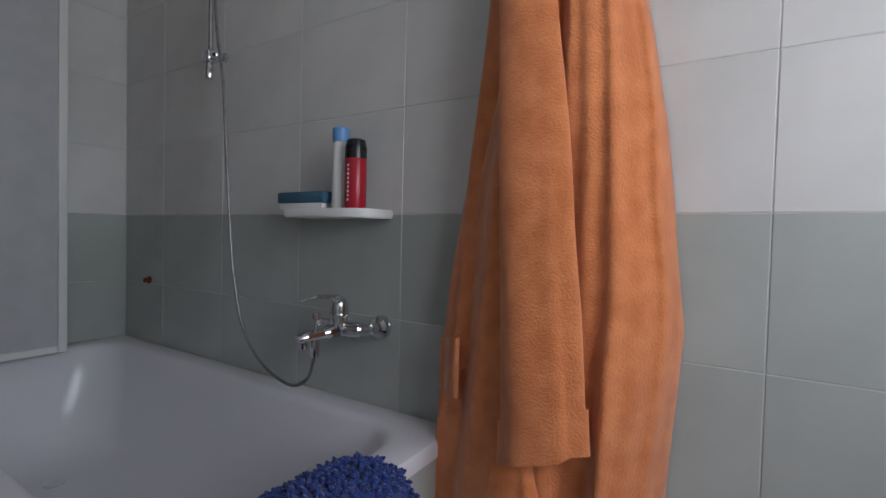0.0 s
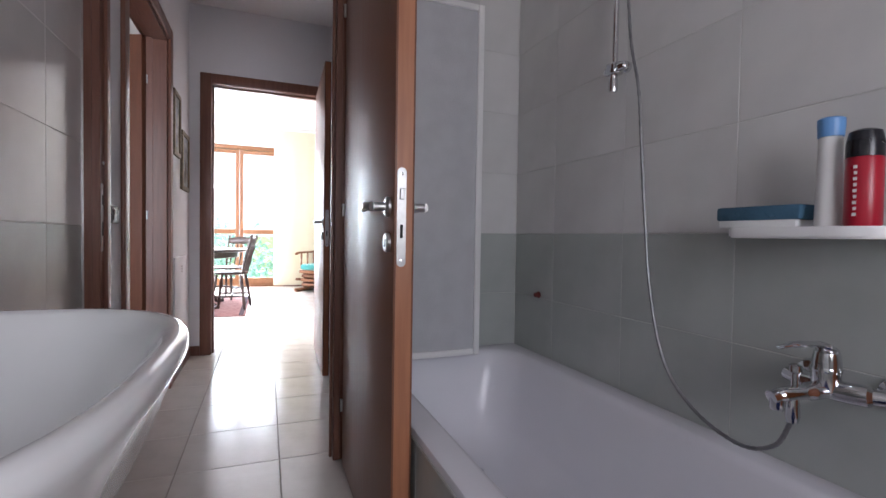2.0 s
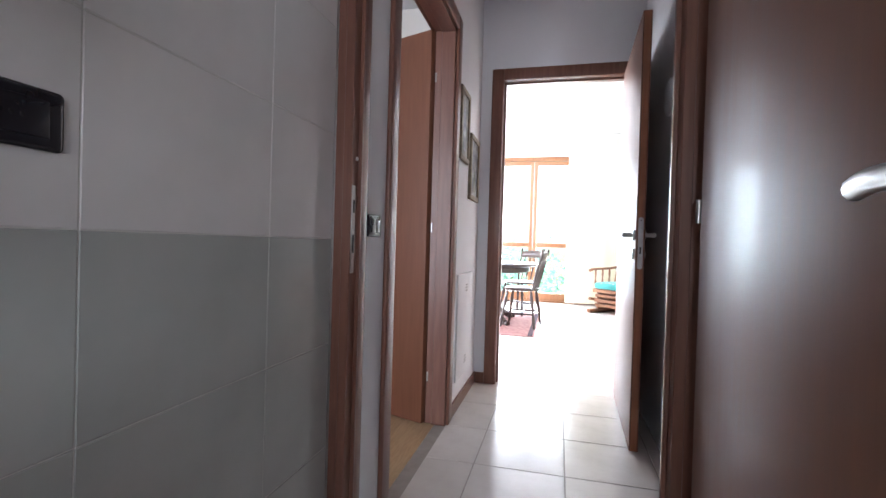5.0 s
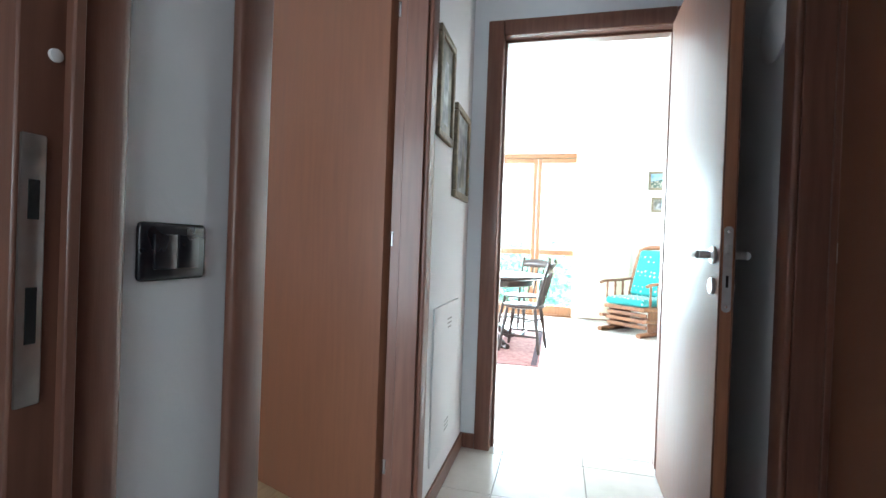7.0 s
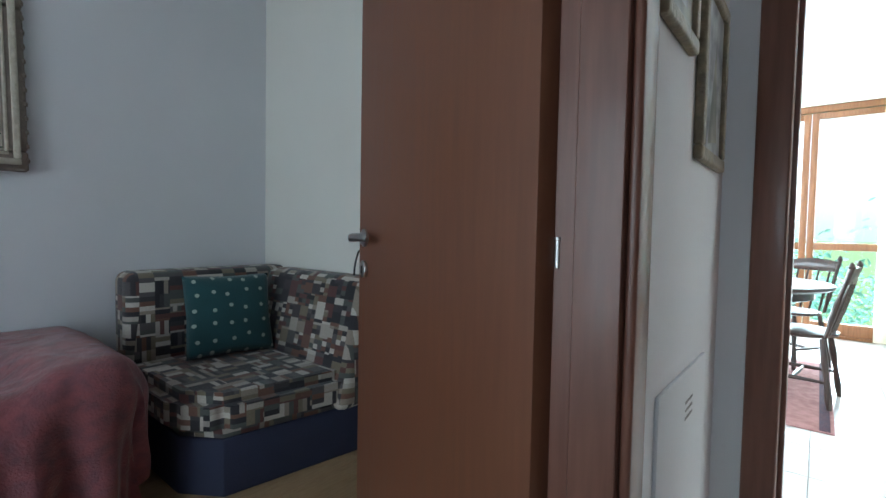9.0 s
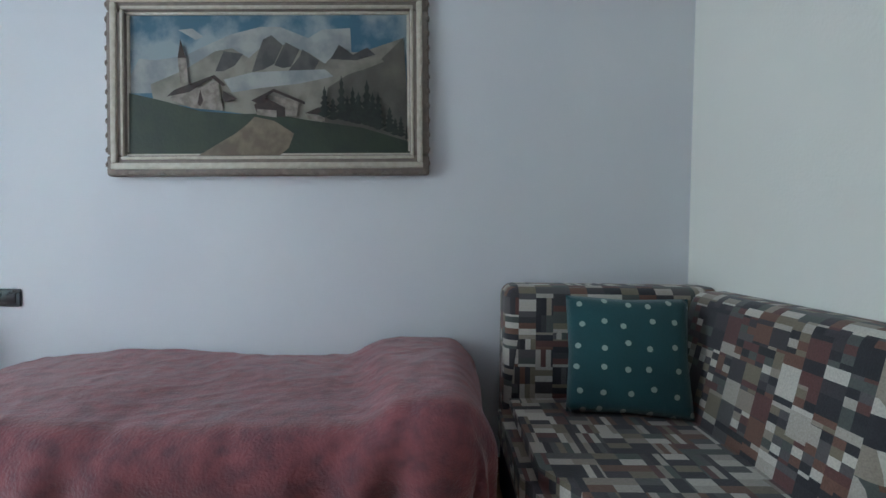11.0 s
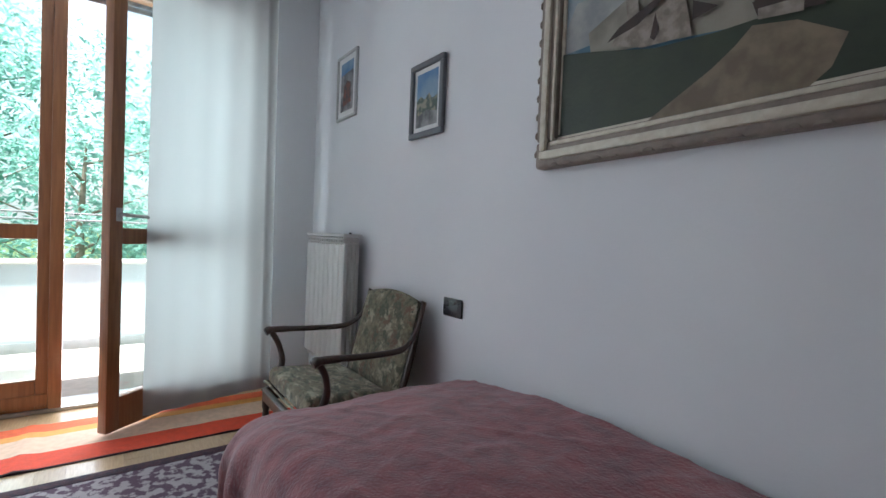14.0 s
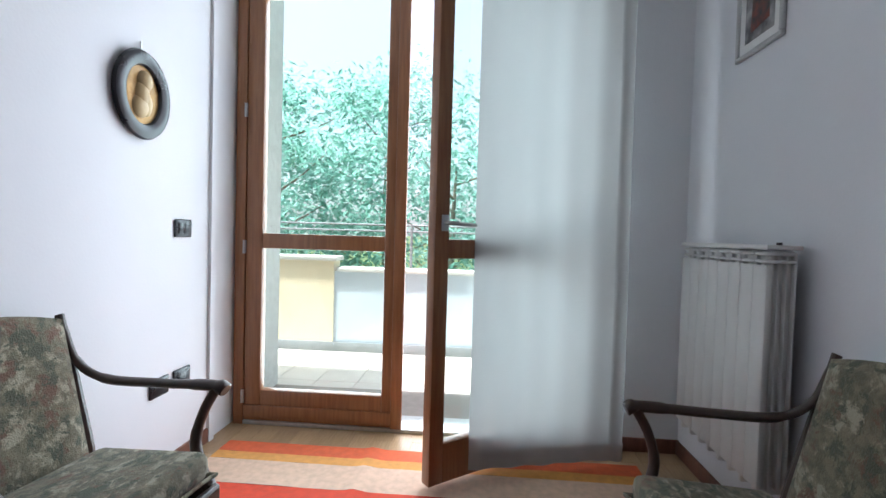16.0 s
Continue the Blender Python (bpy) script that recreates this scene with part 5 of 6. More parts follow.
framed("small_painting", pose(-0.99, RS, 1.505) @ Matrix.Diagonal((-1, 1, 1, 1)), 0.272, 0.348, 0.028, GREY_FRAME, [(P_BLUE, FULL), (P_TOWN, [(0, 0), (1, 0), (1, 0.52), (0.75, 0.48), (0.6, 0.6), (0.4, 0.5), (0.2, 0.58), (0, 0.5)]), (P_GREY, [(0, 0), (1, 0), (1, 0.22), (0.5, 0.3), (0, 0.2)])], "small town view in a grey frame with a white mount", 0.024, 0.022)
framed("small_painting", pose(-0.075, RS, 1.752) @ Matrix.Diagonal((-1, 1, 1, 1)), 0.285, 0.405, 0.018, SILVER_FRAME, [(P_GREY, FULL), (P_BLUE, [(0, 0.75), (0, 1), (1, 1), (1, 0.8)]), (P_RED, [(0.2, 0.1), (0.85, 0.15), (0.8, 0.55), (0.5, 0.62), (0.25, 0.5)])], "small town view in a pale frame", 0.018, 0.035)
wall_plate("bed_socket", pose(-1.375, RS, 0.752), 0.13, 0.078, "black wall socket plate beside the bed", "socket")
wall_plate("bed_switch", pose(-0.070, RN, 1.043, 0, 0, 180), 0.115, 0.078, "black light switch plate on the white wall")
for xx in (-0.215, -0.07):
    wall_plate("low_socket", pose(xx, RN, 0.385, 0, 0, 180), 0.115, 0.078, "black wall socket plate low on the wall", "socket")

cameo = thing("oval_relief", pose(-0.335, RN, 1.545, 0, 0, 180), "oval gilt relief in a black frame", "wall relief")
bm = bmesh.new()
grid(bm, 48, 10, lambda u, v: Vector(((0.118 + 0.03 * math.cos(2 * math.pi * v)) * math.cos(2 * math.pi * u), 0.016 + 0.016 * math.sin(2 * math.pi * v), (0.138 + 0.03 * math.cos(2 * math.pi * v)) * math.sin(2 * math.pi * u))), True)
part("frame", bm, BLACK_PLASTIC, cameo, "black oval frame")
GOLD = material("old_gilt", (0.42, 0.24, 0.07), 0.4, (0.28, 0.15, 0.04), 20, metal=0.3, bump=0.2)
part("back_plate", turn(lathe(bmesh.new(), [(0.105, 0), (0.105, 0.008), (0.08, 0.011), (0.0005, 0.012)], 36, sy=1.18), pose(0, 0.002, 0, -90)), GOLD, cameo, "gilt oval ground")
bm = bmesh.new()
for x, z, a, b, h in ((-0.008, 0.052, 0.036, 0.042, 0.03), (0.004, 0.0, 0.034, 0.055, 0.026), (0.012, -0.045, 0.042, 0.045, 0.024), (-0.02, -0.03, 0.03, 0.05, 0.02)):
    turn_ = lathe(bmesh.new(), [(1, 0), (0.93, 0.4), (0.7, 0.75), (0.35, 0.95), (0.01, 1)], 20)
    bmesh.ops.transform(turn_, matrix=Matrix.Translation((x, 0.010, z)) @ Matrix.Diagonal((a, h, b, 1)) @ pose(0, 0, 0, -90), verts=turn_.verts)
    me_tmp = bpy.data.meshes.new("tmp")
    turn_.to_mesh(me_tmp)
    turn_.free()
    bm.from_mesh(me_tmp)
    bpy.data.meshes.remove(me_tmp)
part("relief", bm, material("ivory_gilt", (0.56, 0.42, 0.22), 0.45, (0.45, 0.31, 0.14), 15), cameo, "plain rounded ivory relief", 60)
part("hanger", B((-0.004, 0.004, 0.165), (0.004, 0.01, 0.20), 0.002), STEEL, cameo)
framed("wall_picture", pose(-0.40, RN, 1.90, 0, 0, 180) @ Matrix.Diagonal((1, 1, 1, 1)), 0.10, 0.14, 0.02, BLACK_PLASTIC, [(P_GREY, FULL)], "small dark framed picture on the white wall")
framed("wall_picture", pose(-0.68, RN, 1.745, 0, 0, 180), 0.26, 0.34, 0.035, GILT, [(P_DULL, FULL)], "small gilt framed picture on the white wall")

RAD = material("radiator_enamel", (0.72, 0.72, 0.70), 0.35, (0.68, 0.68, 0.66), 5)
rad = thing("radiator", pose(-0.552, RS, 0.035) @ Matrix.Diagonal((0.96, 1, 1, 1)), "white tall sectional radiator on the bedroom wall", "radiator")
for k in range(8):
    x0 = 0.075 * k
    sec = part("section", B((x0 + 0.0006, 0.125, 0.26), (x0 + 0.0744, 0.14, 0.945), 0.0015, 1), RAD, rad, "", 50)
    for yy in (0.045, 0.07, 0.095, 0.116):
        part("fin", B((x0 + 0.012, yy, 0.25), (x0 + 0.064, yy + 0.007, 0.985), 0.002, 1), RAD, sec, "", 50)
    part("water_tube", B((x0 + 0.028, 0.04, 0.23), (x0 + 0.048, 0.13, 0.99), 0.004, 1), RAD, sec, "", 50)
    for zz in (0.952, 0.975):
        part("grille_bar", B((x0 + 0.006, 0.05, zz), (x0 + 0.070, 0.138, zz + 0.010), 0.003, 1), RAD, sec, "", 50)
part("top_rail", B((-0.006, 0.04, 0.994), (0.606, 0.145, 1.008), 0.004), RAD, rad)
part("bleed_valve", lathe(bmesh.new(), [(0.008, 0), (0.008, 0.016)], 10, (0.012, 0.1, 1.0)), BLACK_PLASTIC, rad)
for xx in (0.10, 0.5):
    part("bracket", B((xx, 0.0, 0.85), (xx + 0.02, 0.05, 0.87)), RAD, rad)
    part("bracket", B((xx, 0.0, 0.35), (xx + 0.02, 0.05, 0.37)), RAD, rad)


def armchair(m, label):
    """A low open armchair that looks along +y, with its back near y = 0; arms at x = +-0.30."""
    c = thing("armchair", m, label, "armchair", "olive armchairs")
    part("seat", turn(B((-0.255, 0.05, 0), (0.255, 0.53, 0.085), 0.035, 4), pose(0, 0, 0.315, 3)), FLORAL, c, "olive floral tapestry seat", 70)
    part("piping", tube(bmesh.new(), smooth_path([(-0.25, 0.08, 0.335), (-0.255, 0.50, 0.352), (-0.2, 0.536, 0.355), (0.2, 0.536, 0.355), (0.255, 0.50, 0.352), (0.25, 0.08, 0.335)], 5), 0.006, 8), FLORAL, c)
    bm = bmesh.new()

    def back(u, v, s):
        x = -0.245 + 0.49 * u
        top = 0.43 + 0.035 * (1 - (2 * u - 1) ** 2)
        e = (max(0, 1 - (2 * u - 1) ** 8) * max(0, 1 - (2 * v - 1) ** 8)) ** 0.5
        return Vector((x, -0.015 - 0.14 * v + s * (0.018 + 0.022 * e), 0.335 + top * v))
    grid(bm, 18, 16, lambda u, v: back(u, v, 1))
    grid(bm, 18, 16, lambda u, v: back(u, v, -0.5))
    bmesh.ops.holes_fill(bm, edges=[e for e in bm.edges if e.is_boundary])
    bmesh.ops.recalc_face_normals(bm, faces=bm.faces)
    part("backrest", bm, FLORAL, c, "olive floral tapestry backrest", 70)
    part("front_rail", B((-0.265, 0.525, 0.262), (0.265, 0.553, 0.325), 0.008, 3), DARK_WOOD, c)
    part("beading", tube(bmesh.new(), [(-0.25 + 0.02 * k, 0.556, 0.318) for k in range(26)], [0.006 if k % 2 else 0.0035 for k in range(26)], 8), DARK_WOOD, c)
    for s in (-1, 1):
        part("side_rail", B((s * 0.258 - 0.012, 0.0, 0.262), (s * 0.258 + 0.012, 0.53, 0.325), 0.005), DARK_WOOD, c)
        part("arm", tube(bmesh.new(), smooth_path([(s * 0.257, -0.150, 0.74), (s * 0.266, -0.095, 0.635), (s * 0.290, 0.0, 0.583), (s * 0.305, 0.20, 0.578), (s * 0.31, 0.40, 0.584), (s * 0.312, 0.50, 0.584), (s * 0.312, 0.525, 0.573)], 6), [0.012] * 6 + [0.015] * 6 + [0.018] * 12 + [0.021] * 6 + [0.026] * 6 + [0.023], 12, 0.75), DARK_WOOD, c, "dark curved armrest")
        part("arm_post", tube(bmesh.new(), smooth_path([(s * 0.305, 0.49, 0.578), (s * 0.296, 0.445, 0.51), (s * 0.278, 0.43, 0.43), (s * 0.268, 0.47, 0.35), (s * 0.262, 0.525, 0.29)], 6), [0.017] * 10 + [0.019] * 10 + [0.022] * 5, 12), DARK_WOOD, c)
        part("leg", lathe(bmesh.new(), [(0.009, 0.0), (0.012, 0.02), (0.020, 0.20), (0.017, 0.215), (0.023, 0.23), (0.023, 0.27)], 12, (s * 0.255, 0.53, 0)), DARK_WOOD, c)
        part("back_post", tube(bmesh.new(), smooth_path([(s * 0.25, -0.10, 0.0), (s * 0.255, -0.03, 0.20), (s * 0.258, -0.02, 0.34), (s * 0.258, -0.09, 0.55), (s * 0.254, -0.165, 0.775)], 5), [0.013] * 5 + [0.018] * 12 + [0.014] * 4, 10), DARK_WOOD, c)
    part("back_rail", B((-0.25, -0.035, 0.262), (0.25, -0.008, 0.325), 0.005), DARK_WOOD, c)
    return c


armchair(pose(-0.98, -3.02, 0) @ Matrix.Diagonal((1.0, 0.75, 0.98, 1)), "low wooden armchair in olive floral tapestry near the radiator")
armchair(pose(-0.985, -1.045, 0, 0, 0, 174) @ Matrix.Diagonal((0.97, 0.75, 1.0, 1)), "low wooden armchair in olive floral tapestry near the balcony door")

# rug and mat
RUG = material("persian_rug_wool", (0.34, 0.30, 0.31), 0.95, (0.085, 0.045, 0.075), 30, bump=0.4, bump_scale=300, spread=(0.46, 0.54))
RUG_EDGE = material("dark_rug_border", (0.075, 0.03, 0.04), 0.95, (0.03, 0.02, 0.035), 40, bump=0.4, bump_scale=260)
rug = thing("persian_rug", pose(0, 0, 0.001), "dark red and grey persian rug on the parquet", "rug")
part("field", B((-2.35, -2.58, 0), (-0.61, -1.22, 0.008), 0.003), RUG, rug)
for a, b in (((-2.45, -2.68, 0), (-2.35, -1.12, 0.009)), ((-0.61, -2.68, 0), (-0.55, -1.12, 0.009)), ((-2.35, -2.68, 0), (-0.61, -2.58, 0.009)), ((-2.35, -1.22, 0), (-0.61, -1.12, 0.009))):
    part("border", B(a, b, 0.003), RUG_EDGE, rug)
STRIPES = [(-0.392, -0.38, (0.03, 0.012, 0.012)), (-0.38, -0.215, (0.72, 0.075, 0.03)), (-0.215, -0.02, (0.74, 0.52, 0.37)), (-0.02, 0.05, (0.76, 0.36, 0.09)), (0.05, 0.155, (0.74, 0.14, 0.05))]
runner = thing("striped_mat", pose(0, 0, 0.001), "red orange and beige striped floor mat", "mat")
for k, (a, b, c) in enumerate(STRIPES):
    part("stripe", grid(bmesh.new(), 4, 60, lambda u, v: Vector((a + (b - a) * u, -2.95 + 1.95 * v, 0.004 + 0.003 * max(0, wobble(a * 3 + u * (b - a) * 9, v * 16, 5)) + 0.010 * math.exp(-((v - 0.63) * 60) ** 2)))), material("mat_stripe", c, 0.9, tuple(x * 0.85 for x in c), 30, bump=0.3, bump_scale=250), runner, "", 80)
    part("underside", B((a, -2.95, 0), (b, -1.0, 0.003)), RUG_EDGE, runner)

# balcony door
GLASS = bpy.data.materials.new("window_glass")
GLASS.use_nodes = True
gn, gl = GLASS.node_tree.nodes, GLASS.node_tree.links
gt, gg, gm, gf = gn.new("ShaderNodeBsdfTransparent"), gn.new("ShaderNodeBsdfGlossy"), gn.new("ShaderNodeMixShader"), gn.new("ShaderNodeFresnel")
gt.inputs[0].default_value, gg.inputs["Roughness"].default_value = (0.93, 0.99, 0.975, 1), 0.02
gf.inputs["IOR"].default_value = 1.35
gl.new(gf.outputs[0], gm.inputs[0])
gl.new(gt.outputs[0], gm.inputs[1])
gl.new(gg.outputs[0], gm.inputs[2])
gl.new(gm.outputs[0], gn["Material Output"].inputs[0])


def sash(parent, w, h, rails, stile=0.085, d=0.055, bottom=0.14, wood=None):
    """A glazed leaf along +x, with rails at the given heights; returns nothing."""
    wood = wood or WINDOW_WOOD
    part("stile", B((0, -d / 2, 0), (stile, d / 2, h), 0.006, 2), wood, parent)
    part("stile", B((w - stile, -d / 2, 0), (w, d / 2, h), 0.006, 2), wood, parent)
    part("bottom_rail", B((stile, -d / 2 + 0.002, 0), (w - stile, d / 2 - 0.002, bottom), 0.005, 2), wood, parent)
    part("top_rail", B((stile, -d / 2 + 0.002, h - stile), (w - stile, d / 2 - 0.002, h), 0.005, 2), wood, parent)
    zs = [bottom] + [z for z in rails] + [h - stile]
    for z in rails:
        part("mid_rail", B((stile, -d / 2 + 0.003, z - 0.04), (w - stile, d / 2 - 0.003, z + 0.04), 0.005, 2), wood, parent)
    for k, (a, b) in enumerate(zip(zs, zs[1:])):
        p = part("pane", B((stile - 0.005, -0.006, a + (0.035 if k else -0.005)), (w - stile + 0.005, 0.006, b - (0.035 if k < len(zs) - 2 else -0.005))), GLASS, parent, "clear glass pane")
        p.visible_shadow = False


WX = 0.385
wf = thing("window_1", pose(0, 0, 0), "varnished wooden balcony door frame", "window", "", "structure")
for a, b in (((WX - 0.03, -0.955, 0), (WX + 0.045, -0.90, 2.42)), ((WX - 0.03, -2.725, 0), (WX + 0.045, -2.67, 2.42)), ((WX - 0.03, -2.67, 2.36), (WX + 0.045, -0.955, 2.42))):
    part("frame_post", B(a, b, 0.004), WINDOW_WOOD, wf)
part("threshold", B((WX - 0.03, -2.67, 0), (WX + 0.16, -0.955, 0.022), 0.004), STEEL, wf, "worn metal threshold")
lf = thing("balcony_door_leaf", pose(WX, -0.96, 0.024, 0, 0, -90), "closed glazed wooden balcony door leaf", "window")
sash(lf, 0.835, 2.33, [0.965], 0.088, bottom=0.165)
part("drip_rail", B((0.0, -0.04, 0.02), (0.835, -0.026, 0.085), 0.006), WINDOW_WOOD, lf)
part("cover_strip", B((0.80, -0.045, 0), (0.86, -0.027, 2.33), 0.006), WINDOW_WOOD, lf)
for zz in (0.13, 0.93, 1.65):
    part("hinge", lathe(bmesh.new(), [(0.009, -0.035), (0.009, 0.035)], 10, (-0.004, -0.035, zz)), STEEL, lf)
lo = thing("balcony_door_leaf", pose(WX - 0.01, -2.675, 0.024, 0, 0, 129.0), "glazed wooden balcony door leaf standing open", "window")
sash(lo, 0.865, 2.33, [0.965], 0.07, bottom=0.165, wood=WINDOW_WOOD)
hd = part("handle_plate", turn(B((-0.017, 0, -0.033), (0.017, 0.008, 0.033), 0.005, 2), pose(0.82, 0.0275, 1.07)), STEEL, lo, "steel window handle")
part("handle_grip", tube(bmesh.new(), smooth_path([(0.82, 0.03, 1.07), (0.82, 0.06, 1.07), (0.78, 0.068, 1.068), (0.69, 0.066, 1.064)]), 0.009, 10), STEEL, hd)
sh = thing("roller_shutter", pose(0, 0, 0), "grey roller shutter slats at the lintel", "shutter")
for k in range(5):
    part("slat", B((0.50, -2.66, 2.33 + 0.036 * k), (0.512, -0.96, 2.362 + 0.036 * k), 0.004), P_GREY, sh)
CURTAIN = bpy.data.materials.new("sheer_curtain")
CURTAIN.use_nodes = True
cn, cl = CURTAIN.node_tree.nodes, CURTAIN.node_tree.links
dif, trl, mixs = cn.new("ShaderNodeBsdfDiffuse"), cn.new("ShaderNodeBsdfTranslucent"), cn.new("ShaderNodeMixShader")
dif.inputs[0].default_value, trl.inputs[0].default_value = (0.62, 0.62, 0.61, 1), (0.36, 0.37, 0.36, 1)
mixs.inputs[0].default_value = 0.5
cl.new(dif.outputs[0], mixs.inputs[1])
cl.new(trl.outputs[0], mixs.inputs[2])
cl.new(mixs.outputs[0], cn["Material Output"].inputs[0])
cur = thing("curtain", pose(0, 0, 0), "white sheer curtain gathered over the open leaf", "curtain")


def curtain_at(u, v):
    x, y = -0.06 + 0.24 * u, -2.175 - 0.715 * u
    f = 0.010 * math.sin(9 * u + 2 * v) * (0.4 + v) + 0.006 * math.sin(31 * u) + 0.010 * wobble(u * 3, v * 2, 4)
    if u > 0.9:
        f += 0.03 * math.sin((u - 0.9) * 10 * math.pi)
    return Vector((x - 0.90 * f, y - 0.43 * f, 2.66 - 2.615 * (1 - v) - 0.02 * u * (1 - v)))


part("cloth", grid(bmesh.new(), 90, 30, curtain_at), CURTAIN, cur, "", 80)
part("hem", grid(bmesh.new(), 90, 2, lambda u, v: curtain_at(u, v * 0.03) + Vector((-0.004, -0.002, 0))), CURTAIN, cur, "", 80)
part("curtain_rail", tube(bmesh.new(), [(-0.07, -2.15, 2.665), (0.19, -2.92, 2.665)], 0.012, 10), WHITE_PLASTIC, cur)
stick = thing("hiking_pole", pose(-4.15, -1.955, 0), "hiking pole with a black grip and strap beside the sofa", "hiking pole")
part("shaft", tube(bmesh.new(), [(0, 0, 0.03), (0.008, -0.018, 0.50), (0.010, -0.024, 0.64)], [0.006, 0.007, 0.008], 10), STEEL, stick, "thin metal lower shaft")
part("upper_shaft", tube(bmesh.new(), [(0.010, -0.024, 0.64), (0.016, -0.034, 0.94)], 0.0085, 10), NAVY, stick, "dark upper shaft")
part("tip", tube(bmesh.new(), [(0, 0, 0.0), (0, 0, 0.035)], [0.003, 0.007], 8), BLACK_PLASTIC, stick)
part("grip", tube(bmesh.new(), smooth_path([(0.016, -0.034, 0.93), (0.017, -0.036, 1.0), (0.017, -0.037, 1.06), (0.017, -0.038, 1.085)]), [0.013] * 6 + [0.017] * 6 + [0.015] * 6 + [0.019], 10), BLACK_PLASTIC, stick, "black moulded grip")
part("strap", tube(bmesh.new(), smooth_path([(0.017, -0.05, 0.99), (0.022, -0.062, 0.985), (0.030, -0.075, 0.93), (0.033, -0.078, 0.88)]), 0.009, 8, 0.3), BLACK_PLASTIC, stick, "black wrist strap")

# ---- living room ----
win2 = thing("window_2", pose(0, 0, 0), "wide wooden window doors of the living room", "window", "", "structure")
for a, b in (((LX0 - 0.10, 0.10, 0), (LX0 - 0.03, 0.17, 2.53)), ((LX0 - 0.10, -2.60, 0), (LX0 - 0.03, -2.53, 2.53)), ((LX0 - 0.10, -2.53, 2.46), (LX0 - 0.03, 0.10, 2.53)), ((LX0 - 0.10, -2.53, 0), (LX0 - 0.03, 0.10, 0.03))):
    part("frame_post", B(a, b, 0.004), WINDOW_WOOD, win2)
for k in range(4):
    leaf = thing("window_leaf", pose(LX0 - 0.065, 0.095 - 0.655 * k, 0.032, 0, 0, -90), "closed glazed wooden window leaf", "window", "living room window leaves")
    sash(leaf, 0.65, 2.42, [0.96], 0.065, bottom=0.13)
    part("handle", tube(bmesh.new(), smooth_path([(0.03, -0.03, 1.20), (0.03, -0.06, 1.20), (0.03, -0.062, 1.16), (0.03, -0.06, 1.10)]), 0.009, 8), STEEL, leaf)
CREAM_CLOTH = CURTAIN.copy()
CREAM_CLOTH.name = "cream_curtain_cloth"
CREAM_CLOTH.node_tree.nodes["Diffuse BSDF"].inputs[0].default_value = (0.80, 0.76, 0.60, 1)
CREAM_CLOTH.node_tree.nodes["Translucent BSDF"].inputs[0].default_value = (0.62, 0.58, 0.42, 1)
lcur = thing("curtain", pose(LX0 + 0.12, 0, 0), "pale cream flat curtain beside the living room window", "curtain")
part("cloth", grid(bmesh.new(), 90, 8, lambda u, v: Vector((0.006 * math.sin(u * 19 + 0.4 * v) + 0.008 * wobble(u * 5, v, 3), 0.02 + 0.80 * u, 0.03 + 2.80 * v))), CREAM_CLOTH, lcur, "", 80)
part("curtain_rail", tube(bmesh.new(), [(0, -2.65, 2.84), (0, 1.0, 2.84)], 0.014, 10), WHITE_PLASTIC, lcur)

TEAL = dotted("turquoise_cushion_cloth", (0.035, 0.30, 0.28), (0.45, 0.60, 0.56), 16, 0.24)
rock = thing("glider_chair", pose(-8.40, 0.83, 0, 0, 0, -134) @ Matrix.Diagonal((1.06, 1.06, 1.03, 1)), "turned wooden glider chair with turquoise cushions", "armchair")
for s in (-1, 1):
    part("base_rail", tube(bmesh.new(), smooth_path([(s * 0.27, -0.36, 0.03), (s * 0.27, -0.2, 0.03), (s * 0.27, 0.2, 0.03), (s * 0.27, 0.36, 0.03)]), 0.03, 10), MID_WOOD, rock)
    part("side_panel", prism([(s * 0.27 - 0.014, -0.22), (s * 0.27 + 0.014, -0.22), (s * 0.27 + 0.014, 0.18), (s * 0.27 - 0.014, 0.18)], 0.06, 0.30, 0.004, 1), MID_WOOD, rock)
    part("glide_rail", tube(bmesh.new(), smooth_path([(s * 0.31, -0.28, 0.20), (s * 0.31, 0.0, 0.17), (s * 0.31, 0.30, 0.20)]), 0.022, 10), MID_WOOD, rock)
    part("arm", tube(bmesh.new(), smooth_path([(s * 0.29, -0.26, 0.66), (s * 0.31, -0.05, 0.64), (s * 0.32, 0.22, 0.63), (s * 0.32, 0.30, 0.61)]), 0.026, 10, 0.7), MID_WOOD, rock)
    for k in range(3):
        part("spindle", lathe(bmesh.new(), [(0.010, 0.36), (0.017, 0.43), (0.010, 0.50), (0.016, 0.57), (0.010, 0.64)], 10, (s * 0.30, -0.1 + 0.15 * k, 0)), MID_WOOD, rock)
    part("back_post", tube(bmesh.new(), smooth_path([(s * 0.27, -0.18, 0.32), (s * 0.28, -0.28, 0.66), (s * 0.28, -0.42, 1.06)]), [0.024] * 6 + [0.028] * 5 + [0.02] * 2, 10), MID_WOOD, rock)
for zz, yy in ((0.09, 0.2), (0.16, 0.22), (0.23, 0.2)):
    part("cross_slat", B((-0.27, yy, zz), (0.27, yy + 0.035, zz + 0.045), 0.01, 2), MID_WOOD, rock)
part("top_rail", tube(bmesh.new(), smooth_path([(-0.29, -0.41, 1.02), (-0.15, -0.43, 1.075), (0.15, -0.43, 1.075), (0.29, -0.41, 1.02)]), 0.032, 10), MID_WOOD, rock)
part("seat_frame", B((-0.28, -0.24, 0.30), (0.28, 0.28, 0.35), 0.012), MID_WOOD, rock)
part("seat_cushion", B((-0.26, -0.2, 0.35), (0.26, 0.29, 0.45), 0.045, 4), TEAL, rock, "turquoise sprigged seat cushion", 70)
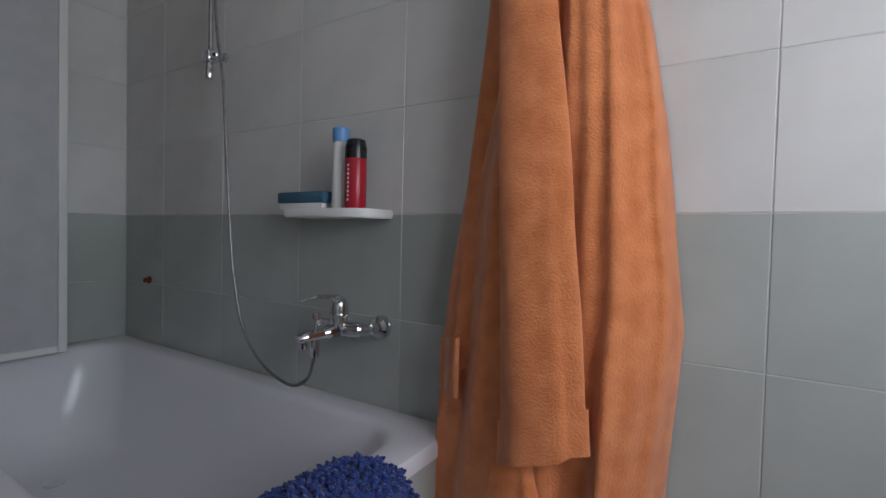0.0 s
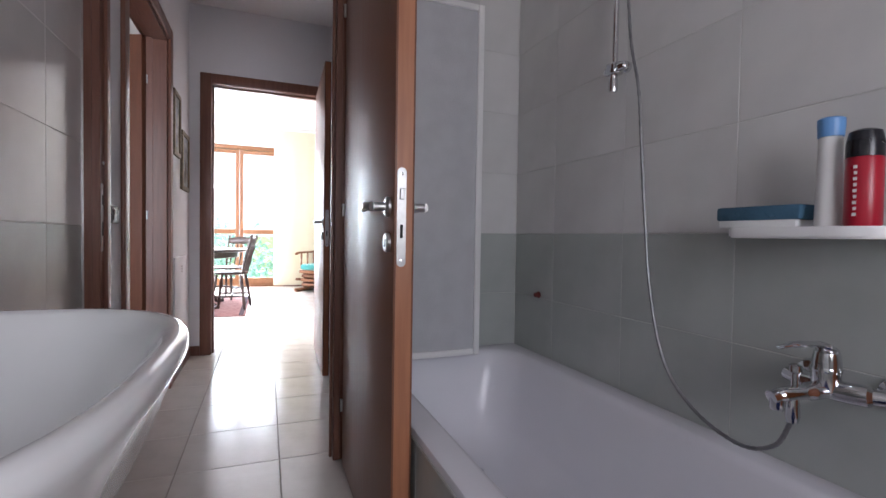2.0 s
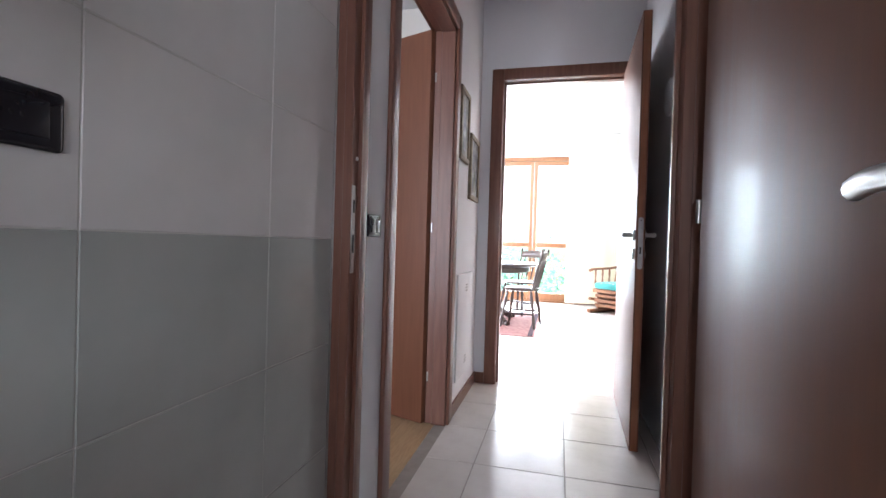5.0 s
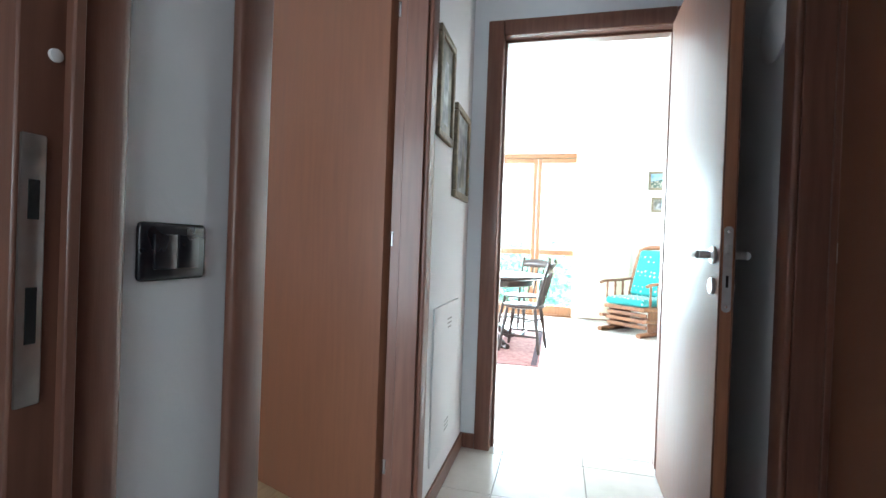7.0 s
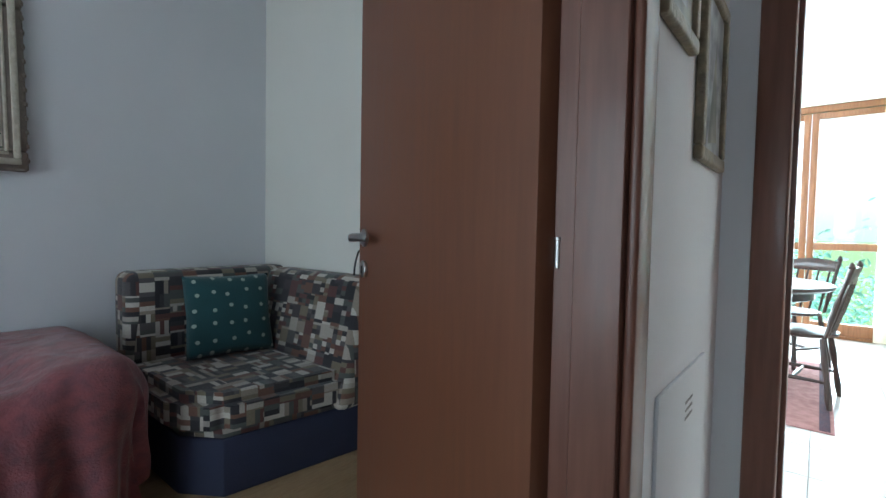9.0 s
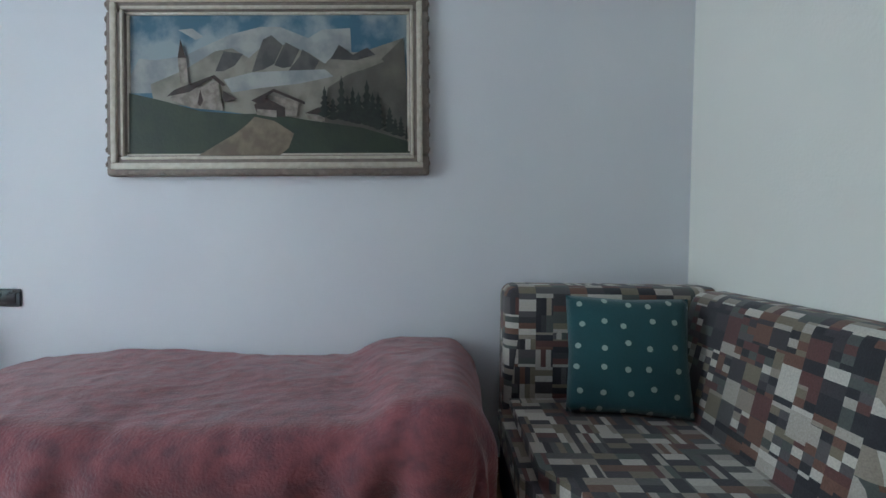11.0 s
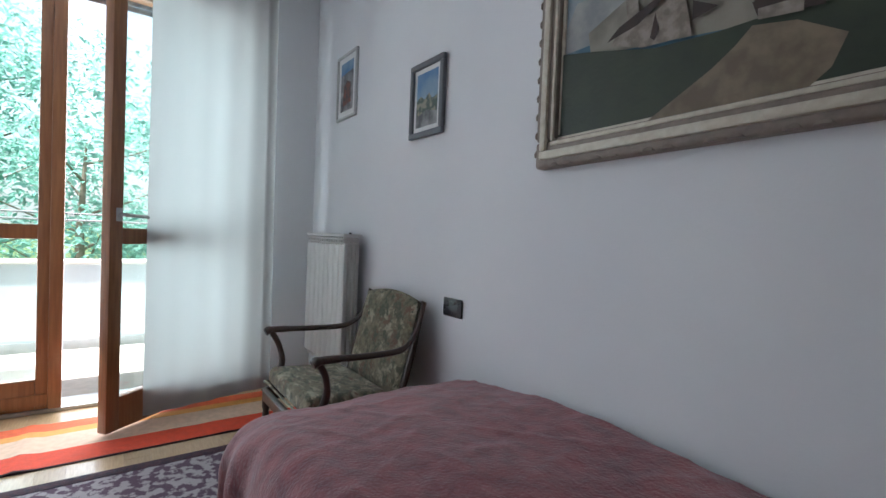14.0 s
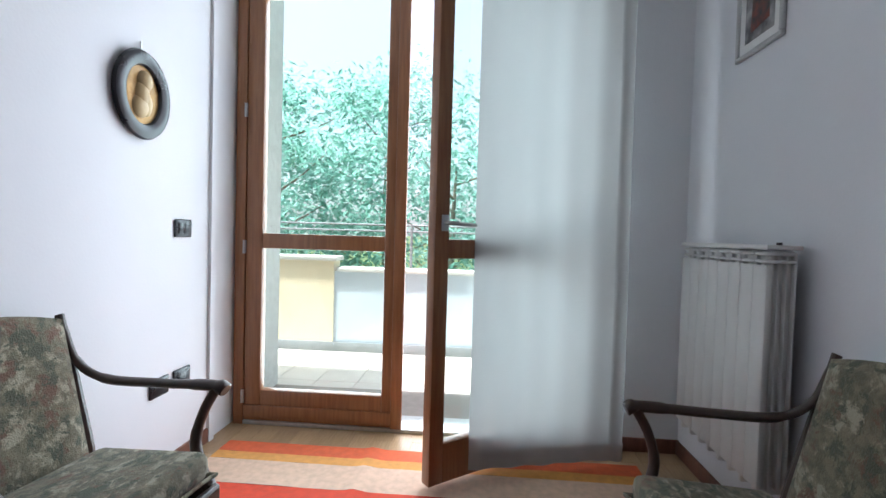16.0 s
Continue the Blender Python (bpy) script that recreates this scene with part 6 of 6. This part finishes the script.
part("back_cushion", turn(B((-0.245, -0.05, 0), (0.245, 0.06, 0.63), 0.045, 4), pose(0, -0.20, 0.44, 19)), TEAL, rock, "turquoise sprigged back cushion", 70)

table = thing("dining_table", pose(-7.02, -1.02, 0), "round dark wooden pedestal dining table", "table")
part("tabletop", lathe(bmesh.new(), [(0.66, 0.715), (0.685, 0.73), (0.685, 0.748), (0.67, 0.756), (0.001, 0.757)], 48), DARK_WOOD, table)
part("apron", lathe(bmesh.new(), [(0.55, 0.64), (0.57, 0.65), (0.57, 0.715)], 40), DARK_WOOD, table)
part("pedestal", lathe(bmesh.new(), [(0.13, 0.16), (0.14, 0.22), (0.07, 0.30), (0.11, 0.42), (0.12, 0.50), (0.06, 0.58), (0.12, 0.66)], 24), DARK_WOOD, table)
for k in range(4):
    a = math.pi / 4 + k * math.pi / 2
    part("foot", tube(bmesh.new(), smooth_path([(0.08 * math.cos(a), 0.08 * math.sin(a), 0.22), (0.25 * math.cos(a), 0.25 * math.sin(a), 0.14), (0.43 * math.cos(a), 0.43 * math.sin(a), 0.035), (0.50 * math.cos(a), 0.50 * math.sin(a), 0.03)]), [0.05] * 6 + [0.04] * 8 + [0.03] * 5, 10), DARK_WOOD, table)


def dining_chair(m):
    c = thing("dining_chair", m, "dark turned wooden dining chair with a spindle back", "chair", "chairs round the dining table")
    part("seat", lathe(bmesh.new(), [(0.17, 0.435), (0.215, 0.445), (0.22, 0.465), (0.19, 0.472)], 28, sy=0.95), DARK_WOOD, c)
    for sx in (-1, 1):
        for sy in (-1, 1):
            x, y = sx * 0.15, sy * 0.14
            part("leg", tube(bmesh.new(), [(x + sx * 0.06, y + sy * 0.06, 0), (x + sx * 0.05, y + sy * 0.05, 0.08), (x + sx * 0.035, y + sy * 0.035, 0.2), (x + sx * 0.02, y + sy * 0.02, 0.3), (x, y, 0.44)], [0.013, 0.02, 0.014, 0.022, 0.015], 10), DARK_WOOD, c)
        part("stretcher", tube(bmesh.new(), [(sx * 0.19, -0.17, 0.17), (sx * 0.185, 0, 0.17), (sx * 0.19, 0.17, 0.17)], [0.009, 0.014, 0.009], 8), DARK_WOOD, c)
        part("back_post", tube(bmesh.new(), smooth_path([(sx * 0.17, -0.16, 0.46), (sx * 0.19, -0.21, 0.68), (sx * 0.20, -0.27, 0.90)]), [0.013] * 3 + [0.018] * 4 + [0.013] * 4 + [0.016] * 2, 10), DARK_WOOD, c)
        part("finial", lathe(bmesh.new(), [(0.012, 0), (0.02, 0.02), (0.012, 0.04), (0.003, 0.05)], 10, (sx * 0.20, -0.27, 0.89)), DARK_WOOD, c)
    part("stretcher", tube(bmesh.new(), [(-0.187, 0, 0.17), (0, 0, 0.17), (0.187, 0, 0.17)], [0.009, 0.015, 0.009], 8), DARK_WOOD, c)
    part("top_rail", grid(bmesh.new(), 14, 2, lambda u, v: Vector((-0.20 + 0.40 * u, -0.255 - 0.02 * v - 0.02 * math.sin(math.pi * u), 0.80 + 0.085 * v + 0.02 * math.sin(math.pi * u) * v))), DARK_WOOD, c)
    thick(c.children[-1], 0.018)
    for k in range(4):
        x = -0.12 + 0.08 * k
        part("spindle", tube(bmesh.new(), [(x, -0.17, 0.46), (x * 1.05, -0.215, 0.63), (x * 1.1, -0.265, 0.82)], [0.007, 0.012, 0.007], 8), DARK_WOOD, c)
    return c


ch = dining_chair(pose(-6.76, -0.52, 0, 0, 0, 172))
for x, y, r in ((-6.30, -1.05, 88), (-7.75, -0.62, -125), (-7.1, -1.75, 5)):
    copy_thing(ch, pose(x, y, 0, 0, 0, r))
tr = thing("table_rug", pose(0, 0, 0.001), "faded pink and red rug under the dining table", "rug")
part("field", B((-7.9, -1.9, 0), (-6.08, -0.33, 0.007), 0.003), material("faded_pink_wool", (0.42, 0.22, 0.20), 0.95, (0.28, 0.13, 0.12), 18, bump=0.4, bump_scale=200), tr)
for y0 in (-0.40, -1.88):
    part("stripe", B((-7.88, y0, 0.006), (-6.10, y0 + 0.05, 0.0085)), RUG_EDGE, tr)


def facing(wall, a, z):
    return {"west": pose(LX0, a, z, 0, 0, -90), "north": pose(a, LN, z, 0, 0, 180)}[wall]


framed("living_picture", facing("west", 1.43, 1.965), 0.38, 0.275, 0.035, GILT, [(P_BLUE, FULL), (P_TOWN, [(0, 0), (1, 0), (1, 0.45), (0.5, 0.6), (0, 0.4)])], "small framed landscape on the cream wall")
framed("living_picture", facing("west", 1.40, 1.64), 0.30, 0.22, 0.03, GILT, [(P_DULL, FULL), (P_GREY, [(0.1, 0.1), (0.9, 0.1), (0.7, 0.7), (0.2, 0.6)])], "small framed landscape on the cream wall")
for z in (2.26, 1.78):
    ov = thing("oval_picture", pose(-8.85, LN, z, 0, 0, 180), "small oval picture in a dark frame", "picture")
    part("frame", grid(bmesh.new(), 32, 8, lambda u, v: Vector(((0.10 + 0.018 * math.cos(2 * math.pi * v)) * math.cos(2 * math.pi * u), 0.012 + 0.012 * math.sin(2 * math.pi * v), (0.14 + 0.018 * math.cos(2 * math.pi * v)) * math.sin(2 * math.pi * u))), True), DARK_WOOD, ov)
    part("face", turn(lathe(bmesh.new(), [(0.10, 0), (0.10, 0.008)], 30, sy=1.4), pose(0, 0.002, 0, -90)), SILVER_FRAME, ov)
ls2 = thing("corner_shelf", pose(-9.05, LN, 1.33), "small wooden wall shelf above the radiator", "shelf")
part("board", B((-0.25, -0.22, -0.02), (0.25, 0, 0.0), 0.004), MID_WOOD, ls2)
part("bracket", B((-0.02, -0.18, -0.12), (0.02, 0, -0.02), 0.004), MID_WOOD, ls2)
fg = thing("figurine", pose(-9.15, LN - 0.11, 1.331), "small dark wooden figurine on the shelf", "figurine")
part("figure", lathe(bmesh.new(), [(0.045, 0), (0.05, 0.01), (0.03, 0.08), (0.038, 0.15), (0.018, 0.19), (0.028, 0.225), (0.012, 0.255)], 18), DARK_WOOD, fg)
pt = thing("orange_ornament", pose(-9.0, LN - 0.11, 1.331), "orange ceramic ornament on the shelf", "ornament")
part("body", lathe(bmesh.new(), [(0.04, 0), (0.07, 0.03), (0.075, 0.06), (0.045, 0.09), (0.05, 0.105)], 20), col("orange_glaze", (0.55, 0.12, 0.02)), pt)
rad2 = thing("radiator", pose(-8.45, LN, 0.02, 0, 0, 180), "white sectional radiator on the cream wall", "radiator")
for k in range(8):
    sec = part("section", B((0.075 * k + 0.002, 0.11, 0.14), (0.075 * k + 0.073, 0.125, 0.98), 0.002, 1), RAD, rad2)
    part("water_tube", B((0.075 * k + 0.028, 0.03, 0.12), (0.075 * k + 0.048, 0.115, 1.0), 0.003, 1), RAD, sec)
for xx in (0.1, 0.45):
    part("bracket", B((xx, 0.0, 0.8), (xx + 0.02, 0.04, 0.82)), RAD, rad2)
side = thing("sideboard", pose(-6.62, 1.40, 0), "low cherry wood sideboard against the wall", "sideboard")
part("carcass", B((-0.40, -0.19, 0.05), (0.75, 0.195, 0.50), 0.006), MID_WOOD, side)
part("top", B((-0.42, -0.215, 0.50), (0.77, 0.197, 0.53), 0.008), MID_WOOD, side)
part("plinth", B((-0.38, -0.17, 0), (0.73, 0.19, 0.05)), DARK_WOOD, side)
for k in range(2):
    d = part("door", B((-0.38 + 0.56 * k, -0.205, 0.08), (0.17 + 0.56 * k, -0.19, 0.48), 0.005), MID_WOOD, side)
    part("knob", lathe(bmesh.new(), [(0.008, 0), (0.012, 0.012), (0.003, 0.018)], 12, (0.13 + 0.32 * k, -0.215, 0.28)), STEEL, d)
casing("door_frame_living_side", "x", LN, -7.18, -6.38, 2.12, -1)
structure("door_5", B((-7.175, LN - 0.006, 0.005), (-6.385, LN - 0.001, 2.115)), DOOR_WOOD, "closed brown veneer door in the living room", "door")
lamp = thing("ceiling_lamp", pose(-6.8, -1.0, LH), "white flat ceiling lamp above the table", "ceiling lamp")
part("rose", lathe(bmesh.new(), [(0.06, -0.03), (0.06, 0)], 20), WHITE_PLASTIC, lamp)
part("stem", lathe(bmesh.new(), [(0.012, -0.28), (0.012, -0.03)], 10), WHITE_PLASTIC, lamp)
part("shade", lathe(bmesh.new(), [(0.34, -0.33), (0.36, -0.31), (0.30, -0.28), (0.02, -0.27)], 36), WHITE_PLASTIC, lamp)

# ---- balcony and outdoors ----
STUCCO_Y = material("yellow_render", (0.72, 0.62, 0.45), 0.9, (0.67, 0.57, 0.41), 4, bump=0.3, bump_scale=120)
STUCCO_B = material("blue_grey_render", (0.54, 0.60, 0.66), 0.9, (0.49, 0.55, 0.61), 4, bump=0.3, bump_scale=120)
STONE = material("pale_stone", (0.60, 0.58, 0.54), 0.7, (0.52, 0.50, 0.46), 9, bump=0.2)
GREY_STONE = material("grey_skirting_stone", (0.24, 0.25, 0.26), 0.7, (0.20, 0.21, 0.22), 9, bump=0.2)
terrace = structure("pavement_terrace", B((RE + 0.25, -7, -0.2), (2.30, 6, -0.012)), FLOOR_GROUT, "pale tiled balcony floor", "terrace")
PAVE = material("pale_terrace_tile", (0.62, 0.58, 0.52), 0.6, (0.55, 0.51, 0.46), 6, bump=0.1, vary=0.04)
for i in range(6):
    for j in range(14):
        tile_piece("terrace_tile", PAVE, 0, 0, 0.286, 0.286, lambda u, z: Matrix.Translation((RE + 0.255 + 0.29 * i, -3.4 + 0.29 * j, -0.013)) @ Matrix(((1, 0, 0, 0), (0, 0, 1, 0), (0, -1, 0, 0), (0, 0, 0, 1))), terrace, 0.005)
par = thing("parapet", pose(0, 0, 0), "yellow and blue-grey rendered balcony parapet with stone coping", "parapet")
part("high_wall", B((1.97, -0.93, -0.012), (2.15, 5.8, 0.79)), STUCCO_Y, par, "yellow rendered wall")
part("low_wall", B((1.985, -6.8, -0.012), (2.15, -0.93, 0.70)), STUCCO_B, par, "blue-grey rendered wall")
part("coping", B((1.94, -0.96, 0.79), (2.18, 5.82, 0.83), 0.006), STONE, par, "pale stone coping")
part("coping", B((1.955, -6.82, 0.70), (2.17, -0.96, 0.735), 0.006), STONE, par, "pale stone coping")
part("skirting", B((1.955, -6.8, -0.012), (1.97, 5.8, 0.075), 0.003), GREY_STONE, par, "grey stone skirting")
railg = thing("balcony_railing", pose(0, 0, 0), "thin dark metal balcony railing", "railing")
for yy in (-4.5, -2.9, -1.6, 0.2, 1.8):
    part("post", lathe(bmesh.new(), [(0.012, 0.735 if yy < -0.93 else 0.83), (0.012, 1.13)], 10, (2.06, yy, 0)), GREY_STONE, railg)
for zz in (1.12, 1.065):
    part("bar", tube(bmesh.new(), [(2.06, -6.8, zz), (2.06, 5.8, zz)], 0.009, 8), GREY_STONE, railg)
GRASS = material("meadow", (0.07, 0.11, 0.035), 0.95, (0.045, 0.075, 0.02), 3, bump=0.5)
structure("ground", B((-900, -900, -3.6), (900, 900, -3.2)), GRASS, "grass ground around the house", "ground")
structure("facade_outer", B((RE + 0.25, -7, -3.2), (2.15, 6, -0.2)), STUCCO_Y, "yellow rendered wall below the balcony", "facade")
LEAF = []
for nm, c in (("leaf_green", (0.12, 0.24, 0.20)), ("leaf_light", (0.21, 0.36, 0.32))):
    lm = material(nm, c, 0.5, tuple(v * 0.7 for v in c), 4)
    ln_, ll = lm.node_tree.nodes, lm.node_tree.links
    tl, lx = ln_.new("ShaderNodeBsdfTranslucent"), ln_.new("ShaderNodeMixShader")
    tl.inputs[0].default_value = (c[0] * 1.9, c[1] * 1.9, c[2] * 1.9, 1)
    lx.inputs[0].default_value = 0.55
    ll.new(ln_["Principled BSDF"].outputs[0], lx.inputs[1])
    ll.new(tl.outputs[0], lx.inputs[2])
    ll.new(lx.outputs[0], ln_["Material Output"].inputs[0])
    LEAF.append(lm)
BARK = material("bark", (0.20, 0.17, 0.13), 0.9, (0.13, 0.11, 0.08), 12, bump=0.6)


def tree(m, h, r, seed, leaves):
    rn = random.Random(seed)
    t = thing("tree", m, "leafy broad-leaved tree beyond the balcony", "tree", "trees beyond the balcony")
    bm = tube(bmesh.new(), [(0, 0, 0), (0.05, 0.03, h * 0.3), (-0.05, 0.08, h * 0.6), (0.02, 0, h * 0.9)], [0.17, 0.13, 0.08, 0.02], 9)
    tips = []
    for k in range(11):
        a, z = k * 2.4, h * (0.28 + 0.055 * k)
        tip = Vector((r * 0.8 * math.cos(a), r * 0.8 * math.sin(a), z + h * 0.12))
        tube(bm, [(0, 0.04, z), tuple(tip * 0.5 + Vector((0, 0, z * 0.5 - 0.05))), tuple(tip)], [0.032, 0.020, 0.007], 6)
        tips.append(tip)
    part("trunk", bm, BARK, t)
    clumps = [tp + Vector((rn.gauss(0, r * 0.28), rn.gauss(0, r * 0.28), rn.gauss(0, h * 0.06))) for tp in tips for _ in range(3)] + [Vector((rn.gauss(0, r * 0.3), rn.gauss(0, r * 0.3), h * rn.uniform(0.5, 1.0))) for _ in range(10)]
    verts, faces, mids = [], [], []
    for k in range(leaves):
        c = clumps[rn.randrange(len(clumps))]
        p = c + Vector((rn.gauss(0, 1), rn.gauss(0, 1), rn.gauss(0, 0.8))) * r * 0.17
        s = rn.uniform(0.055, 0.12)
        q = Euler((rn.uniform(-0.9, 0.9), rn.uniform(-0.9, 0.9), rn.uniform(0, 6.3))).to_matrix()
        i0 = len(verts)
        for vx, vy, vz in ((-1, 0, 0), (0, -0.45, 0.15), (1, 0, -0.1), (0, 0.45, 0.15)):
            verts.append(p + q @ Vector((vx * s, vy * s, vz * s)))
        faces.append((i0, i0 + 1, i0 + 2, i0 + 3))
        mids.append(k % 2)
    me = bpy.data.meshes.new("crown")
    me.from_pydata([tuple(v) for v in verts], [], faces)
    for mt in LEAF:
        me.materials.append(mt)
    me.polygons.foreach_set("material_index", mids)
    crown = new("crown", me)
    crown.parent = t
    return t


for k, (x, y, h, r, n) in enumerate(((8.5, 2.6, 7.6, 2.2, 8200), (9.5, -1.6, 6.6, 2.2, 3400), (8.0, -4.8, 6.9, 2.0, 7000), (12.0, 0.6, 8.8, 2.7, 8200), (13.0, -4.6, 8.6, 2.7, 8200), (12.5, 6.0, 8.8, 2.7, 6200), (8.0, 6.5, 7.0, 2.1, 4600))):
    tree(pose(x, y, -3.2), h, r, 20 + k, n)
for k, (x, y, h, r, n) in enumerate(((-15.0, -1.6, 4.3, 2.0, 3600), (-16.0, -5.0, 4.5, 2.2, 3200), (-15.5, 2.2, 4.2, 2.0, 2600))):
    tree(pose(x, y, -3.2), h, r, 50 + k, n)

# parquet planks of the bedroom
PLANKS = {}
rnd = random.Random(9)
y = RS + 0.012
while y < -0.90:
    x = RW + 0.012 - rnd.uniform(0, 0.6)
    while x < RE:
        ln = rnd.choice((0.6, 0.75, 0.9))
        a, b = max(x, RW + 0.012), min(x + ln, RE + 0.03)
        if b - a > 0.05:
            key = round(b - a, 2)
            if key not in PLANKS:
                PLANKS[key] = mesh_of("plank", B((0, 0, -0.003), (key - 0.0012, 0.0988, 0.0), 0.0006, 1), PARQUET)
            ob = new("plank", PLANKS[key])
            ob.matrix_world = pose(a, y, 0.0)
            ob.parent = floor_bed
        x += ln
    y += 0.10
